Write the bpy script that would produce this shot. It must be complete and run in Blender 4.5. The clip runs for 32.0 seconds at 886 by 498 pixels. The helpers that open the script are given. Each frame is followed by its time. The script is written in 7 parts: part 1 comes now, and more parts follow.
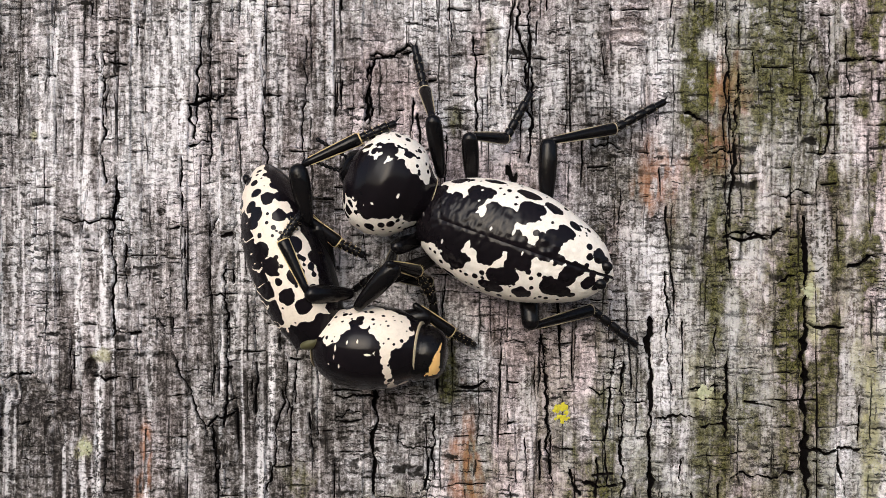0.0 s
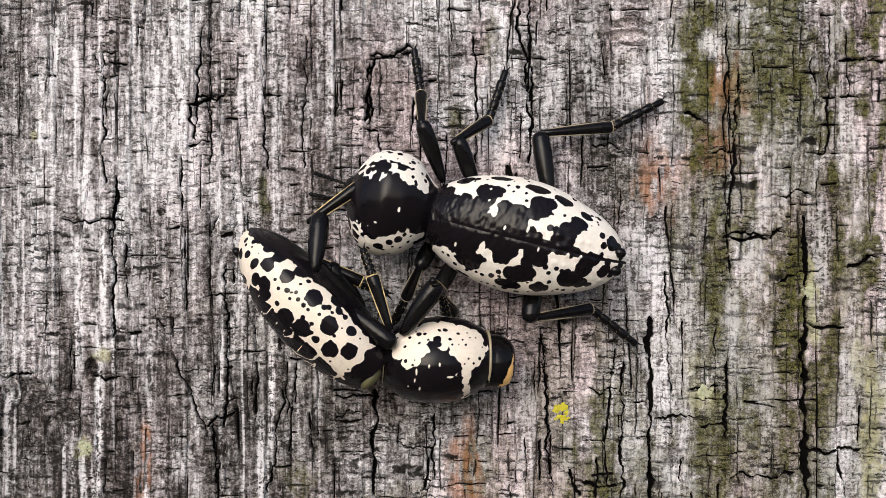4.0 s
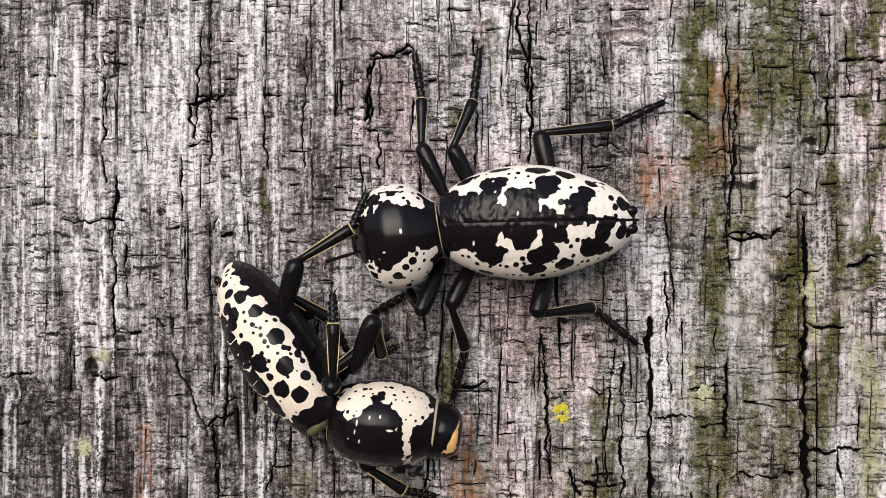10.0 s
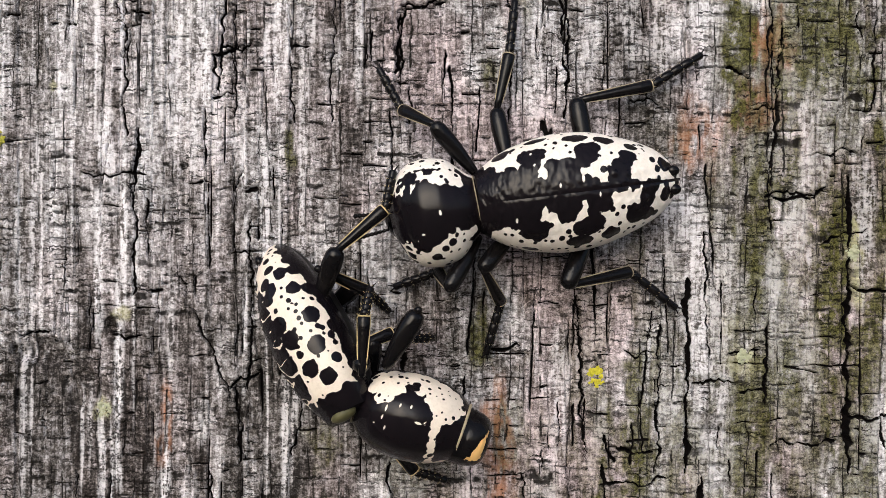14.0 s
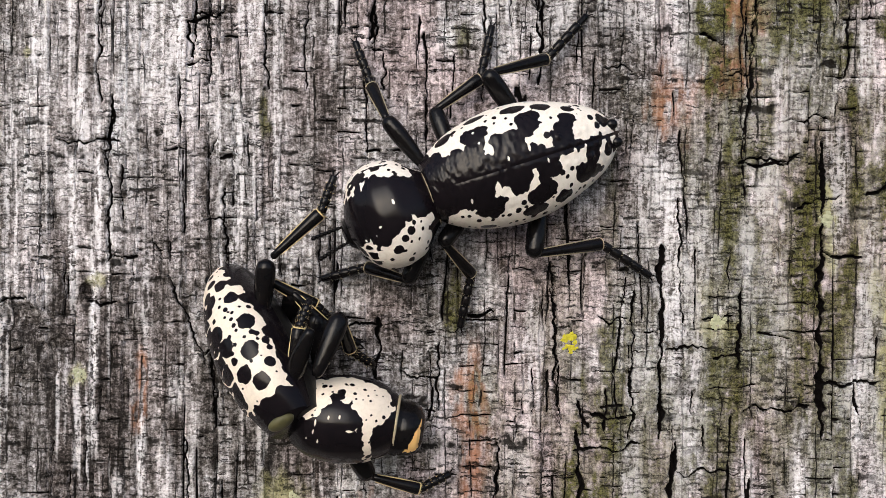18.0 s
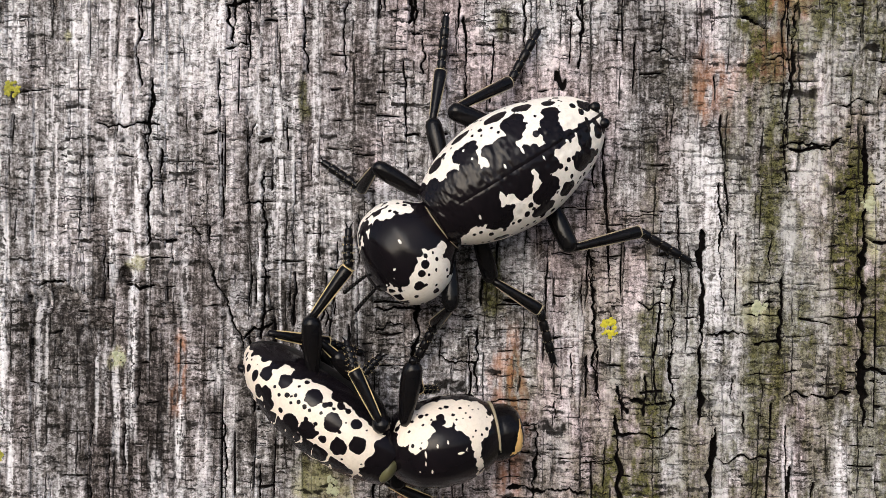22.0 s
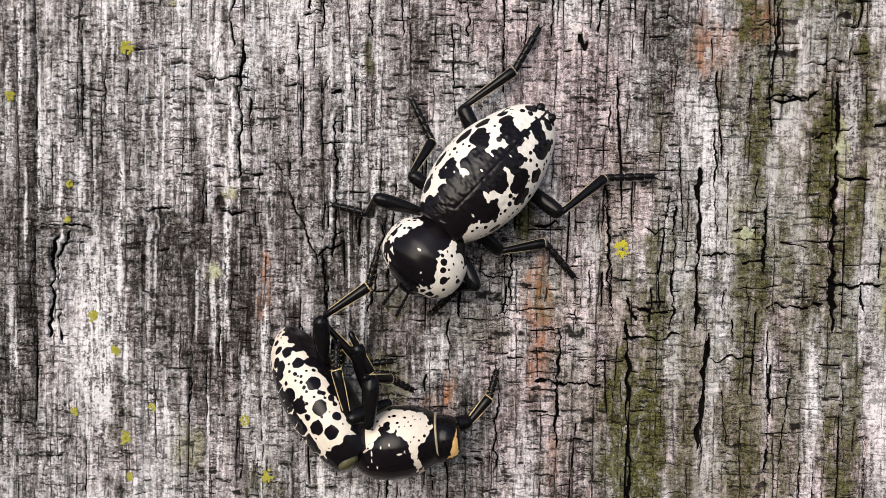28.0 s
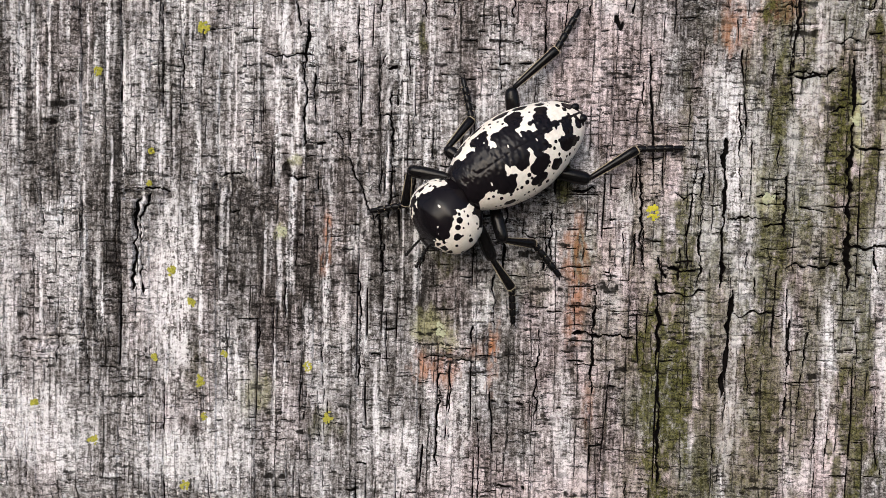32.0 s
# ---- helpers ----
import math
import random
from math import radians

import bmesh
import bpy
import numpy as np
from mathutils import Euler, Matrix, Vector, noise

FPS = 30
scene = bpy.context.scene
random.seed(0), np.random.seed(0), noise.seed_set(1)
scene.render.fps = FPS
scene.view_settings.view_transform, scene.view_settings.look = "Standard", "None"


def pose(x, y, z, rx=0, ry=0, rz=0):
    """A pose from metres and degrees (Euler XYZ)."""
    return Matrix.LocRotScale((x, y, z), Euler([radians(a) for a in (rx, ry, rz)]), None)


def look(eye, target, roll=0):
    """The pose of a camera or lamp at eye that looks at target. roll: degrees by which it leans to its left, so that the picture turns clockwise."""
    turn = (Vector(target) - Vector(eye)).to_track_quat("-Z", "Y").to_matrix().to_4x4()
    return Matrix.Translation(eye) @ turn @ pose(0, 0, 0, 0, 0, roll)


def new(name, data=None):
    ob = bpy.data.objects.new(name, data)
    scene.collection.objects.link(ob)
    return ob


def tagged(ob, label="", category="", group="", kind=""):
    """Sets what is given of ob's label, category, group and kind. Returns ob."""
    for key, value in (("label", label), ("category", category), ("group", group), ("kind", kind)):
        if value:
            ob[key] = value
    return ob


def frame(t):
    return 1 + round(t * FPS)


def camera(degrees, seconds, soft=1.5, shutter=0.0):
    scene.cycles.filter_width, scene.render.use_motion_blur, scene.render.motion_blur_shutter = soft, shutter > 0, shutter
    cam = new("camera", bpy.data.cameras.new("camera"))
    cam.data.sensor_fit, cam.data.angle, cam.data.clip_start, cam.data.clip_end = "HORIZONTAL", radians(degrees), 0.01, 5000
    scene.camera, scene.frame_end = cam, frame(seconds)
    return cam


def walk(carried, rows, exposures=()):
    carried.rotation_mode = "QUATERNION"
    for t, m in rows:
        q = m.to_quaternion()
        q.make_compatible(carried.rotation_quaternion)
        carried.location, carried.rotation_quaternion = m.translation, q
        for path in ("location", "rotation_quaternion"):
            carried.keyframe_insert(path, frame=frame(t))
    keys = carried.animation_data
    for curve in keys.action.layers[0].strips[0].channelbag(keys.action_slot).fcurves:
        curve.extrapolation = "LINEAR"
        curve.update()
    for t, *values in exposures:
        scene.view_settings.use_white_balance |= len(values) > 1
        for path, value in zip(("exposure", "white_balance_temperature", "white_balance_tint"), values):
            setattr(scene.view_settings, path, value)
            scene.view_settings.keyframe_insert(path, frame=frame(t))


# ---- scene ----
cam = camera(52, 32.0, soft=0.85)
# seconds, eye, target, roll
PATH = [
    (0, (0.00000, -0.09120, 0.00000), (0.00000, -0.00120, 0.00000), 0.00),
    (11.5, (0.00000, -0.09120, 0.00000), (0.00000, -0.00120, 0.00000), 0.00),
    (12, (-0.00004, -0.09113, -0.00034), (-0.00008, -0.00113, -0.00005), 0.02),
    (12.5, (-0.00016, -0.09118, -0.00022), (-0.00023, -0.00118, -0.00006), 0.04),
    (13, (-0.00053, -0.09107, -0.00041), (-0.00053, -0.00107, -0.00027), 0.10),
    (13.5, (-0.00128, -0.09078, -0.00092), (-0.00126, -0.00078, -0.00102), 0.19),
    (14, (-0.00294, -0.08827, -0.00364), (-0.00308, 0.00173, -0.00418), 0.46),
    (14.5, (-0.00228, -0.08805, -0.00593), (-0.00237, 0.00194, -0.00727), 0.54),
    (15, (-0.00156, -0.08813, -0.00654), (-0.00166, 0.00186, -0.00783), 0.48),
    (15.5, (-0.00091, -0.08834, -0.00635), (-0.00092, 0.00165, -0.00768), 0.48),
    (17.5, (-0.00058, -0.08844, -0.00630), (-0.00055, 0.00155, -0.00745), 0.44),
    (20.5, (-0.00058, -0.08844, -0.00630), (-0.00055, 0.00155, -0.00745), 0.44),
    (21, (-0.00074, -0.08840, -0.00633), (-0.00067, 0.00159, -0.00754), 0.46),
    (21.5, (-0.00178, -0.08811, -0.00708), (-0.00202, 0.00188, -0.00821), 0.59),
    (22, (-0.00319, -0.08824, -0.00782), (-0.00436, 0.00174, -0.00901), 0.60),
    (22.5, (-0.00491, -0.08830, -0.00840), (-0.00616, 0.00168, -0.00967), 0.69),
    (23, (-0.00759, -0.08543, -0.01163), (-0.00967, 0.00453, -0.01345), 0.90),
    (23.5, (-0.00740, -0.08605, -0.01359), (-0.00951, 0.00390, -0.01579), 0.93),
    (24, (-0.00672, -0.08642, -0.01358), (-0.00892, 0.00352, -0.01602), 0.86),
    (24.5, (-0.00677, -0.08658, -0.01396), (-0.00875, 0.00338, -0.01611), 0.86),
    (25, (-0.00678, -0.08661, -0.01403), (-0.00873, 0.00335, -0.01613), 0.86),
    (25.5, (-0.00660, -0.08653, -0.01416), (-0.00866, 0.00342, -0.01625), 0.88),
    (27.5, (-0.00606, -0.08630, -0.01453), (-0.00846, 0.00364, -0.01662), 0.93),
    (28, (-0.00617, -0.10656, -0.01282), (-0.00855, -0.01666, -0.01622), 0.95),
    (28.5, (-0.00620, -0.11788, -0.01318), (-0.00915, -0.02798, -0.01626), 1.03),
    (29, (-0.00670, -0.11891, -0.01282), (-0.01062, -0.02907, -0.01646), 1.05),
    (29.5, (-0.00777, -0.11891, -0.01302), (-0.01193, -0.02909, -0.01687), 1.15),
    (30, (-0.00890, -0.11879, -0.01391), (-0.01300, -0.02896, -0.01768), 1.24),
    (30.5, (-0.00905, -0.11783, -0.01528), (-0.01350, -0.02801, -0.01876), 1.27),
    (31, (-0.00932, -0.11654, -0.01584), (-0.01398, -0.02675, -0.01979), 1.26),
    (31.5, (-0.00923, -0.11688, -0.01601), (-0.01377, -0.02710, -0.02034), 1.28),
    (32, (-0.00881, -0.11723, -0.01645), (-0.01343, -0.02744, -0.02056), 1.29),
]
walk(cam, [(t, look(eye, target, roll)) for t, eye, target, roll in PATH])

# ---- light: open overcast sky, wide soft sun from the front, above and to the left ----
world = bpy.data.worlds.new("sky")
scene.world = world
world.use_nodes = True
wn = world.node_tree.nodes
sky = wn.new("ShaderNodeTexSky")
sky.sky_type, sky.sun_disc = "NISHITA", False
sky.sun_elevation, sky.sun_rotation = radians(27), radians(197)
sky.air_density, sky.dust_density, sky.ozone_density = 1.0, 3.0, 1.0
world.node_tree.links.new(sky.outputs[0], wn["Background"].inputs[0])
wn["Background"].inputs[1].default_value = 0.15
sun = new("sun", bpy.data.lights.new("sun", "SUN"))
sun.data.energy, sun.data.angle, sun.data.color = 1.35, radians(48), (0.94, 0.97, 1.0)
sun.matrix_basis = look((-0.3, -1.0, 0.53), (0, 0, 0))
scene.view_settings.exposure = 0.28

# ---- materials ----
MM = 0.001


class Mat:
    """A small builder of node materials."""

    def __init__(self, name):
        self.m = bpy.data.materials.new(name)
        self.m.use_nodes = True
        self.t = self.m.node_tree
        self.n = self.t.nodes
        self.b = self.n["Principled BSDF"]

    def put(self, sock, v):
        if isinstance(v, bpy.types.NodeSocket):
            self.t.links.new(v, sock)
        elif isinstance(v, tuple) and len(v) == 3 and sock.type == "RGBA":
            sock.default_value = (*v, 1)
        else:
            sock.default_value = v

    def node(self, kind, out=0, **ins):
        n = self.n.new(kind)
        for k, v in ins.items():
            if k[0] == "i" and k[1:].isdigit():
                self.put(n.inputs[int(k[1:])], v)
        return n

    def coords(self, scale=(1, 1, 1)):
        c = self.n.new("ShaderNodeTexCoord")
        m = self.n.new("ShaderNodeMapping")
        self.t.links.new(c.outputs["Object"], m.inputs[0])
        m.inputs["Scale"].default_value = scale
        return m.outputs[0]

    def noise(self, scale, detail=4, rough=0.55, stretch=(1, 1, 1), warp=0.0):
        n = self.n.new("ShaderNodeTexNoise")
        self.t.links.new(self.coords(stretch), n.inputs["Vector"])
        n.inputs["Scale"].default_value = scale
        n.inputs["Detail"].default_value = detail
        n.inputs["Roughness"].default_value = rough
        n.inputs["Distortion"].default_value = warp
        return n.outputs[0]

    def attr(self, name):
        a = self.n.new("ShaderNodeAttribute")
        a.attribute_name = name
        return a

    def ramp(self, fac, *stops):
        r = self.n.new("ShaderNodeValToRGB")
        self.t.links.new(fac, r.inputs[0])
        e = r.color_ramp.elements
        while len(e) < len(stops):
            e.new(0.5)
        for el, (p, c) in zip(e, stops):
            el.position = p
            el.color = (c, c, c, 1) if not isinstance(c, tuple) else (*c, 1)
        return r.outputs[0]

    def mix(self, fac, a, b, how="MIX"):
        m = self.n.new("ShaderNodeMix")
        m.data_type, m.blend_type = "RGBA", how
        self.put(m.inputs[0], fac)
        self.put(m.inputs[6], a)
        self.put(m.inputs[7], b)
        return m.outputs[2]

    def math(self, op, a, b=0.0):
        m = self.n.new("ShaderNodeMath")
        m.operation = op
        self.put(m.inputs[0], a)
        self.put(m.inputs[1], b)
        return m.outputs[0]

    def bump(self, height, strength=0.3, distance=0.0001, below=None):
        b = self.n.new("ShaderNodeBump")
        b.inputs["Strength"].default_value = strength
        b.inputs["Distance"].default_value = distance
        self.t.links.new(height, b.inputs["Height"])
        if below is not None:
            self.t.links.new(below, b.inputs["Normal"])
        self.t.links.new(b.outputs[0], self.b.inputs["Normal"])
        return b.outputs[0]

    def done(self, color, rough=0.5, spec=0.5, metal=0.0, coat=0.0):
        self.put(self.b.inputs["Base Color"], color)
        self.put(self.b.inputs["Roughness"], rough)
        self.put(self.b.inputs["Specular IOR Level"], spec)
        self.put(self.b.inputs["Metallic"], metal)
        self.put(self.b.inputs["Coat Weight"], coat)
        return self.m


def wood_material():
    m = Mat("weathered_wood")
    tone, stain = m.attr("tone"), m.attr("stain")
    sep = m.n.new("ShaderNodeSeparateColor")
    m.t.links.new(stain.outputs["Color"], sep.inputs[0])
    ton = m.n.new("ShaderNodeSeparateColor")
    m.t.links.new(tone.outputs["Color"], ton.inputs[0])
    crust = stain.outputs["Alpha"]
    fibre = m.noise(2600, 3, 0.6, (1, 1, 0.10), 0.4)
    cross = m.noise(3000, 3, 0.58, (0.72, 1, 1), 1.0)
    lump = m.noise(1500, 5, 0.66, (1, 1, 0.6), 0.7)
    grit = m.noise(7000, 3, 0.7)
    mid = m.noise(420, 5, 0.6, (1, 1, 0.25))
    broad = m.noise(260, 4, 0.6, (1, 1, 0.6))

    def about(v, k):
        return m.math("MULTIPLY", m.math("SUBTRACT", v, 0.5), k)

    # place on the face in mm, with ragged edges
    xyz = m.n.new("ShaderNodeSeparateXYZ")
    m.t.links.new(m.coords((1000, 1000, 1000)), xyz.inputs[0])
    rag = m.math("ADD", about(lump, 0.5), m.math("ADD", about(mid, 0.9), about(m.noise(120, 2, 0.5, (1, 1, 0.12)), 4.0)))
    rag2 = m.math("ADD", about(m.noise(1900, 3, 0.6), 0.75), about(broad, 1.3))
    gx, gz = m.math("ADD", xyz.outputs[0], rag), m.math("ADD", xyz.outputs[2], rag2)

    def place(a, b):
        c = m.n.new("ShaderNodeCombineXYZ")
        m.put(c.inputs[0], a)
        m.put(c.inputs[1], b)
        return c.outputs[0]

    def seams(strip, width, shift, low):
        """Thin splits along the grain, in broken lengths."""
        u = m.math("DIVIDE", m.math("ADD", gx, shift), strip)
        k = m.math("FLOOR", m.math("ADD", u, 0.5))
        n = m.n.new("ShaderNodeTexNoise")
        n.noise_dimensions = "2D"
        n.inputs["Scale"].default_value = 1.0
        n.inputs["Detail"].default_value = 1
        m.t.links.new(place(m.math("MULTIPLY", k, 7.37), m.math("DIVIDE", gz, 4.5)), n.inputs["Vector"])
        d = m.math("ABSOLUTE", m.math("SUBTRACT", u, k))
        return m.math("MULTIPLY", m.ramp(d, (width * 0.4, 1.0), (width, 0.0)), m.ramp(n.outputs[0], (low, 0.0), (low + 0.06, 1.0)))

    def checks(strip, tall, width, shift):
        """Short cross checks, each no wider than one strip of the grain."""
        u = m.math("DIVIDE", m.math("ADD", gx, shift), strip)
        w = m.n.new("ShaderNodeTexWhiteNoise")
        w.noise_dimensions = "1D"
        m.put(w.inputs["W"], m.math("FLOOR", u))
        r = w.outputs["Value"]
        n = m.n.new("ShaderNodeTexNoise")
        n.noise_dimensions = "2D"
        n.inputs["Scale"].default_value = 1.0
        n.inputs["Detail"].default_value = 2
        m.t.links.new(place(m.math("MULTIPLY", r, 90.0), m.math("DIVIDE", gz, tall * 1.7)), n.inputs["Vector"])
        z = m.math("ADD", m.math("ADD", m.math("DIVIDE", gz, tall), m.math("MULTIPLY", r, 17.0)), m.math("MULTIPLY", n.outputs[0], 2.2))
        d = m.math("ABSOLUTE", m.math("SUBTRACT", m.math("FRACT", z), 0.5))
        line = m.ramp(d, (width * 0.4, 1.0), (width, 0.0))
        return m.math("MULTIPLY", line, m.ramp(m.noise(900, 2, 0.5, (0.8, 1, 1)), (0.40, 0.0), (0.52, 1.0)))

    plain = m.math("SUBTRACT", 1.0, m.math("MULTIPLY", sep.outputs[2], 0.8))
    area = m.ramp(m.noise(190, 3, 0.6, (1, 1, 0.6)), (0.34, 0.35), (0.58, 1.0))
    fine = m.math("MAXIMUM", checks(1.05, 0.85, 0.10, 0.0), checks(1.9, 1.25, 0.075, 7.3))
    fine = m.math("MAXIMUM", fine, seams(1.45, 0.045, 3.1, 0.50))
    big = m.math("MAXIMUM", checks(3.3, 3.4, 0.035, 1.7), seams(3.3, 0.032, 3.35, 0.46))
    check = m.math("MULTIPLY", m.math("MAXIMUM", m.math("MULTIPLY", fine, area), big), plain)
    # grey weathered fibre, from brown-black to silvery
    f = m.math("ADD", about(fibre, 0.85), about(cross, 1.1))
    f = m.math("ADD", f, m.math("ADD", about(mid, 0.6), m.math("ADD", about(grit, 0.75), about(lump, 0.85))))
    f = m.math("ADD", m.math("ADD", f, 0.575), about(ton.outputs[0], 0.70))
    grey = m.ramp(f, (0.10, (0.022, 0.019, 0.018)), (0.30, (0.088, 0.079, 0.075)), (0.50, (0.231, 0.217, 0.220)), (0.68, (0.425, 0.410, 0.424)), (0.90, (0.74, 0.73, 0.76)))
    rose = m.mix(m.math("MULTIPLY", ton.outputs[1], 0.6), grey, m.mix(1.0, grey, (1.0, 0.80, 0.80), "MULTIPLY"))
    pale = m.mix(m.math("MULTIPLY", sep.outputs[2], m.ramp(m.math("ADD", m.math("ADD", cross, about(fibre, 0.9)), about(lump, 0.6)), (0.36, 0.05), (0.56, 1.0))), rose, (0.80, 0.785, 0.82))
    rust = m.mix(m.math("MULTIPLY", sep.outputs[1], m.ramp(mid, (0.3, 0.35), (0.6, 1.0))), pale, m.mix(fibre, (0.16, 0.055, 0.03), (0.60, 0.30, 0.17)))
    crusty = m.math("MULTIPLY", crust, m.ramp(m.math("ADD", lump, about(grit, 0.5)), (0.36, 0.0), (0.52, 1.0)))
    rust = m.mix(crusty, rust, m.mix(cross, (0.26, 0.25, 0.10), (0.60, 0.58, 0.36)))
    mossy = m.math("MULTIPLY", sep.outputs[0], m.ramp(m.math("ADD", m.noise(900, 5, 0.7), about(cross, 0.45)), (0.30, 0.0), (0.48, 0.95)))
    green = m.mix(m.ramp(m.math("ADD", m.math("MULTIPLY", grit, 0.5), m.math("MULTIPLY", cross, 0.5)), (0.40, 0.0), (0.72, 1.0)), (0.011, 0.012, 0.003), (0.20, 0.195, 0.052))
    col = m.mix(mossy, rust, green)
    # shade of the fine cracks, painted near-black into the colour
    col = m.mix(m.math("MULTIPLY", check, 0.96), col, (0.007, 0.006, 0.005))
    # decay and shade inside the splits, put into the colour as near-black
    rot_shade = m.ramp(m.math("ADD", ton.outputs[2], about(lump, 0.30)), (0.36, 0.0), (0.56, 1.0))
    col = m.mix(rot_shade, col, (0.005, 0.004, 0.004))
    h = m.math("ADD", m.math("MULTIPLY", fibre, 0.5), m.math("MULTIPLY", lump, 0.9))
    h = m.math("ADD", h, m.math("MULTIPLY", cross, 0.35))
    h = m.math("SUBTRACT", h, m.math("MULTIPLY", check, 0.8))
    m.bump(h, 0.7, 0.0002)
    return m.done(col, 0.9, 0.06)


def post_material():
    m = Mat("rough_timber")
    f = m.noise(60, 6, 0.65, (1, 1, 0.06))
    g = m.noise(300, 4, 0.6, (1, 1, 0.3))
    col = m.mix(g, m.ramp(f, (0.3, (0.06, 0.055, 0.05)), (0.7, (0.36, 0.33, 0.32))), (0.20, 0.18, 0.16))
    m.bump(f, 0.6, 0.002)
    return m.done(col, 0.9, 0.2)


def shell_material(name, cream_lo, cream_hi):
    """Lacquer-like cuticle: cream with black marks, told apart by the pattern on the shell."""
    m = Mat(name)
    p = m.attr("pattern")
    edge = m.math("ADD", p.outputs["Fac"], m.math("MULTIPLY", m.math("SUBTRACT", m.noise(2200, 3, 0.6), 0.5), 0.22))
    dark = m.ramp(edge, (0.47, 0.0), (0.53, 1.0))
    lows = m.noise(240, 4, 0.6)
    cream = m.mix(lows, cream_lo, cream_hi)
    cream = m.mix(m.ramp(m.noise(3000, 3, 0.7), (0.45, 0.0), (0.75, 0.35)), cream, (0.50, 0.42, 0.33))
    black = m.mix(m.noise(500, 4, 0.6), (0.003, 0.003, 0.004), (0.010, 0.007, 0.009))
    col = m.mix(dark, cream, black)
    rough = m.mix(dark, m.ramp(m.noise(1800, 3), (0.3, 0.34), (0.7, 0.46)), m.ramp(m.noise(900, 4), (0.3, 0.12), (0.7, 0.24)))
    rgh = m.n.new("ShaderNodeSeparateColor")
    m.t.links.new(rough, rgh.inputs[0])
    h = m.math("ADD", m.math("MULTIPLY", m.noise(1400, 4, 0.6), 0.6), m.math("MULTIPLY", dark, 0.5))
    m.bump(h, 0.16, 0.00012)
    return m.done(col, rgh.outputs[0], 0.17)


def black_material(name, lo, hi, rough, bump=0.35, scale=2400):
    m = Mat(name)
    col = m.mix(m.ramp(m.noise(scale / 3, 4, 0.65), (0.3, 0.0), (0.7, 1.0)), lo, hi)
    m.bump(m.noise(scale, 4, 0.6), bump, 0.00008)
    return m.done(col, m.ramp(m.noise(scale / 2, 3), (0.3, rough * 0.8), (0.7, rough * 1.35)), 0.17)


def plain_material(name, lo, hi, rough=0.6, scale=3000, bump=0.3):
    m = Mat(name)
    col = m.mix(m.noise(scale, 4, 0.65), lo, hi)
    m.bump(m.noise(scale * 1.7, 3), bump, 0.0001)
    return m.done(col, rough, 0.35)


WOOD = wood_material()
TIMBER = post_material()
SHELL = shell_material("spotted_cuticle", (0.82, 0.79, 0.75), (0.78, 0.70, 0.62))
# hanging beetle's warmer cream, with warm bounced light put into the colour
WARM_LIT_SHELL = shell_material("warm_lit_spotted_cuticle", (0.82, 0.74, 0.65), (0.78, 0.67, 0.56))
LEG = black_material("black_leg_cuticle", (0.004, 0.004, 0.005), (0.006, 0.005, 0.005), 0.08, 0.4, 1800)
BELLY = black_material("dull_black_underside", (0.004, 0.004, 0.005), (0.013, 0.012, 0.011), 0.4, 0.6, 1500)
GOLD = plain_material("golden_bristles", (0.42, 0.30, 0.12), (0.72, 0.58, 0.32), 0.55, 5000)
YOLK = plain_material("yellow_cuticle", (0.72, 0.40, 0.12), (0.85, 0.56, 0.24), 0.4, 1600)
SCUT = plain_material("olive_membrane", (0.05, 0.048, 0.02), (0.11, 0.10, 0.045), 0.5, 1500)
LICHEN = plain_material("yellow_lichen", (0.36, 0.33, 0.02), (0.66, 0.60, 0.05), 0.85, 2500, 0.8)
DULL = plain_material("olive_yellow_lichen", (0.25, 0.24, 0.03), (0.48, 0.45, 0.07), 0.85, 2500, 0.8)
SAGE = plain_material("pale_green_lichen", (0.30, 0.32, 0.20), (0.52, 0.53, 0.38), 0.9, 2500, 0.8)
EARTH = plain_material("bare_earth_and_grass", (0.055, 0.05, 0.035), (0.13, 0.115, 0.085), 0.95, 3, 0.4)


def part(name, me, material, parent=None, label="", smooth=True):
    """Links a mesh (or bmesh) as one object under a thing or a part."""
    if isinstance(me, bmesh.types.BMesh):
        b, me = me, bpy.data.meshes.new(name)
        b.to_mesh(me)
        b.free()
    if material is not None and not me.materials:
        me.materials.append(material)
    if smooth:
        me.polygons.foreach_set("use_smooth", [True] * len(me.polygons))
    ob = new(name, me)
    ob.parent = parent
    return tagged(ob, label=label) if label else ob


def foliage_material():
    m = Mat("unseen_foliage")
    f = m.noise(2.2, 6, 0.7)
    col = m.ramp(f, (0.35, (0.010, 0.012, 0.006)), (0.6, (0.05, 0.055, 0.022)), (0.75, (0.11, 0.11, 0.05)))
    m.bump(f, 0.8, 0.2)
    return m.done(col, 0.9, 0.1)


UNSEEN_TREES = foliage_material()

# ---- the weathered post ----
# Plan grid: columns run to the right and rows down from the top left of the first view; 1 unit is G mm.
G = 8.9e1 / 1568


def px(x):
    return (x - 784) * G


def pz(y):
    return (441 - y) * G


def lattice(ix, iy, seed):
    n = (ix.astype(np.int64) * 374761393 + iy.astype(np.int64) * 668265263 + seed * 1442695041) & 0x7FFFFFFF
    n = ((n ^ (n >> 13)) * 1274126177) & 0x7FFFFFFF
    n = ((n ^ (n >> 15)) * 1911520717) & 0x7FFFFFFF
    return ((n ^ (n >> 12)) & 0xFFFFF) / float(0xFFFFF)


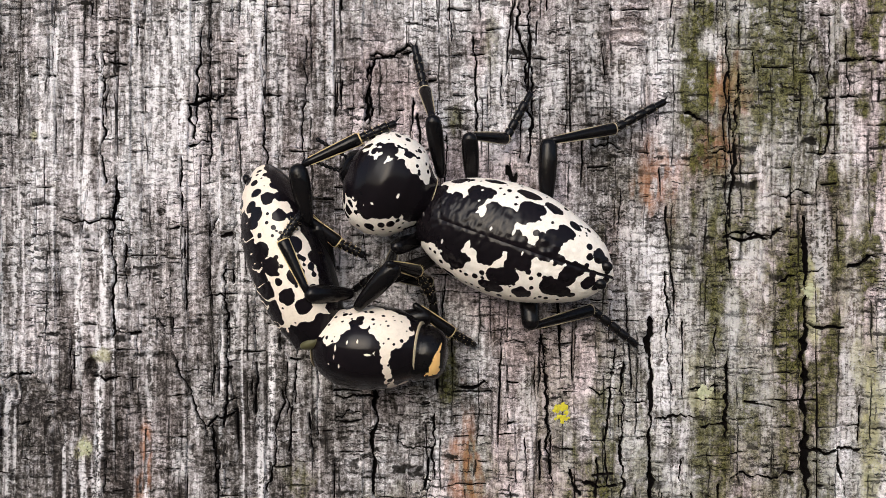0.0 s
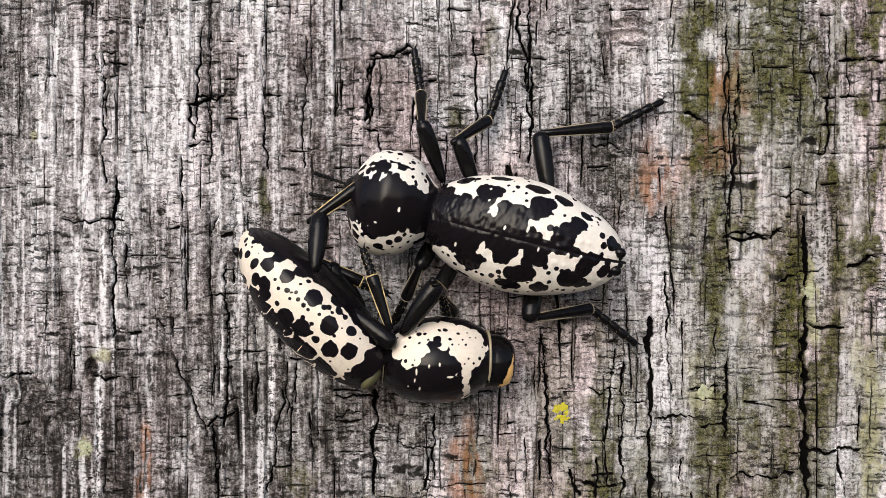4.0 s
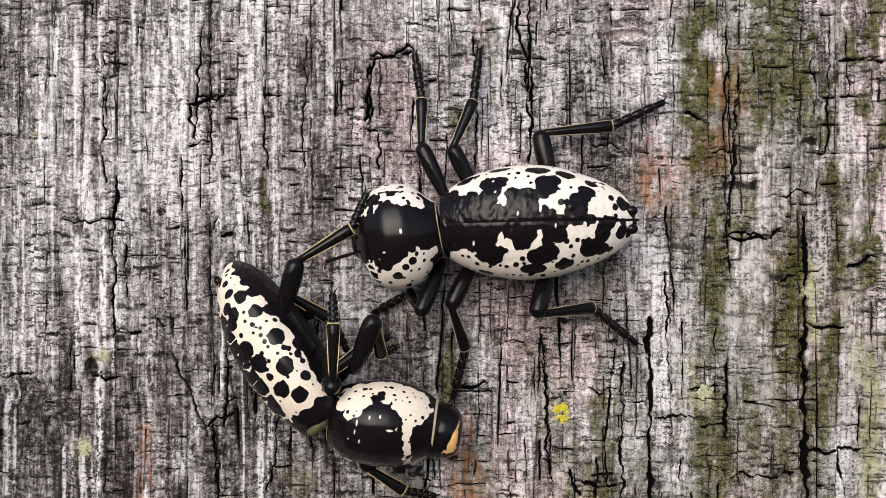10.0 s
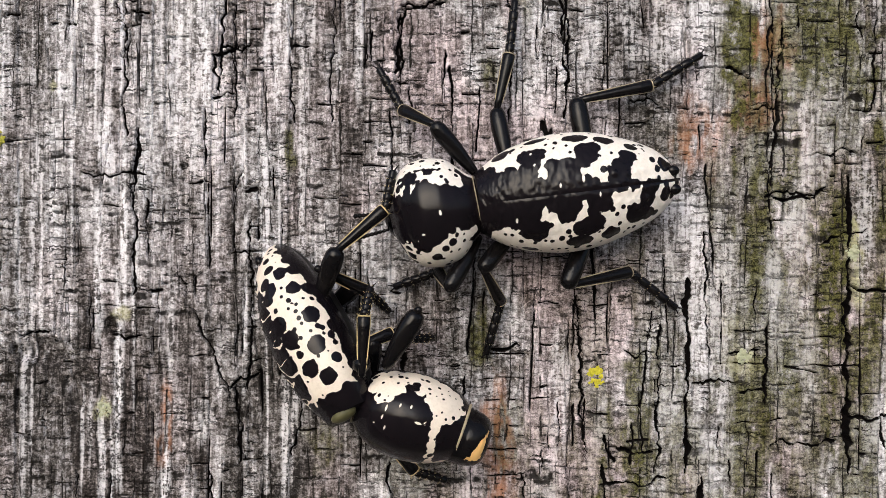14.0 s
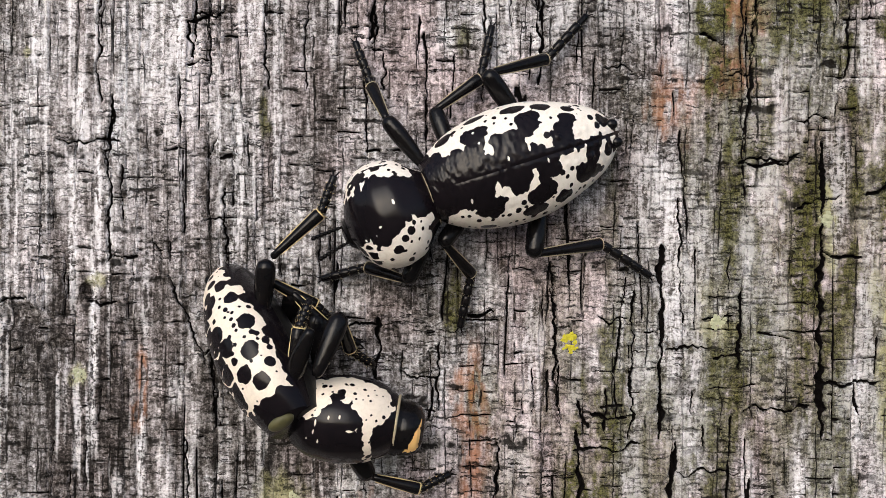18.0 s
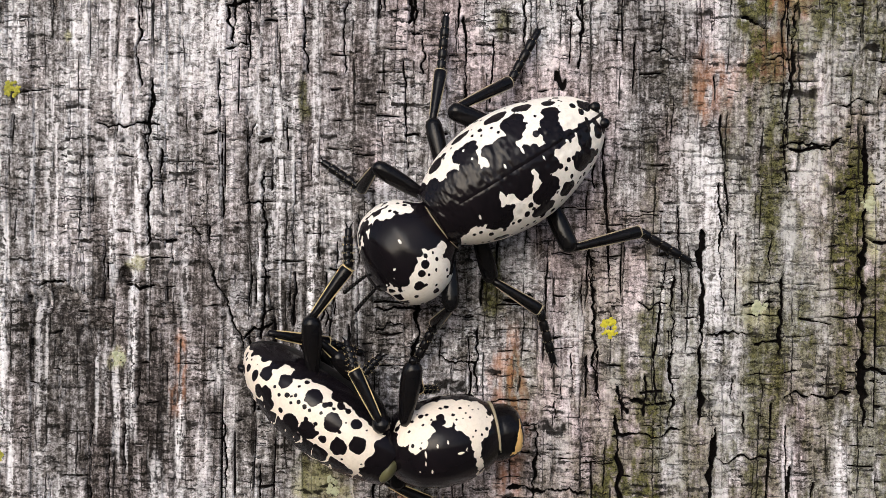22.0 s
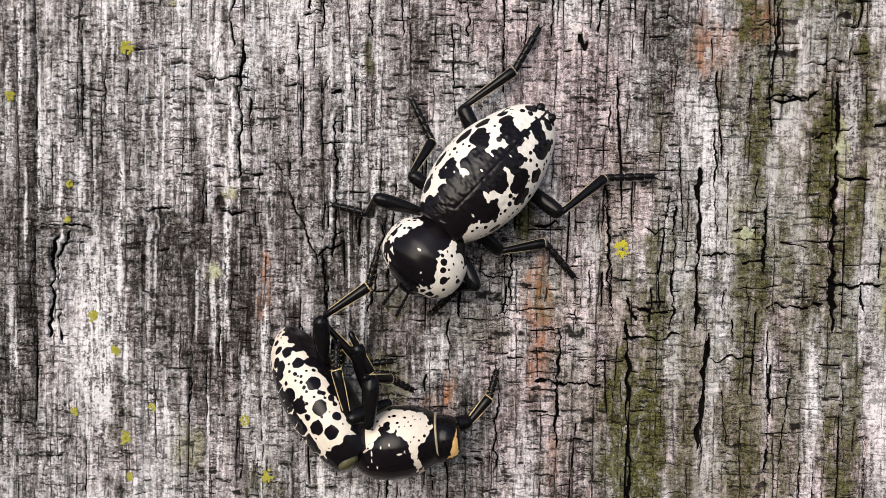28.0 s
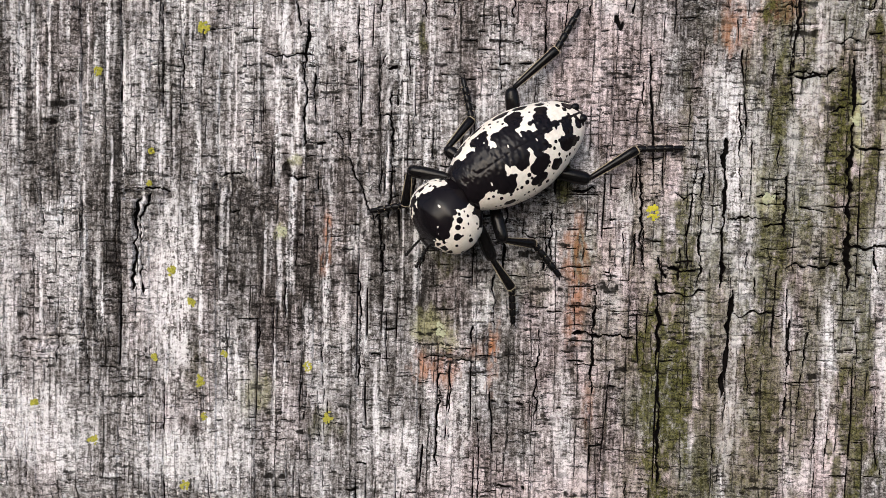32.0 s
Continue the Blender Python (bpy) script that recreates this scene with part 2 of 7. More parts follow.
def vnoise(x, y, seed=0):
    ix, iy = np.floor(x), np.floor(y)
    fx, fy = x - ix, y - iy
    fx, fy = fx * fx * (3 - 2 * fx), fy * fy * (3 - 2 * fy)
    a, b = lattice(ix, iy, seed), lattice(ix + 1, iy, seed)
    c, d = lattice(ix, iy + 1, seed), lattice(ix + 1, iy + 1, seed)
    return (a + (b - a) * fx) * (1 - fy) + (c + (d - c) * fx) * fy


def fbm(x, y, seed=0, octaves=4, gain=0.5):
    total, amp, s = 0.0, 1.0, 0.0
    for o in range(octaves):
        total = total + amp * vnoise(x * 2**o, y * 2**o, seed + 17 * o)
        s += amp
        amp *= gain
    return total / s


def blob(X, Z, cx, cy, rx, ry, soft=0.5, ragged=0.6, seed=3):
    """A ragged patch on the plan grid: 1 inside, 0 outside."""
    out = np.zeros_like(X)
    far = 1 + ragged + soft
    c = np.abs(X[0] - px(cx)) < rx * G * far
    r = np.abs(Z[:, 0] - pz(cy)) < ry * G * far
    if c.any() and r.any():
        s = np.ix_(r, c)
        x, z = X[s], Z[s]
        d = np.sqrt(((x - px(cx)) / (rx * G)) ** 2 + ((z - pz(cy)) / (ry * G)) ** 2)
        d = d + ragged * (fbm(x / 0.9, z / 2.2, seed, 4) - 0.5) * 2
        out[s] = np.clip((1 - d) / soft + 0.5, 0, 1)
    return out


class Relief:
    """Height and pigments of the weathered face, in mm over a grid."""

    def __init__(self, x0, x1, z0, z1, step):
        self.xs = np.arange(x0, x1 + step / 2, step)
        self.zs = np.arange(z0, z1 + step / 2, step)
        self.X, self.Z = np.meshgrid(self.xs, self.zs)
        X, Z = self.X, self.Z
        self.wx = X + 1.1 * (fbm(X / 9, Z / 26, 5, 3) - 0.5) + 0.35 * (fbm(X / 2.5, Z / 7, 6, 3) - 0.5)
        self.h = np.zeros_like(X)
        self.moss, self.rust, self.pale = np.zeros_like(X), np.zeros_like(X), np.zeros_like(X)
        self.tone, self.rose = np.full_like(X, 0.5), np.zeros_like(X)
        self.cut, self.crust = np.zeros_like(X), np.zeros_like(X)

    def grain(self):
        X, Z, wx = self.X, self.Z, self.wx
        left = 1 / (1 + np.exp((X - px(560)) / 3.0))
        ridge = 1 - np.abs(2 * vnoise(wx / 0.95, Z / 30, 21) - 1)
        fine = 1 - np.abs(2 * vnoise(wx / 0.34, Z / 9, 22) - 1)
        wide = fbm(wx / 3.2, Z / 24, 23, 3)
        self.h += 0.15 * (ridge - 0.5) * (0.25 + 0.9 * left) + 0.04 * (fine - 0.5) + 0.45 * (wide - 0.5)
        self.h += 0.07 * (fbm(X / 0.6, Z / 0.6, 24, 3) - 0.5)
        far = 1 / (1 + np.exp((X - px(40)) / 4.0))
        self.tone += 0.20 * (ridge - 0.45) * (0.2 + 0.8 * left) * (1 - 0.55 * far) + 0.16 * (fine - 0.5) + 0.50 * (wide - 0.5)
        self.tone += 0.50 * (fbm(X / 6, Z / 9, 25, 4) - 0.5) + 0.28 * (fbm(X / 0.8, Z / 0.8, 26, 3) - 0.5)
        # thin silvery late-wood lines on the smooth side
        streak = np.clip((vnoise(wx / 0.42, Z / 22, 27) - 0.74) / 0.1, 0, 1) * np.clip((fbm(X / 2, Z / 8, 28, 3) - 0.42) / 0.12, 0, 1)
        self.pale = np.maximum(self.pale, 0.75 * streak * (0.12 + 0.88 * left) * (1 - 0.5 * far))
        self.rose = np.clip((fbm(X / 7, Z / 14, 29, 3) - 0.45) / 0.2, 0, 1) * (1 - 0.6 * left)

    def plates(self):
        """Low steps between the strips of the grain, with a thin split along some of the steps."""
        Z, wx = self.Z, self.wx
        rng = np.random.RandomState(11)
        edges, x = [], self.xs[0] - 3
        while x < self.xs[-1] + 3:
            edges.append(x)
            x += rng.uniform(1.1, 3.0) if x < px(600) else rng.uniform(1.5, 4.4)
        edges = np.array(edges)
        i = np.clip(np.searchsorted(edges, wx.ravel()).reshape(wx.shape), 1, len(edges) - 1)
        near_left = wx - edges[i - 1]
        near_right = edges[i] - wx
        d = np.minimum(near_left, near_right)
        which = np.where(near_left < near_right, i - 1, i)
        strong = rng.uniform(0, 1, len(edges)) ** 1.3
        amount = strong[which] * np.clip((vnoise(which * 7.31, Z / 6.0, 31) - 0.45) / 0.2, 0, 1)
        width = 0.07 + 0.10 * strong[which] * vnoise(which * 3.1, Z / 4.0, 32)
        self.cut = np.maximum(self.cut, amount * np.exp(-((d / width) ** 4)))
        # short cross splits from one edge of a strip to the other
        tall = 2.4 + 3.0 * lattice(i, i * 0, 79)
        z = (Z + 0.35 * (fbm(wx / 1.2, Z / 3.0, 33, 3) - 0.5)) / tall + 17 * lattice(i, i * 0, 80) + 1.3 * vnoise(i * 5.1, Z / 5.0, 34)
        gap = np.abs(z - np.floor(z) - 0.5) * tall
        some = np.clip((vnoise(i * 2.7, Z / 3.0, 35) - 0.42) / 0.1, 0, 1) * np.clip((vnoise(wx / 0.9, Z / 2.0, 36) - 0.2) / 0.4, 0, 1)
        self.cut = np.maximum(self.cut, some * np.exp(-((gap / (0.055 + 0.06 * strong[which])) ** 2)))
        block = np.floor(z)
        self.h += 0.12 * (lattice(i, block, 81) - 0.5)
        self.tone += 0.16 * (lattice(i, block, 82) - 0.5)
        self.h += 0.34 * (lattice(i, i * 0, 77) - 0.5)
        self.tone += 0.22 * (lattice(i, i * 0, 78) - 0.5)

    def strokes(self, count, long0, long1, width, deep, upright, seed, where=None):
        """Many short checks, each with its own length, tilt and wander."""
        rng = random.Random(seed)
        for k in range(count):
            x, y = rng.uniform(-620, 1720), rng.uniform(-100, 1490)
            if where is not None and rng.random() > where(x, y):
                continue
            n = long0 + (long1 - long0) * rng.random() ** 2.2
            tilt = rng.gauss(0, 0.05 if upright else 0.11)
            dx, dy = (n * math.sin(tilt), n * math.cos(tilt)) if upright else (n * math.cos(tilt), n * math.sin(tilt))
            self.split(x - dx / 2, y - dy / 2, x + dx / 2, y + dy / 2, width * rng.uniform(0.6, 1.5), deep * rng.uniform(0.35, 1.0), wave=rng.uniform(2, 6), seed=k + seed, fade=0.35)

    def split(self, x0, y0, x1, y1, width, deep, wave=7, seed=0, fade=0.5):
        """One named crack from plan point to plan point."""
        ax, az, bx, bz = px(x0), pz(y0), px(x1), pz(y1)
        pad = 1.2
        c = (self.xs > min(ax, bx) - pad) & (self.xs < max(ax, bx) + pad)
        r = (self.zs > min(az, bz) - pad) & (self.zs < max(az, bz) + pad)
        if not c.any() or not r.any():
            return
        s = np.ix_(r, c)
        X, Z = self.X[s], self.Z[s]
        L = math.hypot(bx - ax, bz - az)
        ux, uz = (bx - ax) / L, (bz - az) / L
        u = (X - ax) * ux + (Z - az) * uz
        v = -(X - ax) * uz + (Z - az) * ux
        v = v + wave * G * (fbm(u / 1.6 + seed * 9.1, u * 0 + seed, 91, 4, 0.6) - 0.5) * 2
        ends = np.clip(u / fade, 0, 1) * np.clip((L - u) / fade, 0, 1)
        w = (1.1 if width < 3 else 0.8) * width * G * (0.3 + 0.9 * vnoise(u / 1.1 + seed * 3.3, u * 0, 92)) * np.sqrt(ends) + 1e-4
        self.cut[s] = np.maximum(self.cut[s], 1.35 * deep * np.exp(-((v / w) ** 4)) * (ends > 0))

    def stains(self):
        X, Z, wx = self.X, self.Z, self.wx
        # green film that gathers in the strips of the damp side
        damp = 1 / (1 + np.exp(-(X - px(1235)) / 4.5))
        low = 0.75 / (1 + np.exp(-(X - px(930)) / 4.0)) * np.clip((pz(560) - Z) / 8, 0, 1)
        film = np.clip((0.6 * fbm(wx / 2.4, Z / 15, 58, 3) + 0.4 * fbm(X / 1.1, Z / 2.4, 59, 4) - 0.475) / 0.08, 0, 1)
        self.moss = film * np.maximum(damp, low)
        for cx, cy, rx, ry, a in MOSS_BANDS:
            self.moss = np.maximum(self.moss, a * blob(X, Z, cx, cy, rx * 1.1, ry * 1.1, 0.5, 0.9, 51))
        rough = np.clip((fbm(wx / 0.5, Z / 2.0, 62, 4) - 0.30) / 0.2, 0, 1)
        for cx, cy, rx, ry, a in RUST_SPOTS:
            self.rust = np.maximum(self.rust, 1.35 * a * blob(X, Z, cx, cy, rx, ry, 1.3, 1.0, 52) * rough)
        wide = np.zeros_like(X)
        for cx, cy, rx, ry, a in PALE_STRIPS:
            b = a * blob(X, Z, cx, cy, rx, ry, 0.7, 0.55, 53)
            self.pale = np.maximum(self.pale, b)
            if rx > 20:
                wide = np.maximum(wide, b)
        rng = random.Random(5)
        for _ in range(120):
            cx, cy = rng.uniform(-600, 640), rng.uniform(-60, 1000)
            if cy > 620 and rng.random() < 0.6:
                continue
            self.pale = np.maximum(self.pale, rng.uniform(0.35, 1.0) * blob(X, Z, cx, cy, rng.uniform(3, 7.5), rng.uniform(50, 190), 0.8, 0.6, rng.randrange(900)))
        for cx, cy, rx, ry, a in DARK_PATCHES:
            self.tone -= a * blob(X, Z, cx, cy, rx, ry, 1.1, 0.5, 54)
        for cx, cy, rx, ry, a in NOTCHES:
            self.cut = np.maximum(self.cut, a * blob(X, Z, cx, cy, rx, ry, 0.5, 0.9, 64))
        for cx, cy, rx, ry, a in CRUSTS:
            self.crust = np.maximum(self.crust, a * blob(X, Z, cx, cy, rx, ry, 0.8, 0.9, 63))
        self.rust = np.clip(self.rust, 0, 1)
        self.moss *= 1 - 0.75 * self.pale
        self.cut *= 1 - 0.55 * np.minimum(self.pale, 1) - 0.3 * wide
        self.cut *= 1 - 0.35 / (1 + np.exp((X - px(40)) / 4.0))

    def relief(self):
        X, Z = self.X, self.Z
        for cx, cy, rx, ry, a in HOLLOWS:
            self.h -= a * blob(X, Z, cx, cy, rx, ry, 0.5, 0.5, 55)
        self.h += 0.4 * (fbm(X / 30, Z / 45, 56, 3) - 0.5)
        out = self.h + 0.28 * self.moss * fbm(X / 0.3, Z / 0.3, 57, 3) - 0.75 * self.cut
        ex = np.minimum(X - self.xs[0], self.xs[-1] - X) / 3.0
        ez = np.minimum(Z - self.zs[0], self.zs[-1] - Z) / 3.0
        rim = np.clip(np.minimum(ex, ez), 0, 1)
        return (out - 0.3) * rim - 1.6 * (1 - rim)


# columns, rows, half widths, half heights, strength
MOSS_BANDS = [
    (1238, 120, 26, 190, 1.0), (1375, 110, 60, 140, 0.95), (1300, 60, 35, 70, 0.6), (1385, 610, 42, 150, 1.0), (1275, 470, 34, 110, 0.9), (1330, 520, 24, 230, 0.9),
    (1500, 520, 30, 120, 0.5), (1255, 840, 45, 110, 0.85), (1062, 850, 26, 130, 0.9), (1200, 420, 16, 90, 0.5), (870, 70, 12, 40, 0.6), (805, 205, 16, 24, 0.8),
    (464, 350, 9, 42, 0.9), (792, 655, 18, 40, 0.9), (850, 830, 30, 60, 0.5), (530, 855, 30, 30, 0.6),
]
MOSS_BANDS += [
    (1290, 330, 60, 200, 0.55), (1400, 420, 90, 260, 0.5), (1350, 760, 120, 130, 0.6), (1530, 700, 40, 200, 0.5), (1230, 560, 50, 120, 0.45), (1120, 780, 40, 120, 0.4),
    (990, 620, 30, 120, 0.3), (1450, 760, 50, 60, 0.7), (1480, 250, 30, 90, 0.4), (1060, 560, 12, 110, 0.45), (1230, 655, 40, 30, 0.6),
]
# rotten hollows at the broken ledge and the knot, their shade painted in
NOTCHES = [
    (25, 690, 36, 20, 0.47), (60, 705, 22, 26, 0.42), (-60, 672, 60, 9, 0.42), (-150, 690, 40, 8, 0.36), (112, 742, 26, 9, 0.42), (165, 648, 13, 10, 0.47),
    (158, 668, 20, 6, 0.36), (98, 775, 8, 34, 0.36), (40, 760, 7, 30, 0.31), (1112, 40, 36, 7, 0.42), (1300, 205, 20, 9, 0.36), (560, 1085, 46, 8, 0.36), (632, 1050, 9, 30, 0.31),
]
# pale yellow-green crusts
CRUSTS = [
    (1432, 500, 14, 46, 0.9), (1440, 560, 12, 40, 0.8), (1246, 700, 34, 28, 0.6), (1545, 770, 18, 130, 0.8), (1225, 640, 22, 20, 0.35),
    (1520, 620, 10, 60, 0.5), (1490, 500, 12, 60, 0.3), (150, 795, 16, 18, 0.8), (180, 630, 14, 10, 0.6), (496, 1000, 36, 34, 0.7),
    (535, 1035, 26, 24, 0.5), (95, 1170, 28, 40, 0.45), (1310, 140, 18, 26, 0.4), (60, 240, 7, 8, 0.7), (1400, 120, 20, 40, 0.3),
]
RUST_SPOTS = [
    (1262, 165, 10, 40, 1.0), (1278, 255, 34, 34, 0.75), (1290, 190, 24, 26, 0.8), (1155, 325, 22, 46, 0.5),
    (826, 850, 20, 70, 0.85), (258, 800, 8, 34, 1.0), (245, 850, 9, 30, 0.5), (1245, 275, 20, 40, 0.6),
]
PALE_STRIPS = [
    (70, 190, 7, 70, 0.9), (148, 335, 15, 60, 0.9), (270, 230, 8, 130, 0.8), (320, 205, 8, 100, 1.0), (585, 130, 7, 130, 0.7), (565, 60, 6, 90, 0.6),
    (888, 120, 9, 110, 0.7), (1258, 78, 22, 24, 1.0), (1496, 250, 15, 85, 0.85), (1345, 590, 26, 120, 0.5), (1190, 700, 34, 60, 0.5), (110, 40, 8, 60, 0.6),
    (640, 580, 8, 40, 0.5), (935, 790, 14, 60, 0.5), (320, 820, 16, 40, 0.5), (978, 160, 16, 70, 0.4),
]
PALE_STRIPS += [
    (1130, 450, 30, 80, 0.6), (1190, 620, 30, 50, 0.6), (1165, 640, 20, 200, 0.7), (1450, 470, 20, 120, 0.6), (1510, 640, 18, 200, 0.6), (1365, 330, 24, 90, 0.6),
    (1215, 700, 16, 120, 0.5), (930, 760, 20, 90, 0.5), (1050, 110, 18, 80, 0.5), (1480, 60, 20, 60, 0.6), (1335, 480, 22, 70, 0.75), (1110, 150, 30, 70, 0.5),
    (1200, 860, 30, 60, 0.5), (1300, 560, 16, 60, 0.6), (1400, 250, 16, 50, 0.4),
]
# patches where the wood's tone is lowered
DARK_PATCHES = [
    (1062, 240, 24, 200, 0.14), (60, 720, 75, 36, 0.22), (165, 650, 22, 22, 0.35), (700, 620, 120, 90, 0.14),
    (690, 160, 45, 90, 0.16), (1425, 620, 20, 200, 0.2), (220, 110, 40, 90, 0.12), (130, 800, 70, 60, 0.16),
    (1290, 760, 20, 110, 0.2), (800, 690, 26, 60, 0.2),
]
HOLLOWS = [
    (40, 700, 50, 22, 0.7), (165, 650, 18, 14, 0.5), (130, 765, 50, 26, 0.4), (1062, 250, 18, 190, 0.25),
    (1105, 62, 50, 8, 0.5), (1300, 210, 26, 60, 0.35),
]
# lower part of the face
MOSS_BANDS += [
    (1050, 1130, 36, 270, 1.0), (1250, 1080, 24, 220, 0.8), (1470, 1000, 22, 260, 0.8), (1150, 1010, 20, 90, 0.6), (1330, 1180, 20, 160, 0.7),
    (1010, 1180, 34, 260, 1.0), (1060, 960, 26, 130, 0.8), (1270, 1180, 26, 260, 0.7), (1180, 1040, 16, 160, 0.5),
    (1430, 900, 30, 260, 0.7), (496, 1010, 48, 40, 0.45), (890, 1010, 50, 60, 0.4), (700, 900, 60, 40, 0.35),
    (91, 1170, 40, 60, 0.4), (-60, 1120, 30, 60, 0.25), (1360, 1010, 22, 200, 0.6), (262, 1240, 30, 30, 0.5),
]
RUST_SPOTS += [(1288, 170, 30, 46, 0.9), (1262, 262, 34, 40, 0.8), (1300, 250, 22, 30, 0.6), (1162, 318, 26, 50, 0.7), (828, 850, 22, 80, 0.9), (255, 800, 9, 30, 0.8), (517, 1100, 40, 30, 1.0), (640, 1062, 10, 60, 0.8), (600, 1060, 30, 14, 0.35), (826, 960, 20, 60, 0.6), (860, 1180, 10, 50, 0.35)]
PALE_STRIPS += [(1180, 1150, 24, 180, 0.6), (1390, 1080, 20, 180, 0.6), (1530, 1050, 20, 200, 0.5), (1300, 1000, 14, 120, 0.5), (1105, 1000, 14, 130, 0.4)]
PALE_STRIPS += [
    (1490, 800, 26, 110, 0.5), (1360, 700, 18, 90, 0.5), (1300, 640, 14, 70, 0.4), (1215, 560, 18, 70, 0.5), (1520, 330, 20, 90, 0.5),
    (-105, 950, 46, 230, 0.85), (-420, 1260, 130, 90, 0.6), (-60, 1330, 150, 60, 0.6), (216, 1040, 14, 70, 0.6),
    (-330, 560, 10, 160, 0.6), (-470, 450, 12, 130, 0.8), (-215, 520, 14, 120, 0.5), (560, 1260, 26, 120, 0.55),
    (800, 1200, 22, 120, 0.45), (-515, 900, 40, 200, 0.4), (300, 1000, 12, 90, 0.4), (430, 1330, 40, 90, 0.5),
]
DARK_PATCHES += [
    (580, 150, 150, 190, 0.16), (650, 1230, 320, 130, 0.16), (980, 560, 90, 110, 0.08), (160, 760, 330, 190, 0.24), (-330, 430, 230, 260, 0.2), (-260, 900, 40, 120, 0.2),
    (520, 620, 200, 150, 0.1), (110, 810, 170, 120, 0.16), (330, 720, 150, 170, 0.1), (470, 800, 260, 170, 0.13), (560, 420, 120, 160, 0.06), (-350, 1040, 60, 170, 0.18),
    (150, 1020, 130, 110, 0.16), (-260, 760, 60, 110, 0.15), (640, 1040, 60, 40, 0.25), (540, 950, 90, 50, 0.15),
]
DARK_PATCHES += [
    (960, 1150, 30, 200, 0.2), (-400, 700, 40, 60, 0.2), (400, 1160, 80, 70, 0.14), (420, 980, 160, 110, 0.14),
]
HOLLOWS += [(-172, 720, 60, 12, 0.7), (-380, 1065, 60, 16, 0.6), (560, 1085, 70, 16, 0.6), (640, 1050, 14, 60, 0.5), (-190, 880, 10, 170, 0.4)]

face = Relief(-77, 50, -58, 29, 0.09)
face.grain()
face.plates()
face.strokes(260, 14, 60, 1.2, 0.9, False, 1000)
face.strokes(360, 40, 260, 1.6, 0.95, True, 8000)
face.strokes(110, 60, 300, 2.4, 1.1, True, 9000, lambda x, y: 1.0 if x > 900 else 0.15)
# named long splits along the grain, then cross splits
for k, c in enumerate([
    (1150, 560, 1152, 900, 7, 1.5), (1425, 380, 1428, 900, 8, 1.4), (1105, 640, 1100, 900, 4, 1.1), (937, -20, 943, 130, 4, 1.0),
    (943, 130, 940, 290, 4, 1.0), (1313, 120, 1290, 420, 4, 0.9), (660, 95, 648, 215, 4, 1.0), (205, 320, 198, 600, 4, 1.0),
    (183, 90, 180, 330, 3, 0.8), (358, 40, 340, 250, 3, 0.8), (462, 60, 470, 300, 2, 0.6), (540, 60, 535, 300, 2, 0.5),
    (840, 60, 842, 320, 2, 0.7), (1175, 480, 1190, 700, 3, 1.0), (1440, 100, 1445, 190, 3, 0.9), (398, 460, 400, 760, 3, 0.8),
]):
    face.split(*c, wave=9, seed=k)
for k, c in enumerate([
    (665, 690, 660, 880, 5, 1.1), (765, 730, 768, 850, 3, 0.8), (500, 690, 470, 880, 3, 0.8), (375, 760, 385, 890, 3, 0.9),
    (1290, 640, 1285, 780, 4, 1.0), (1180, 900, 1160, 1150, 7, 1.5), (1010, 880, 1020, 1350, 5, 1.1), (1310, 960, 1300, 1200, 4, 1.0),
    (640, 880, 640, 1000, 3, 0.8), (870, 900, 868, 1150, 4, 1.0), (520, 1110, 516, 1330, 3, 0.8), (-190, 720, -200, 940, 5, 1.2),
    (-80, 300, -88, 560, 3, 0.8), (330, 900, 335, 1150, 3, 0.9), (100, 900, 96, 1120, 3, 0.9), (745, 1000, 742, 1200, 3, 0.8),
]):
    face.split(*c, wave=9, seed=40 + k)
for k, c in enumerate([
    (1280, 420, 1390, 412, 4, 1.1), (1290, 845, 1410, 842, 5, 1.2), (105, 388, 222, 393, 3, 0.9), (810, 683, 865, 678, 4, 1.1),
    (650, 95, 735, 85, 3, 0.8), (330, 178, 380, 165, 4, 0.9), (330, 250, 370, 250, 4, 0.9), (1255, 270, 1310, 262, 3, 0.8),
    (1160, 745, 1235, 740, 4, 1.0), (1430, 570, 1500, 580, 4, 1.0), (0, 665, 60, 662, 3, 0.9), (360, 755, 420, 735, 4, 1.0),
    (1040, 690, 1095, 695, 3, 0.9), (590, 700, 665, 700, 3, 0.8), (1220, 690, 1275, 680, 4, 0.9), (1395, 800, 1530, 795, 4, 1.0),
]):
    face.split(*c, wave=14, seed=80 + k)
for k, c in enumerate([
    (180, 110, 230, 112, 3, 0.8), (160, 665, 215, 668, 4, 0.9), (205, 590, 240, 590, 3, 0.8), (355, 530, 400, 530, 3, 0.9),
    (1210, 205, 1260, 215, 4, 1.0), (1345, 355, 1440, 340, 3, 0.9), (1480, 110, 1568, 108, 4, 0.9), (1375, 500, 1460, 470, 4, 0.9),
    (1046, 260, 1100, 255, 3, 0.8), (700, 790, 770, 795, 3, 0.8), (590, 740, 640, 725, 3, 0.8), (820, 1010, 960, 1018, 5, 1.2),
    (480, 1075, 600, 1085, 5, 1.3), (1000, 920, 1120, 905, 4, 1.0), (1180, 960, 1290, 955, 4, 1.0), (-230, 705, -110, 700, 3, 0.9),
]):
    face.split(*c, wave=14, seed=120 + k)
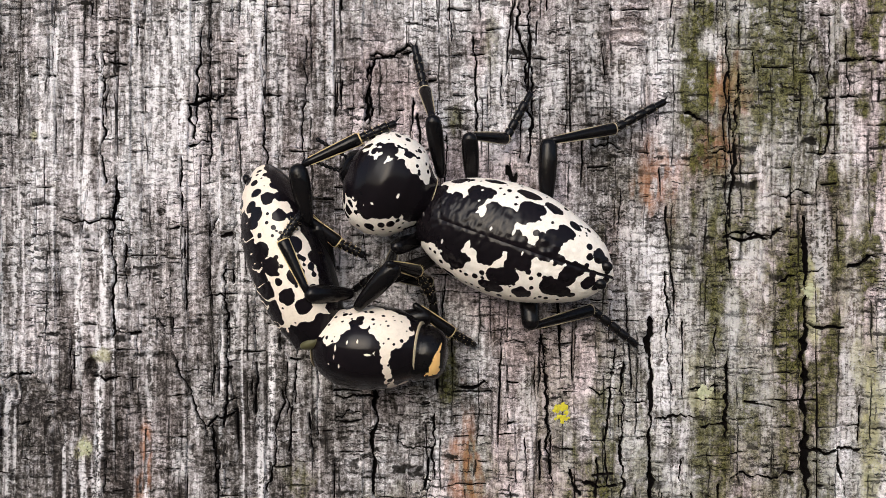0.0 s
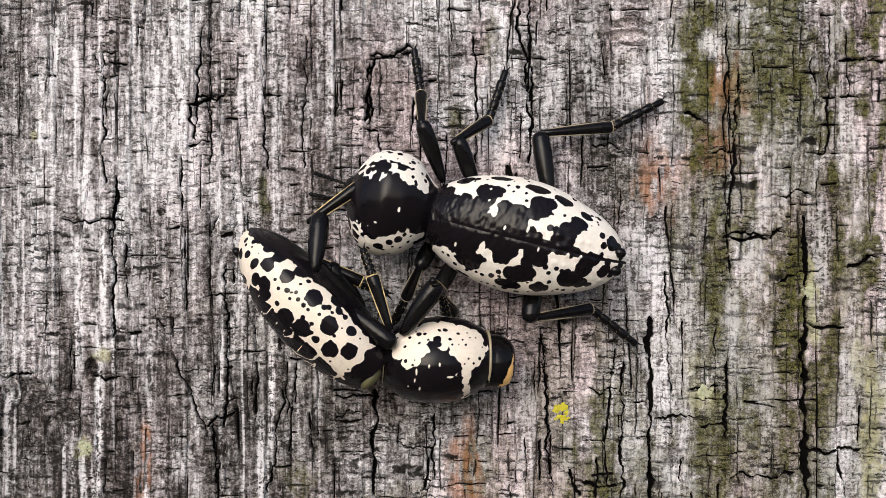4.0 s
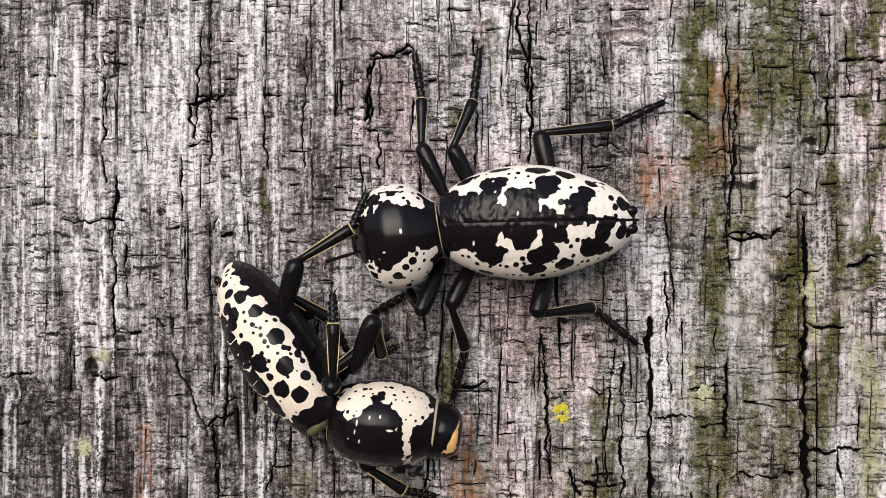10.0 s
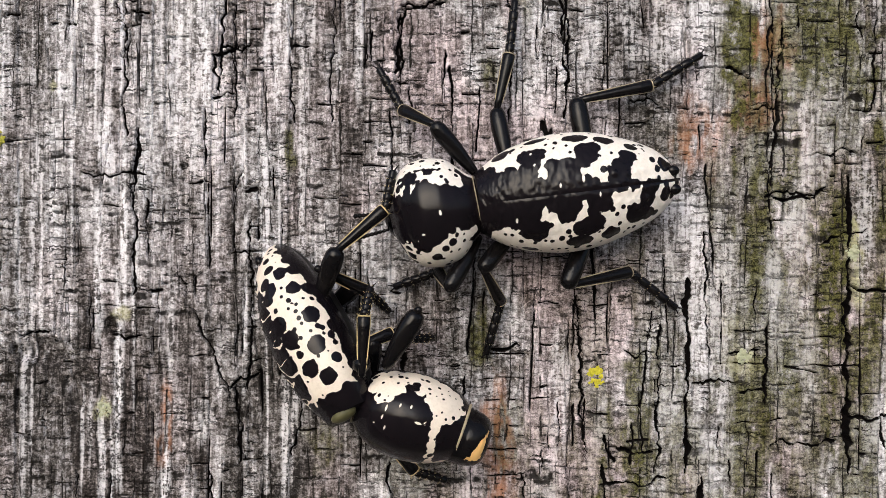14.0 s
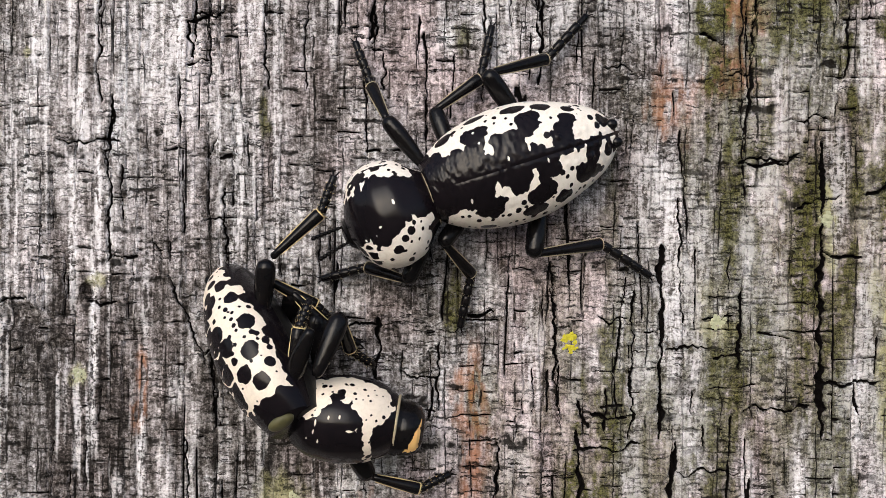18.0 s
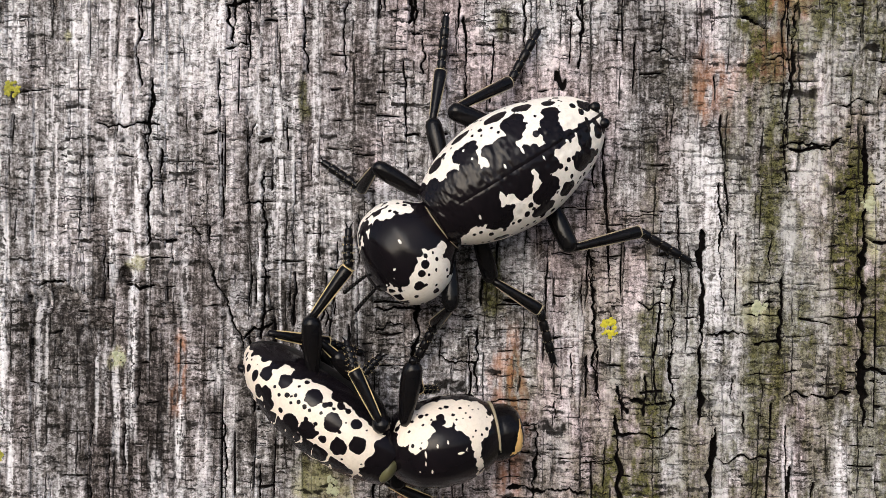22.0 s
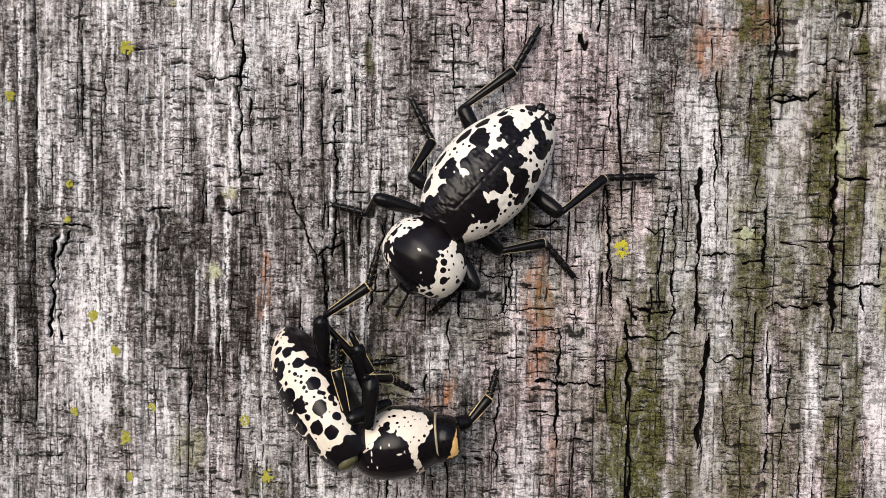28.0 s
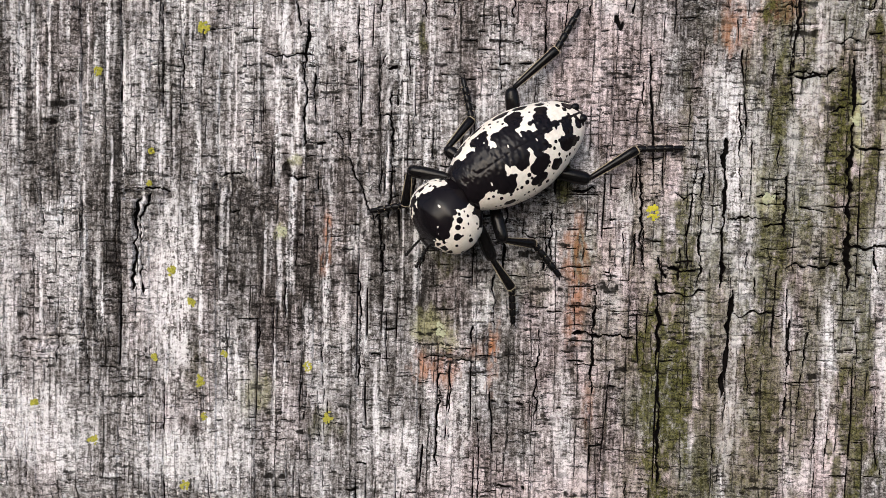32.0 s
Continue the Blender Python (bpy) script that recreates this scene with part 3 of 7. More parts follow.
for k, c in enumerate([
    (648, 110, 735, 88, 3, 1.0), (652, 110, 648, 225, 3, 1.0), (648, 225, 668, 235, 3, 1.0), (668, 235, 664, 300, 3, 0.9), (336, 182, 400, 162, 3, 0.9), (336, 182, 334, 250, 3, 0.9),
    (170, 90, 205, 84, 3, 0.9), (170, 90, 183, 190, 3, 0.9), (200, 310, 197, 450, 4, 1.1), (368, 440, 380, 380, 3, 0.9), (270, 560, 372, 780, 2, 0.7), (372, 740, 390, 882, 3, 0.9),
    (1290, 420, 1360, 425, 4, 1.2),
]):
    face.split(*c, wave=12, seed=160 + k)
for k, c in enumerate([
    (1360, 425, 1390, 405, 4, 1.1), (920, 0, 938, 180, 3, 1.1), (938, 180, 944, 240, 3, 1.0), (1010, 830, 1030, 880, 4, 1.1), (1030, 865, 1095, 862, 4, 1.1), (1290, 640, 1282, 740, 5, 1.2),
    (1240, 760, 1290, 752, 4, 1.1), (1480, 800, 1500, 882, 4, 1.1), (960, 600, 975, 882, 3, 0.9), (1500, 475, 1545, 450, 4, 1.0), (-164, 711, -182, 782, 5, 1.2), (-182, 782, -178, 951, 5, 1.2),
]):
    face.split(*c, wave=12, seed=173 + k)
face.stains()


def build_post():
    post = tagged(new("wooden_post"), "weathered grey timber post with split grain and green moss", "post")
    post.location = (0, 0, -0.9)
    Y = -face.relief() * MM
    nz, nx = face.X.shape
    co = np.stack([face.X * MM, Y, face.Z * MM + 0.9], -1).reshape(-1, 3)
    me = bpy.data.meshes.new("weathered_face")
    idx = np.arange(nx * nz).reshape(nz, nx)
    quads = np.stack([idx[:-1, :-1], idx[:-1, 1:], idx[1:, 1:], idx[1:, :-1]], -1).reshape(-1, 4)
    me.vertices.add(len(co))
    me.vertices.foreach_set("co", co.astype(np.float32).ravel())
    me.loops.add(quads.size)
    me.loops.foreach_set("vertex_index", quads.astype(np.int32).ravel())
    me.polygons.add(len(quads))
    me.polygons.foreach_set("loop_start", np.arange(0, quads.size, 4, dtype=np.int32))
    me.update(calc_edges=True)
    one = np.ones_like(face.X)
    for name, chans in (("stain", (face.moss, face.rust, face.pale, face.crust)), ("tone", (np.clip(face.tone, 0, 1), face.rose, np.clip(face.cut, 0, 1), one))):
        a = me.attributes.new(name, "FLOAT_COLOR", "POINT")
        a.data.foreach_set("color", np.stack(chans, -1).astype(np.float32).ravel())
    part("weathered_face", me, WOOD, post)
    # the rest of the post behind and around the face
    bm = bmesh.new()
    ring = []
    for k in range(64):
        a = 2 * math.pi * k / 64
        c, s = math.cos(a), math.sin(a)
        ring.append((math.copysign(abs(c) ** 0.55, c) * 0.105 - 0.012, math.copysign(abs(s) ** 0.55, s) * 0.075 + 0.0767))
    rows = []
    for j in range(40):
        z = j / 39 * 1.28
        rows.append([bm.verts.new((x * (1 + 0.01 * noise.noise((x * 30, y * 30, z * 5))), y if y < 0.02 else y * (1 + 0.015 * noise.noise((x * 40, y * 30, z * 6))), z)) for x, y in ring])
    for a, b in zip(rows, rows[1:]):
        for k in range(64):
            bm.faces.new((a[k], a[(k + 1) % 64], b[(k + 1) % 64], b[k]))
    bm.faces.new(rows[-1])
    part("post_body", bm, TIMBER, post)
    return post


build_post()
bm = bmesh.new()
bmesh.ops.create_grid(bm, x_segments=8, y_segments=8, size=400)
ground = part("ground", bm, EARTH)
ground.location = (0, 0, -0.895)
tagged(ground, "dark brown earth and short grass round the post", "ground", kind="structure")


def build_backdrop():
    """Unseen dark trees, added at a distance on all sides to darken reflections, with an uneven top."""
    bm = bmesh.new()
    low, high = [], []
    for k in range(160):
        a = 2 * math.pi * k / 160
        r = 60 + 5 * noise.noise((math.cos(a) * 4, math.sin(a) * 4, 0))
        top = 5.5 + 2.5 * noise.noise((math.cos(a) * 3, math.sin(a) * 3, 5)) + 2.0 * noise.noise((math.cos(a) * 12, math.sin(a) * 12, 9))
        low.append(bm.verts.new((r * math.cos(a), r * math.sin(a), -1.0)))
        high.append(bm.verts.new(((r + 4) * math.cos(a), (r + 4) * math.sin(a), top)))
    for k in range(160):
        j = (k + 1) % 160
        bm.faces.new((low[k], low[j], high[j], high[k]))
    ob = part("backdrop", bm, UNSEEN_TREES)
    return tagged(ob, "unseen dark trees and shrubs, added to darken reflections", "backdrop", kind="structure")


build_backdrop()

# ---- the two beetles ----
# Beetle space, in mm: x to the head, y to its left, z to its back.


def curve(table, x):
    xs, ys = zip(*table)
    return np.interp(x, xs, ys)


def smooth_curve(table, n=400):
    xs = np.linspace(table[0][0], table[-1][0], n)
    ys = curve(table, xs)
    for _ in range(500):
        ys[1:-1] = (ys[:-2] + 2 * ys[1:-1] + ys[2:]) / 4
    return xs, ys


def shell(name, width, top, low, nu=170, nv=150, bumps=0.0, suture=False, seed=1, power=2.0):
    """A closed shell from its half widths and its heights above and below the axis. Returns the mesh and its points."""
    xs, w = smooth_curve(width)
    _, t = smooth_curve(top)
    _, b = smooth_curve(low)
    x0, x1 = xs[0], xs[-1]
    u = (1 - np.cos(np.linspace(0, math.pi, nu))) / 2
    X = x0 + (x1 - x0) * u
    W, T, B = np.interp(X, xs, w), np.interp(X, xs, t), np.interp(X, xs, b)
    a = np.linspace(-math.pi, math.pi, nv, endpoint=False)
    s, c = np.sin(a), np.cos(a)
    S, C = np.sign(s) * np.abs(s) ** (2 / power), np.sign(c) * np.abs(c) ** (2 / power)
    Y = W[:, None] * S[None]
    Z = np.where(C[None] > 0, T[:, None], B[:, None]) * C[None]
    XX = np.repeat(X[:, None], nv, 1)
    if bumps:
        upper = np.clip((Z / (T[:, None] + 0.01) - 0.3) / 0.4, 0, 1)
        # low wrinkles over the front, knobs in rows towards the rear
        wrinkle = fbm(XX / 0.30 + 0.5 * np.sin(Y * 1.7) + 40, Y / 0.5 + 40, seed, 3) - 0.5
        k = bumps * wrinkle * upper * np.clip((XX + 3) / 5, 0.25, 1)
        gx, gy = XX / 0.95, Y / 0.85
        knob = np.zeros_like(XX)
        for ox in (-1, 0, 1):
            for oy in (-1, 0, 1):
                cx, cy = np.floor(gx) + ox, np.floor(gy) + oy
                d2 = (cx + 0.25 + 0.5 * lattice(cx, cy, seed + 21) - gx) ** 2 + (cy + 0.25 + 0.5 * lattice(cx, cy, seed + 22) - gy) ** 2
                knob = np.maximum(knob, (0.5 + 0.5 * lattice(cx, cy, seed + 23)) * np.exp(-d2 / 0.09))
        k = k + bumps * 0.9 * knob * upper * np.clip((2.0 - XX) / 4, 0, 1) * np.clip((3.0 - np.abs(Y)) / 1.5, 0.1, 1)
        f = 1 + k / np.maximum(np.hypot(Y, Z), 0.6)
        Y, Z = Y * f, Z * f
    if suture:
        Z = Z - 0.06 * np.exp(-((Y / 0.07) ** 2)) * (C[None] > 0) * np.clip((8.6 - XX) / 2, 0, 1)
    co = np.stack([XX, Y, Z], -1).reshape(-1, 3)
    ends = np.array([[x0 - 0.02, 0, Z[0].mean()], [x1 + 0.02, 0, Z[-1].mean()]])
    faces = []
    for i in range(nu - 1):
        for j in range(nv):
            k = (j + 1) % nv
            faces.append((i * nv + j, (i + 1) * nv + j, (i + 1) * nv + k, i * nv + k))
    n = nu * nv
    for j in range(nv):
        k = (j + 1) % nv
        faces.append((n, j, k))
        faces.append((n + 1, (nu - 1) * nv + k, (nu - 1) * nv + j))
    co = np.concatenate([co, ends])
    me = bpy.data.meshes.new(name)
    me.from_pydata((co * MM).tolist(), [], faces)
    return me, co


def paint(me, co, base, dark, light, spots=(), specks=0, seed=5, speck_where=None, ragged=0.28):
    """Black marks on cream: the base says how dark each point is, then dark and light marks of (x, y, z, radius[, stretch])."""
    f = base.copy()
    wob = 1 + ragged * 2 * (fbm(co[:, 0] / 0.55 + 60, (co[:, 1] + co[:, 2]) / 0.55 + 60, seed, 3) - 0.5)

    def reach(mark):
        x, y, z, r = mark[:4]
        x, y, z = co[((co - (x, y, z)) ** 2).sum(1).argmin()]
        sx, sy = mark[4:6] if len(mark) > 5 else (1, 1)
        d = np.sqrt(((co[:, 0] - x) / sx) ** 2 + ((co[:, 1] - y) ** 2 + (co[:, 2] - z) ** 2) / sy**2)
        return np.clip(0.5 + (r * wob - d) * 1.6, 0, 1)

    for mark in dark:
        f = np.maximum(f, reach(mark))
    for mark in light:
        f = np.minimum(f, 1 - reach(mark))
    for mark in spots:
        f = np.maximum(f, reach(mark))
    rng = random.Random(seed)
    pool = [i for i in range(0, len(co), 7) if f[i] < 0.1 and (speck_where is None or speck_where(co[i]))]
    for _ in range(specks):
        x, y, z = co[rng.choice(pool)]
        f = np.maximum(f, reach((x, y, z, rng.choice((0.10, 0.14, 0.18, 0.26)))))
    a = me.attributes.new("pattern", "FLOAT", "POINT")
    a.data.foreach_set("value", f.astype(np.float32))


def lathe(profile, sides=14, flat=1.0):
    """A round rod along x from rows of (x, radius), closed at both ends."""
    bm = bmesh.new()
    rings = [[bm.verts.new((x * MM, r * math.cos(2 * math.pi * k / sides) * MM, r * flat * math.sin(2 * math.pi * k / sides) * MM)) for k in range(sides)] for x, r in profile]
    for a, b in zip(rings, rings[1:]):
        for k in range(sides):
            bm.faces.new((a[k], a[(k + 1) % sides], b[(k + 1) % sides], b[k]))
    bm.faces.new(rings[0][::-1])
    bm.faces.new(rings[-1])
    return bm


def fringe(bm, x, r, count, length, seed, lean=0.5):
    """Short stiff bristles round a joint."""
    rng = random.Random(seed)
    for k in range(count):
        a = 2 * math.pi * (k + rng.random() * 0.6) / count
        d = Vector((lean, math.cos(a), math.sin(a))).normalized()
        p = Vector((x, r * math.cos(a), r * math.sin(a)))
        side = d.cross(Vector((1, 0.2, 0.1))).normalized() * 0.022
        up = d.cross(side).normalized() * 0.022
        tip = p + d * length * rng.uniform(0.7, 1.2)
        v = [bm.verts.new(q * MM) for q in (p + side, p - side / 2 + up, p - side / 2 - up, tip)]
        for i, j in ((0, 1), (1, 2), (2, 0)):
            bm.faces.new((v[i], v[j], v[3]))


def ring_band(x, r, w, sides=16):
    return lathe([(x - w, r * 0.96), (x - w * 0.5, r * 1.06), (x + w * 0.5, r * 1.06), (x + w, r * 0.96)], sides)


def leg_parts(thing, size, gold, stout=1.0):
    """Femur, tibia and tarsus; femur and tibia point from their lower end to the upper one."""
    lf, lt, ls = size
    k = (0.72 + 0.08 * (lf - 6)) * stout
    femur = part("femur", lathe([(-0.34, 0.14), (-0.26, 0.42 * k), (-0.05, 0.84 * k), (0.4, 1.06 * k), (lf * 0.25, 1.14 * k), (lf * 0.5, 1.05 * k), (lf * 0.75, 0.82 * k), (lf * 0.92, 0.62 * k), (lf, 0.4 * k)], 18, 0.9), LEG, thing)
    tibia = part("tibia", lathe([(-0.12, 0.25), (0.0, 0.52), (0.25, 0.62), (lt * 0.2, 0.58), (lt * 0.5, 0.48), (lt * 0.85, 0.38), (lt, 0.32), (lt + 0.15, 0.12)], 16), LEG, thing)
    bm = ring_band(0.04, 0.54, 0.07)
    fringe(bm, 0.0, 0.5, 16, 0.34, 3, -0.9)
    part("bristle_fringe", bm, GOLD if gold else TAN, tibia, "short stiff golden bristles" if gold else "")
    for side in (1, -1):
        line = lathe([(0.05, 0.02), (0.15, 0.075), (lt * 0.5, 0.065), (lt * 0.85, 0.045), (lt * 0.9, 0.01)], 6)
        for v in line.verts:
            x = v.co.x / MM
            v.co.y += side * np.interp(x, (0.0, 0.25, lt * 0.2, lt * 0.5, lt), (0.5, 0.62, 0.60, 0.50, 0.34)) * 0.97 * MM
            v.co.z += 0.12 * MM
        part("edge_fringe", line, GOLD if gold else TAN, tibia, "pale line of fine hairs")
    prof, hair = [], bmesh.new()
    n = 5
    for s in range(n):
        a = s * ls / n * 0.97
        b = a + ls / n * (0.95 if s < n - 1 else 1.0)
        r = 0.48 if s < n - 1 else 0.38
        prof += [(a, 0.36), (a + 0.12, r * 0.9), (b - 0.14, r * 0.97), (b - 0.02, r * 0.82)]
        if s < n - 1:
            fringe(hair, b - 0.12, r * 0.9, 10, 0.26, 20 + s, 0.8)
    tarsus = part("tarsus", lathe(prof, 12), LEG, thing)
    part("bristle_fringe", hair, GOLD if gold else TAN, tarsus)
    for side in (-1, 1):
        claw, last = bmesh.new(), None
        for j in range(6):
            f = j / 5
            c = Vector((ls * 0.97 + 0.75 * math.sin(f * 1.5), side * (0.10 + 0.42 * f), -0.45 * f * f))
            ring = [claw.verts.new((c + Vector((0, math.cos(q) * 0.10 * (1.05 - f), math.sin(q) * 0.10 * (1.05 - f)))) * MM) for q in (0, 1.57, 3.14, 4.71)]
            if last:
                for q in range(4):
                    claw.faces.new((last[q], last[(q + 1) % 4], ring[(q + 1) % 4], ring[q]))
            last = ring
        part("claw", claw, LEG, tarsus)
    return femur, tibia, tarsus


TAN = plain_material("dull_tan_bristles", (0.22, 0.18, 0.11), (0.46, 0.39, 0.27), 0.6, 5000)


def antenna_mesh(n=10, seg=0.42, bend=0.10):
    """A short beaded feeler."""
    bm = bmesh.new()
    p, a = Vector((0, 0, 0)), 0.0
    for s in range(n):
        r = 0.15 + 0.009 * s
        d = Vector((math.cos(a), 0, -math.sin(a)))
        bead = bmesh.new()
        bmesh.ops.create_uvsphere(bead, u_segments=10, v_segments=7, radius=1.0)
        m = Matrix.Translation(p * MM) @ Vector((1, 0, 0)).rotation_difference(d).to_matrix().to_4x4() @ Matrix.Diagonal((seg * 0.62 * MM, r * MM, r * MM, 1))
        bead.transform(m)
        tmp = bpy.data.meshes.new("bead")
        bead.to_mesh(tmp)
        bead.free()
        bm.from_mesh(tmp)
        bpy.data.meshes.remove(tmp)
        p = p + d * seg
        a += bend
    return bm


def head_profile(x, big):
    if big:
        return [(x - 2.0, 2.2), (x - 0.5, 2.75), (x + 0.25, 2.82), (x + 0.42, 2.68), (x + 0.55, 2.74), (x + 1.4, 2.6), (x + 2.0, 2.3), (x + 2.45, 1.7), (x + 2.6, 0.9), (x + 2.62, 0.2)]
    return [(x - 2.4, 2.2), (x - 1.2, 2.1), (x - 0.2, 1.8), (x + 0.4, 1.3), (x + 0.7, 0.6), (x + 0.75, 0.2)]


def cheek(profile, x0, x1, a0, a1, flat=0.95, lift=1.015, n=26):
    """A ragged thin patch that lies on a lathe's surface between two angles round it."""
    xs, rs = zip(*profile)
    bm = bmesh.new()
    grid = []
    for i in range(n):
        row = []
        for j in range(n):
            u, v = i / (n - 1), j / (n - 1)
            x, a = x0 + (x1 - x0) * u, a0 + (a1 - a0) * v
            r = np.interp(x, xs, rs) * lift
            row.append(bm.verts.new((x * MM, r * math.cos(a) * MM, r * flat * math.sin(a) * MM)))
        grid.append(row)
    for i in range(n - 1):
        for j in range(n - 1):
            u, v = (i + 0.5) / (n - 1), (j + 0.5) / (n - 1)
            wave = 0.06 * noise.noise((u * 6, v * 6, 3))
            tongue = u > 0.95 - 0.75 * max(v - 0.05, 0.0) ** 1.3 + wave
            notch = math.hypot((u - 0.42) * 0.7, v - 0.78) < 0.075
            if tongue and u < 0.985 + wave and v < 0.95 + wave and not notch:
                bm.faces.new((grid[i][j], grid[i][j + 1], grid[i + 1][j + 1], grid[i + 1][j]))
    bmesh.ops.delete(bm, geom=[v for v in bm.verts if not v.link_faces], context="VERTS")
    return bm


def build_beetle(label, elytra, thorax, gold, shows_head, cuticle):
    thing = tagged(new("beetle"), label, "beetle", group="ironclad beetles on the post")
    thing.rotation_mode = "QUATERNION"
    me, co = shell("wing_case", elytra["width"], elytra["top"], elytra["low"], 200, 170, elytra["bumps"], True, 3)
    base = elytra["base"](co)
    paint(me, co, base, elytra["dark"], elytra["light"], (), elytra["specks"], 8, elytra["where"])
    for side in (1, -1):
        bm = bmesh.new()
        bm.from_mesh(me)
        bmesh.ops.delete(bm, geom=[f for f in bm.faces if f.calc_center_median().y * side < 0], context="FACES")
        part("wing_case", bm, cuticle, thing)
    # underside
    x0, x1 = elytra["width"][0][0], elytra["width"][-1][0]
    bel, bco = shell("belly", [(x, w * 0.82) for x, w in elytra["width"]], [(x, h * 0.4) for x, h in elytra["top"]], [(x, h * 1.03 + 0.05) for x, h in elytra["low"]], 60, 60, 0.0)
    part("belly", bel, BELLY, thing, "dull black jointed underside")
    neck = part("neck", lathe([(-0.6, 2.0), (0.2, 2.75), (1.0, 2.7), (1.6, 2.3), (2.3, 1.9)], 40, 0.95), BELLY, thing)
    for k in range(2):
        bump = bmesh.new()
        bmesh.ops.create_uvsphere(bump, u_segments=20, v_segments=14, radius=0.5 * MM)
        bmesh.ops.scale(bump, vec=(1.15, 1, 0.8), verts=bump.verts)
        ob = part("tubercle", bump, LEG, thing, "shiny black knob at the tip")
        ob.location = Vector((x0 + 0.95, 0.85 * (1 - 2 * k), curve(elytra["top"], x0 + 0.95) * 0.95)) * MM
    # thorax shield with the head under its front edge
    me, co = shell("thorax", thorax["width"], thorax["top"], thorax["low"], 150, 150, thorax["bumps"], False, 13)
    base = thorax["base"](co)
    paint(me, co, base, thorax["dark"], thorax["light"], thorax["spots"], thorax["specks"], 9, thorax["where"])
    shield = part("thorax", me, cuticle, thing)
    tx0, tx1 = thorax["width"][0][0], thorax["width"][-1][0]
    rim = part("collar", lathe([(tx0 + 0.02, 2.45), (tx0 + 0.04, 2.62), (tx0 + 0.10, 2.66), (tx0 + 0.13, 2.5)], 48, 0.95), TAN, shield, "thin tan hair fringe at the rear edge")
    head = part("head", lathe(head_profile(tx1, shows_head > 0), 48, 0.95), LEG, shield)
    part_head = shows_head
    head.location = Vector((0, 0, part_head)) * MM
    return thing, shield, neck, head


def aim(p, q, up=(0, -1, 0)):
    """The pose of a rod at p that points to q, with its upper side towards up."""
    x = (Vector(q) - Vector(p)).normalized()
    y = Vector(up).cross(x)
    y = y.normalized() if y.length > 1e-6 else Vector((0, 0, 1))
    z = x.cross(y)
    m = Matrix((x, y, z)).transposed().to_4x4()
    m.translation = Vector(p)
    return m

# marks on the shells: x, y, z, radius and, where drawn out, stretch along and across
BACK_UPPER = [
    (4.0, -4.7, 1.3, 0.75, 1.5, 0.6), (0.5, -4.8, 2.1, 0.82, 1.5, 0.7), (-2.2, -4.5, 2.2, 0.75, 1.4, 0.8), (6.9, -3.4, 0.9, 0.75, 1.2, 0.9), (-4.5, -3.7, 2.4, 0.61, 1.2, 0.7), (-7.6, -1.7, 2.1, 0.75),
    (4.9, -3.4, 2.5, 0.89), (3.9, -3.6, 2.7, 0.68), (4.3, -2.7, 3.2, 0.54), (-0.2, -3.3, 3.4, 1.16), (0.3, -2.7, 3.8, 0.75), (-0.8, -3.7, 3.2, 0.75),
    (3.0, -2.0, 3.7, 1.09), (1.7, -2.0, 3.9, 1.16), (2.3, -1.4, 4.0, 1.23), (1.1, -1.1, 4.2, 0.61), (3.4, -1.2, 3.9, 0.89), (6.5, -2.0, 2.6, 0.82),
]
BACK_UPPER += [
    (5.2, -1.9, 3.2, 1.09), (5.8, -1.0, 3.2, 1.09), (7.0, -1.1, 2.6, 0.95), (8.1, -2.0, 1.3, 0.82), (8.4, -1.0, 1.6, 0.95), (4.5, -0.9, 3.7, 0.89),
    (-3.9, -2.6, 3.3, 0.89), (-2.9, -1.8, 3.8, 0.95), (-1.9, -1.6, 4.0, 0.38), (-3.1, -1.1, 4.0, 0.82), (-2.2, -1.0, 4.1, 0.68), (0.3, -1.0, 4.2, 0.54),
    (-0.5, -0.8, 4.2, 0.38), (-1.4, -1.7, 4.0, 0.32), (-6.3, -2.2, 2.6, 0.32), (-6.7, -1.2, 2.8, 0.38),
]
BACK_MIDDLE = [
    (-8.5, -0.7, 1.3, 0.5), (-8.6, 0.6, 1.2, 0.5), (-8.0, 1.4, 1.6, 0.4), (-8.2, -1.5, 1.4, 0.35), (-7.4, 0.2, 2.4, 0.4), (-6.6, -0.4, 2.8, 0.3),
    (6.3, -0.5, 3.1, 0.38, 8, 0.7), (1.3, -0.5, 4.2, 0.19, 8, 0.8), (-3.9, -0.5, 3.9, 0.13, 9, 0.9), (8.1, 0.2, 2.1, 1.16), (7.1, 0.2, 2.7, 1.23), (7.9, 1.3, 1.9, 0.89),
    (5.8, 0.5, 3.3, 1.36), (5.1, 1.5, 3.4, 1.23), (6.2, 1.6, 2.9, 0.95), (4.8, 2.8, 2.9, 1.02), (5.4, 2.7, 2.8, 0.89), (4.3, 2.5, 3.2, 0.75),
    (4.2, 0.3, 3.8, 0.89),
]
BACK_MIDDLE += [
    (3.1, 0.6, 4.0, 1.09), (2.1, 0.9, 4.1, 1.16), (2.3, 1.7, 4.0, 0.89), (1.6, 0.2, 4.2, 0.89), (2.8, -0.0, 4.1, 0.82), (-0.5, 0.7, 4.3, 1.02),
    (0.0, 1.7, 4.1, 0.61), (-1.0, 1.2, 4.2, 0.89), (-0.0, 0.2, 4.3, 0.75), (-1.2, 0.5, 4.2, 0.68), (0.7, -0.0, 4.3, 0.32), (-0.5, 2.2, 3.9, 0.32),
]
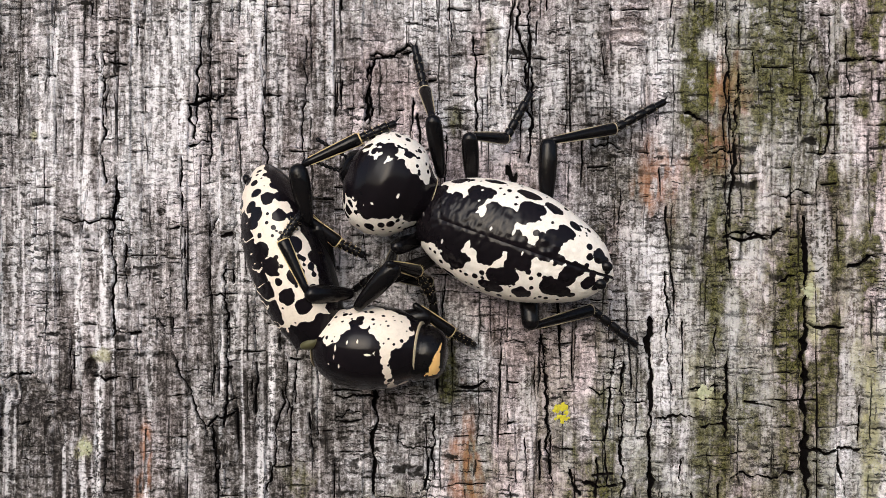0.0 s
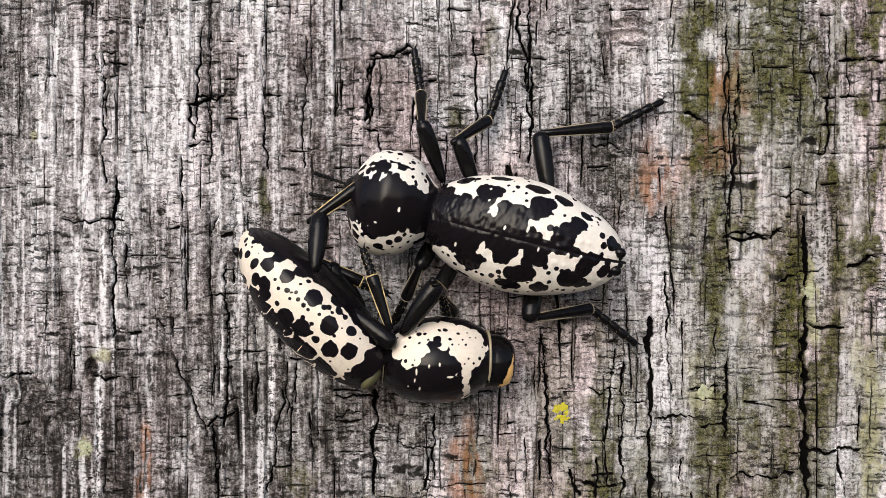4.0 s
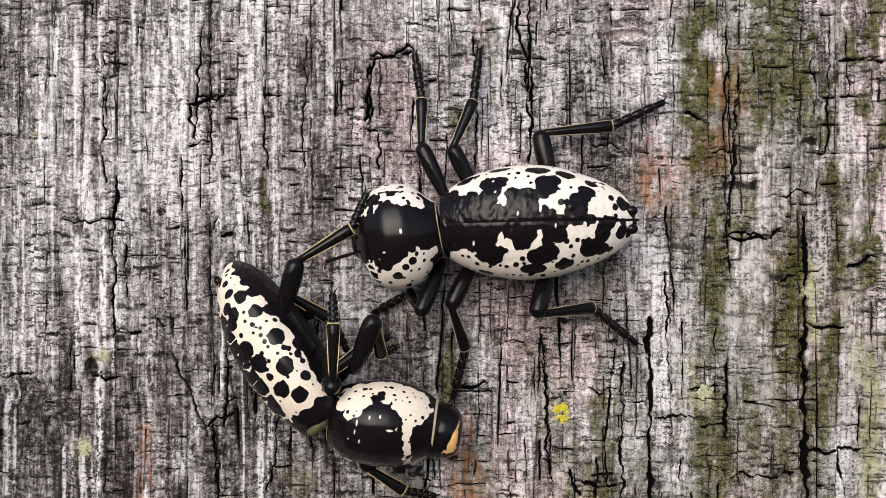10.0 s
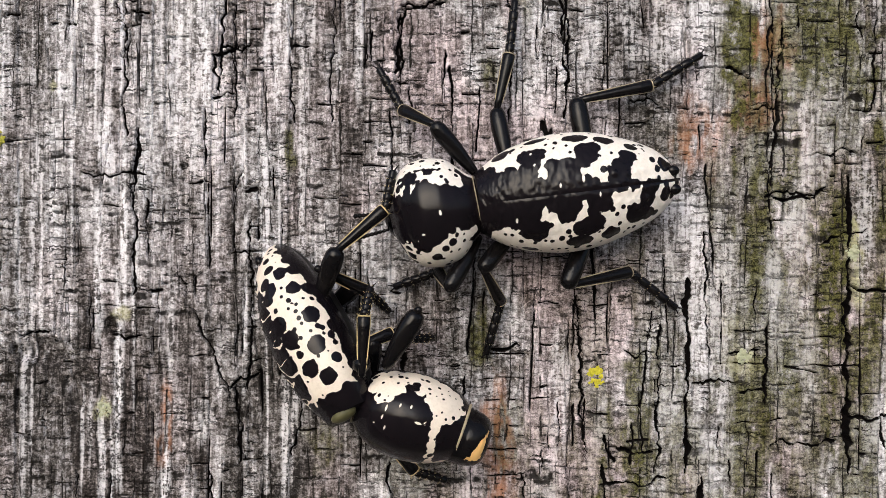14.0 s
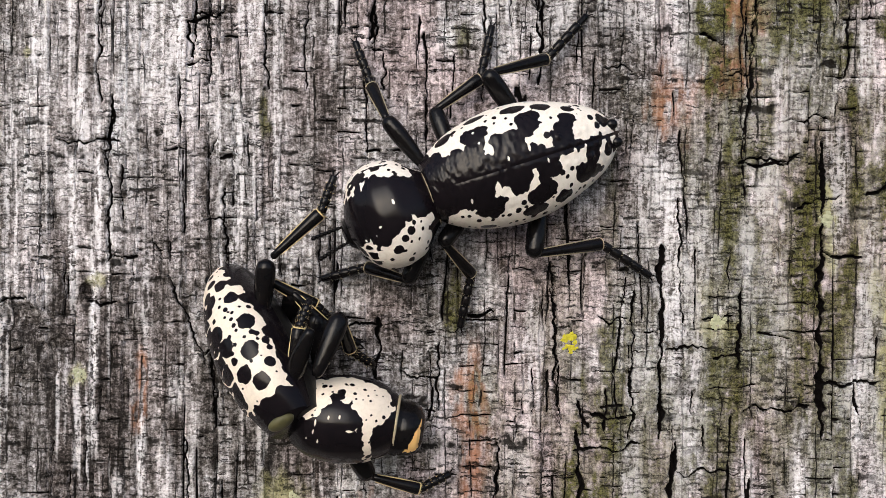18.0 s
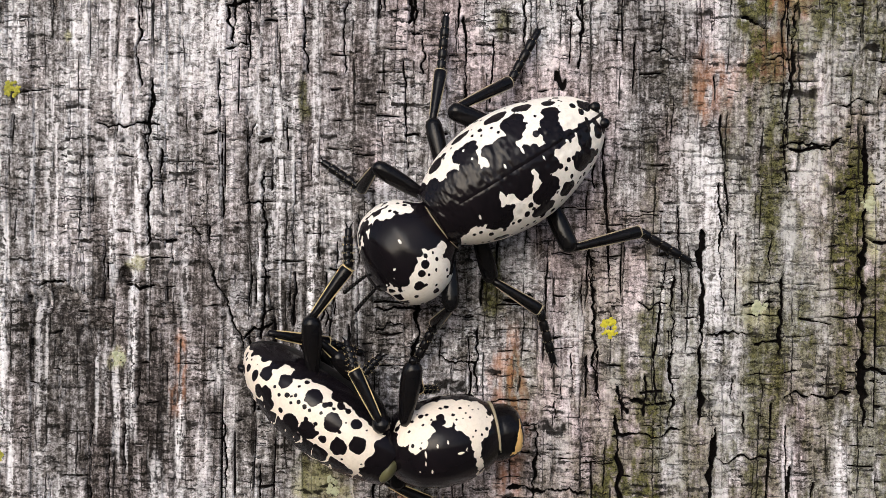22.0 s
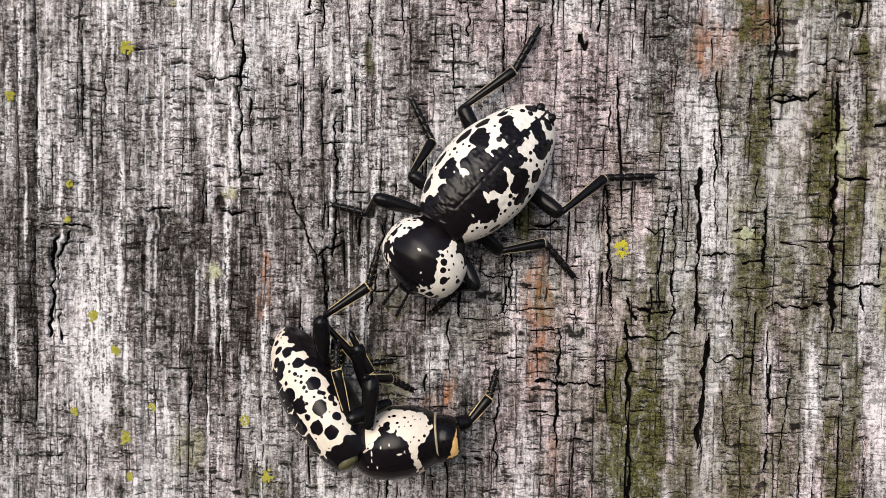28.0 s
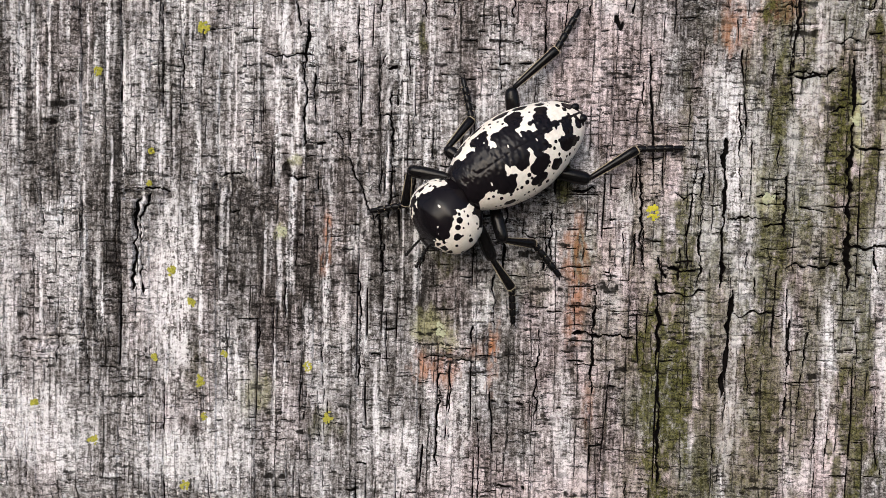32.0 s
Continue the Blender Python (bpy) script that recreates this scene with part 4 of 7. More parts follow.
BACK_LOWER = [
    (0.2, 3.0, 3.6, 1.02), (1.0, 3.1, 3.5, 0.75), (-0.5, 2.9, 3.7, 0.75), (1.0, 4.3, 2.6, 0.95, 1.3, 0.7), (-1.8, 4.1, 2.8, 0.89, 1.1, 0.8), (5.3, 4.3, 1.1, 0.61, 1.4, 0.7),
    (-4.5, 2.6, 3.1, 1.09), (-5.3, 1.4, 3.3, 0.95), (-5.5, 0.6, 3.4, 0.89), (-3.9, 2.4, 3.4, 0.82), (-5.4, 2.9, 2.7, 0.75), (-6.1, 0.3, 3.2, 0.61),
    (-6.3, 2.9, 2.2, 0.38), (-7.4, 1.1, 2.4, 0.68), (-2.8, 1.7, 3.9, 0.24), (-2.3, 0.0, 4.2, 0.54), (-3.6, -0.0, 4.0, 0.54), (-4.4, -0.1, 3.8, 0.32),
    (3.6, 2.4, 3.5, 0.32),
]
BACK_LOWER += [
    (4.0, 2.3, 3.4, 0.21), (6.5, 2.3, 2.5, 0.21), (6.2, 2.7, 2.4, 0.18), (7.3, 2.5, 1.7, 0.18), (6.8, 2.7, 2.0, 0.18), (6.3, 3.8, 0.9, 0.17),
    (3.6, 3.9, 2.6, 0.24), (2.7, 3.8, 2.9, 0.29), (2.0, 3.7, 3.0, 0.18), (4.0, 3.8, 2.5, 0.18), (5.0, 3.7, 2.1, 0.18), (3.4, 4.7, 1.5, 0.18),
    (2.9, 4.7, 1.8, 0.18), (2.1, 4.8, 1.8, 0.18), (7.1, 3.7, -0.1, 0.15), (6.8, 3.6, 0.8, 0.15), (-0.6, 3.7, 3.2, 0.15), (-0.9, 3.5, 3.3, 0.17),
    (-2.5, 3.3, 3.2, 0.24), (-3.1, 4.3, 2.3, 0.15), (-0.9, 4.7, 2.2, 0.15),
]
BACK_LOWER += [
    (-1.8, 1.9, 3.9, 0.27), (-2.3, 2.3, 3.8, 0.21), (-3.4, 1.8, 3.7, 0.24), (2.3, -4.4, 2.3, 0.24), (3.2, -4.3, 2.3, 0.18), (1.4, -4.2, 2.7, 0.18),
    (5.1, -4.3, 1.4, 0.15), (-6.0, -4.6, 0.5, 0.14), (-1.1, -5.2, 1.3, 0.13),
]
BACK_LIGHT = [
    (4.1, 1.4, 3.7, 0.38, 0.7, 1.7), (4.4, 1.9, 3.5, 0.21), (0.8, 1.3, 4.2, 0.19, 0.7, 2.4), (1.0, 2.0, 4.0, 0.16),
    (-0.7, 0.3, 4.3, 0.16, 0.6, 1.5), (-3.5, 0.4, 4.0, 0.24, 0.7, 1.5), (-2.1, 0.6, 4.2, 0.27), (-2.8, 1.0, 4.0, 0.54, 1.4, 0.8),
    (-4.8, 0.2, 3.7, 0.18), (6.6, 1.6, 2.7, 0.16, 0.7, 1.8), (0.6, -1.1, 4.2, 0.16, 0.8, 2.2), (-1.2, -1.0, 4.2, 0.16, 0.8, 1.8),
    (-4.6, -1.7, 3.5, 0.48), (3.8, -1.9, 3.6, 0.38, 0.8, 1.5), (4.6, -3.5, 2.5, 0.13), (4.5, -2.6, 3.1, 0.13),
    (5.9, -2.5, 2.7, 0.14, 0.6, 2), (2.6, -0.8, 4.1, 0.14, 0.7, 1.6),
]
SHIELD_LIGHT = [
    (0.6, -3.2, 3.2, 0.5), (-1.6, -2.6, 3.1, 0.55), (-2.3, -2.4, 2.7, 0.5), (1.2, -3.6, 2.8, 0.5), (-0.7, -2.9, 3.3, 0.55),
    (-2.9, -2.9, 0.3, 0.83), (-2.2, -3.8, 0.3, 0.90), (-1.4, -4.0, 1.9, 1.01), (-0.6, -4.4, 1.8, 0.95), (0.2, -4.5, 1.8, 0.95), (0.9, -4.6, 1.8, 0.88),
    (1.7, -4.5, 1.6, 0.91), (2.6, -4.1, 1.6, 0.61), (-0.2, -3.3, 3.1, 0.78), (-1.1, -3.0, 3.0, 0.65), (-2.0, -2.9, 2.5, 0.72), (-1.6, -4.2, 0.5, 1.04),
    (-0.2, -4.9, 0.3, 1.04), (1.2, -4.9, 0.2, 0.98), (2.4, -4.4, 0.3, 0.72), (0.8, -4.9, -0.9, 0.91), (-0.8, -4.7, -0.8, 0.91), (3.2, -3.4, 1.2, 0.34),
]
SHIELD_PALE = [
    (-2.7, 2.3, 2.3, 0.59), (-1.9, 2.7, 2.7, 0.84), (-1.2, 2.9, 3.0, 1.04), (-0.4, 3.4, 3.0, 1.04), (0.5, 3.5, 3.0, 0.83), (1.3, 3.9, 2.7, 0.71),
    (-1.1, 2.0, 3.5, 0.56), (2.3, 3.8, 2.3, 0.53), (2.8, 2.9, 2.5, 0.28), (3.3, 2.0, 2.5, 0.20, 1.6, 0.6), (-0.2, 0.0, 4.1, 0.15, 0.8, 1.6), (1.7, 1.7, 3.8, 0.13, 1.5, 0.8),
    (-1.8, 3.7, 1.6, 0.94), (-0.6, 4.3, 1.7, 1.00), (0.8, 4.5, 1.5, 0.94), (2.0, 4.5, 1.0, 0.75), (-0.8, 4.7, 0.0, 1.00), (0.9, 4.9, 0.0, 1.00), (2.4, 4.4, 0.2, 0.50),
    (3.0, -2.4, 2.6, 0.20, 0.6, 2.2), (2.7, -2.6, 2.8, 0.15, 2.2, 0.6),
]
SHIELD_SPOTS = [
    (2.1, -3.5, 2.7, 0.78), (0.2, -3.8, 2.8, 0.41), (0.7, -4.8, 1.3, 0.32), (-0.8, -3.8, 2.5, 0.16), (-0.9, -3.2, 3.0, 0.18), (-1.2, -2.8, 3.1, 0.2),
    (-1.3, -2.5, 3.2, 0.2), (-2.2, -3.0, 2.2, 0.22), (2.6, -4.6, 0.4, 0.21), (-0.4, -4.2, 2.1, 0.13), (0.7, -2.8, 3.5, 0.41), (1.3, -5.0, 0.2, 0.3),
    (-0.9, 1.8, 3.6, 0.33), (-1.3, 2.3, 3.3, 0.2), (-0.8, 2.9, 3.2, 0.38), (0.0, 3.3, 3.1, 0.33), (-1.8, 2.9, 2.6, 0.2), (1.8, 2.8, 3.4, 0.67),
    (0.8, 3.9, 2.7, 0.48), (2.6, 3.2, 2.5, 0.2), (1.8, 4.4, 1.9, 0.21),
]
SHIELD_SPOTS += [
    (-1.2, 3.6, 2.4, 0.14), (-1.8, 2.3, 2.9, 0.14), (0.2, 4.7, 1.0, 0.3),
]
FLANK_SPOTS = [
    (0.7, 5.1, -0.9, 0.83), (3.4, 4.8, -0.1, 0.85), (5.1, 4.1, -0.9, 0.50), (-2.4, 5.0, -0.5, 0.68),
    (-4.6, 4.5, 0.1, 0.66), (-3.3, 4.3, 1.7, 0.71, 1, 1), (-2.8, 4.0, 2.3, 0.71), (-1.4, 5.1, 0.5, 0.28),
    (-1.9, 4.5, -2.0, 0.71), (-4.3, 4.2, -1.4, 0.60), (-5.6, 3.8, -1.1, 0.47), (-5.6, 3.8, 1.1, 0.39, 1, 1.6),
    (2.3, 4.1, -2.3, 0.60), (3.5, 3.6, -2.5, 0.50), (3.1, 4.4, -1.6, 0.39), (4.8, 3.3, -2.3, 0.36),
    (0.2, 4.4, 2.2, 0.88), (1.8, 4.6, 1.8, 0.88), (4.9, 4.1, 1.2, 0.83), (6.0, 3.8, 0.3, 0.77),
]
FLANK_DOTS = [
    (-7.2, 1.9, 1.5, 0.5), (-7.7, 1.8, 0.2, 0.3), (-6.6, 3.0, 0.9, 0.4), (-6.9, 2.6, -0.3, 0.3), (3.4, 4.4, 1.5, 0.43), (-0.2, 5.2, 0.2, 0.21),
    (-0.7, 5.1, 0.7, 0.18), (-0.7, 5.2, -0.0, 0.21), (0.6, 5.2, 0.3, 0.24), (-1.3, 4.5, 2.0, 0.28), (-1.2, 1.8, 3.9, 0.49), (-0.3, 1.5, 4.2, 1.1),
    (-4.4, 3.7, 2.1, 0.49, 1, 1.6), (-2.5, 2.5, 3.5, 0.79), (2.8, 4.6, 1.4, 0.24), (1.2, 5.0, 1.1, 0.24), (2.1, 5.0, -0.2, 0.18), (-0.7, 4.7, -1.8, 0.21),
    (0.2, 4.2, -2.5, 0.21), (2.2, 4.9, 0.9, 0.21),
]
FLANK_DOTS += [
    (-1.0, 5.2, 0.2, 0.15), (-3.0, 4.9, 0.5, 0.18), (-2.2, 4.9, 0.9, 0.18), (4.3, 4.5, 0.2, 0.18), (-7.2, 3.0, -0.5, 0.24),
]
FLANK_LIGHT = [
    (-2.0, 4.2, 2.3, 0.18, 0.7, 1.8), (1.0, 4.6, 1.8, 0.12, 0.6, 2.4), (2.9, 4.4, 1.7, 0.12, 0.6, 2.2), (4.0, 4.0, 1.9, 0.12, 2.2, 0.6),
    (6.2, 3.2, 1.6, 0.12, 0.7, 2.2), (-0.1, 3.2, 3.3, 0.12, 0.6, 2.2), (-1.9, 2.2, 3.7, 0.12, 0.7, 2),
]
CHEST_LIGHT = [
    (-3.8, 3.3, -1.7, 0.78), (-2.9, 3.3, -2.4, 0.98), (-1.9, 3.0, -2.8, 0.98), (-0.9, 2.8, -3.1, 0.90), (0.2, 3.1, -3.1, 0.88), (1.2, 3.3, -2.8, 1.01),
    (2.3, 3.4, -2.4, 1.10), (3.3, 3.1, -2.1, 1.04), (4.0, 2.4, -2.1, 0.59), (1.4, 4.2, -1.8, 0.78), (2.5, 4.2, -1.1, 0.81), (-2.7, 4.1, -1.5, 0.88),
    (-1.8, 3.9, -2.1, 0.75), (-3.0, 4.2, -0.9, 0.59), (0.1, 3.8, -2.5, 0.51), (3.2, 3.7, -1.2, 0.59),
]
CHEST_BELLY = [(-3.8, 2.2, -2.4, 0.8), (-2.5, 2.0, -3.0, 0.9), (-1.0, 1.7, -3.5, 0.9), (0.5, 1.7, -3.7, 0.9), (2.0, 1.9, -3.3, 0.9), (3.2, 1.8, -2.8, 0.8), (-3.6, 3.0, -1.9, 0.6)]
CHEST_PALE = [
    (2.3, 4.3, -0.3, 0.51), (2.3, 4.3, 0.6, 0.43), (2.5, 3.9, 1.5, 0.43), (2.5, 2.9, 2.5, 0.49), (2.6, 1.5, 3.3, 0.58), (0.8, 4.9, 0.1, 0.17, 2.2, 0.7),
    (1.6, 4.7, 0.0, 0.29, 1.6, 0.8), (-1.9, 4.6, 1.4, 0.11, 0.8, 2.0), (-2.3, 4.6, 0.6, 0.11, 0.8, 2.4), (-2.2, 4.6, -0.2, 0.13, 0.7, 2.4), (-1.1, 4.8, -0.9, 0.13, 0.8, 1.5),
    (-0.2, 4.8, -1.0, 0.12, 0.8, 1.6), (-2.9, 4.2, 1.4, 0.10), (1.5, 1.2, 3.9, 0.46), (3.6, 1.2, 3.1, 0.52, 1.5, 0.8), (2.8, 0.3, 3.6, 0.52),
]
CHEST_STRIPE = [(2.4, 4.2, 0.2, 0.36), (2.4, 4.1, 1.05, 0.34), (2.5, 3.4, 2.0, 0.36), (2.55, 2.2, 2.95, 0.38), (2.6, 0.8, 3.5, 0.4)]
CHEST_SPOTS = [
    (0.3, 2.3, -3.5, 0.24), (-1.5, 2.4, -3.1, 0.2), (1.5, 2.4, -3.2, 0.18), (-2.8, 2.6, -2.6, 0.2), (-0.3, 3.7, -2.6, 0.3),
    (-0.4, 3.2, -3.0, 0.38), (-1.2, 4.5, -1.6, 0.36), (0.1, 4.5, -1.7, 0.55), (0.9, 4.7, -1.3, 0.62), (-0.6, 4.1, -2.2, 0.24), (1.4, 4.6, -0.8, 0.36),
    (-2.6, 4.4, -0.8, 0.12), (-1.2, 3.3, -2.8, 0.13), (-1.6, 4.5, -1.5, 0.24), (2.6, 4.1, 1.0, 0.14), (2.5, 4.0, -1.4, 0.13), (3.0, 4.0, -0.9, 0.13),
    (1.9, 3.0, -2.9, 0.13), (3.6, 3.4, -1.3, 0.18), (2.5, 2.7, 2.9, 0.16), (-2.1, 3.4, -2.6, 0.14), (0.9, 3.6, -2.6, 0.13), (-3.3, 3.2, -2.1, 0.14),
]


def fore_dark(x):
    """Black only at the front edge."""
    return lambda co: np.clip(0.5 + (co[:, 0] - x) * 1.6, 0, 1)


def back_base(co):
    """Black over the front and in a ragged saddle along the seam of the wing cases."""
    x, y = co[:, 0], np.abs(co[:, 1])
    w = np.interp(x, (-7, -3, 0, 3, 6, 9), (0.15, 0.4, 0.75, 1.1, 2.0, 3.0))
    w = w * (0.7 + 0.6 * fbm(x / 0.8 + 30, co[:, 1] / 1.5 + 30, 14, 3))
    saddle = np.clip(0.5 + (w - y) * 1.6, 0, 1) * (co[:, 2] > 0)
    return np.maximum(saddle, fore_dark(8.7)(co))


def shield_base(co):
    """Black, with a net of thin cream lines over the front of both sides."""
    x, y = co[:, 0], np.abs(co[:, 1])
    u, v = x / 0.85, np.arctan2(co[:, 1], co[:, 2] + 1.0) * 4.8
    u, v = u + 0.5 * (fbm(u * 1.3 + 9, v * 1.3 + 9, 16, 2) - 0.5), v + 0.5 * (fbm(u * 1.3 + 29, v * 1.3 + 29, 17, 2) - 0.5)
    f1, f2 = np.full_like(x, 9.0), np.full_like(x, 9.0)
    for ox in (-1, 0, 1):
        for oy in (-1, 0, 1):
            cx, cy = np.floor(u) + ox, np.floor(v) + oy
            d = np.hypot(cx + lattice(cx, cy, 41) - u, cy + lattice(cx, cy, 42) - v)
            f2 = np.where(d < f1, f1, np.minimum(f2, d))
            f1 = np.minimum(f1, d)
    where = np.clip((x - 1.0) / 0.8, 0, 1) * np.clip((y - 1.7) / 0.7, 0, 1)
    return 1 - where * np.clip(1.0 - (f2 - f1) * 1.9, 0, 1)


def flank_base(co):
    """Black along the back and along the lower margin, cream between."""
    x = co[:, 0]
    back = np.clip(0.5 + (co[:, 2] - 2.5 - 0.7 * (fbm(x / 0.9 + 70, co[:, 1] / 1.2 + 70, 4, 3) - 0.5)) * 1.6, 0, 1)
    vein = np.abs(fbm(x / 1.1 + 30, (co[:, 1] + co[:, 2]) / 0.8 + 30, 6, 2) - 0.5)
    back = np.minimum(back, np.clip(0.25 + vein * 11, 0, 1))
    margin = np.interp(x, (-8.0, -6.0, -4.0, -2.0, 1.0, 5.0, 8.0), (-0.3, -0.7, -1.3, -1.8, -2.1, -1.8, -1.4))
    under = np.clip(0.5 + (margin - co[:, 2] - 0.6 * (fbm(x / 0.7 + 50, co[:, 1] + 50, 5, 2) - 0.5)) * 1.6, 0, 1)
    fore = np.clip(0.5 + (x - 7.5 - 1.2 * (fbm(co[:, 1] / 0.8 + 20, co[:, 2] / 0.8 + 20, 8, 2) - 0.5)) * 1.6, 0, 1)
    return np.maximum(np.maximum(back, under), fore)


def black_base(co):
    return np.ones(len(co))


def other_side(marks):
    return [(m[0], -m[1], *m[2:]) for m in marks]


walker, walker_shield, _, _ = build_beetle(
    "large black and cream spotted ironclad beetle walking on the post",
    dict(width=[(-9.2, 0.25), (-8.9, 1.0), (-8.1, 2.4), (-6.2, 3.55), (-4.0, 4.45), (-1.1, 5.3), (1.9, 5.5), (4.8, 5.05), (7.0, 4.35), (8.9, 3.2), (9.6, 2.6)],
         top=[(-9.2, 0.5), (-8.4, 1.6), (-6.2, 3.0), (-3.0, 4.1), (1.0, 4.5), (5.0, 4.2), (8.0, 3.3), (9.6, 2.4)],
         low=[(-9.2, 0.5), (-8.0, 1.3), (-4.0, 2.4), (1.0, 3.0), (6.0, 2.7), (9.6, 2.0)],
         bumps=0.20, base=back_base, dark=BACK_UPPER + BACK_MIDDLE + BACK_LOWER, light=BACK_LIGHT, specks=110, where=lambda p: abs(p[1]) > 2.6),
    dict(width=[(-3.6, 2.5), (-2.9, 3.0), (-1.4, 4.6), (0.5, 5.1), (2.3, 4.8), (3.4, 3.9), (4.1, 2.6), (4.5, 1.2)],
         top=[(-3.6, 2.3), (-2.5, 3.2), (-0.5, 4.1), (1.5, 4.1), (3.2, 3.0), (4.1, 1.7), (4.5, 0.7)],
         low=[(-3.6, 2.3), (-1.0, 3.3), (1.5, 3.4), (3.4, 2.6), (4.5, 1.0)],
         bumps=0.0, base=shield_base, dark=(), light=SHIELD_LIGHT + SHIELD_PALE, spots=SHIELD_SPOTS, specks=16, where=lambda p: abs(p[1]) > 2.8),
    False, -1.6, SHELL)

hanger, hanger_shield, _, hanger_head = build_beetle(
    "black and cream spotted ironclad beetle hanging by its legs",
    dict(width=[(-8.6, 0.5), (-8.3, 1.3), (-7.4, 2.5), (-5.5, 3.7), (-3.0, 4.6), (0.0, 5.1), (3.0, 5.1), (6.0, 4.6), (8.0, 3.7), (9.3, 2.8)],
         top=[(-8.6, 0.6), (-8.0, 1.5), (-6.0, 3.0), (-2.0, 4.2), (2.0, 4.5), (6.0, 4.0), (9.3, 2.7)],
         low=[(-8.6, 0.7), (-8.0, 1.4), (-6.0, 2.3), (-2.0, 3.0), (2.0, 3.2), (6.0, 2.9), (9.3, 2.1)],
         bumps=0.12, base=flank_base, dark=FLANK_SPOTS + FLANK_DOTS + other_side(FLANK_SPOTS), light=FLANK_LIGHT, specks=45, where=lambda p: abs(p[1]) > 2),
    dict(width=[(-5.2, 2.3), (-4.6, 3.2), (-3.2, 4.4), (-1.0, 5.0), (1.0, 4.9), (3.0, 4.1), (4.3, 3.1), (4.7, 2.7)],
         top=[(-5.2, 2.2), (-4.6, 3.0), (-3.0, 3.9), (-0.5, 4.25), (2.0, 3.9), (4.2, 2.9), (4.7, 2.5)],
         low=[(-5.2, 2.0), (-4.4, 2.8), (-3.0, 3.4), (0.0, 3.9), (2.5, 3.7), (4.2, 2.9), (4.7, 2.5)],
         bumps=0.0, base=black_base, dark=(), light=CHEST_LIGHT + CHEST_BELLY + CHEST_PALE + CHEST_STRIPE + other_side(CHEST_LIGHT + CHEST_BELLY), spots=CHEST_SPOTS, specks=36, where=lambda p: abs(p[1]) > 2),
    True, 0.2, WARM_LIT_SHELL)

# yellow cheek patch and eye of the hanging beetle; olive skin between its shields
HEAD = head_profile(4.7, True)
for side in (1, -1):
    ob = part("cheek_patch", cheek(HEAD, 5.1, 6.95, *((-0.75, 0.85) if side > 0 else (math.pi - 0.85, math.pi + 0.75))), YOLK, hanger_head, "yellow patch on the cheek")
bm = bmesh.new()
bmesh.ops.create_uvsphere(bm, u_segments=24, v_segments=16, radius=1.0)
bm.transform(Matrix.Diagonal((0.55 * MM, 0.9 * MM, 1.2 * MM, 1)))
part("front_rim", lathe([(4.55, 2.75), (4.58, 2.86), (4.72, 2.90), (4.80, 2.80)], 48, 0.95), TAN, hanger_shield, "thin tan rim of the shield")
skin = part("neck_membrane", bm, SCUT, hanger, "olive brown skin between the shields")
skin.location = (9.4 * MM, 1.9 * MM, 0.9 * MM)

SIZES = dict(front=(6.0, 5.0, 4.8), middle=(6.2, 5.4, 5.5), hind=(7.2, 7.2, 6.0))
LEGS = {}
for who, thing, gold in (("walker", walker, False), ("hanger", hanger, True)):
    for side in ("left", "right"):
        for which in ("front", "middle", "hind"):
            size = SIZES[which] if who == "walker" else {"front": (5.6, 4.8, 3.4), "middle": (5.2, 5.2, 2.8), "hind": (5.6, 5.8, 3.7)}[which]
            LEGS[who, side, which] = leg_parts(thing, size, gold, 1.0 if who == "walker" else 1.22)
# hip places on each body
HIPS = {"front": (8.8, 2.2, -2.2), "middle": (6.0, 2.8, -2.6), "hind": (-1.5, 2.8, -2.6)}
for who, shield, spots in (("walker", walker_shield, ((4.2, 0.7, -1.2, 0, 12, 5), (4.2, -0.7, -1.2, 0, 12, -5))), ("hanger", hanger_shield, ((5.6, 1.6, -1.5, 0, 200, 8), (5.6, -1.6, -1.5, 0, 200, -8)))):
    for x, y, z, rx, ry, rz in spots:
        ob = part("antenna", antenna_mesh(10, 0.45 if who == "walker" else 0.40, 0.03 if who == "walker" else 0.06), LEG, shield, "short beaded black antenna")
        ob.matrix_basis = pose(x * MM, y * MM, z * MM, rx, ry, rz)


# ---- lichen on the wood ----
HEIGHTS = face.relief()


def wood_height(x, z):
    i = int(round((z - face.zs[0]) / (face.zs[1] - face.zs[0])))
    j = int(round((x - face.xs[0]) / (face.xs[1] - face.xs[0])))
    return float(HEIGHTS[max(0, i - 2) : i + 3, max(0, j - 2) : j + 3].max())


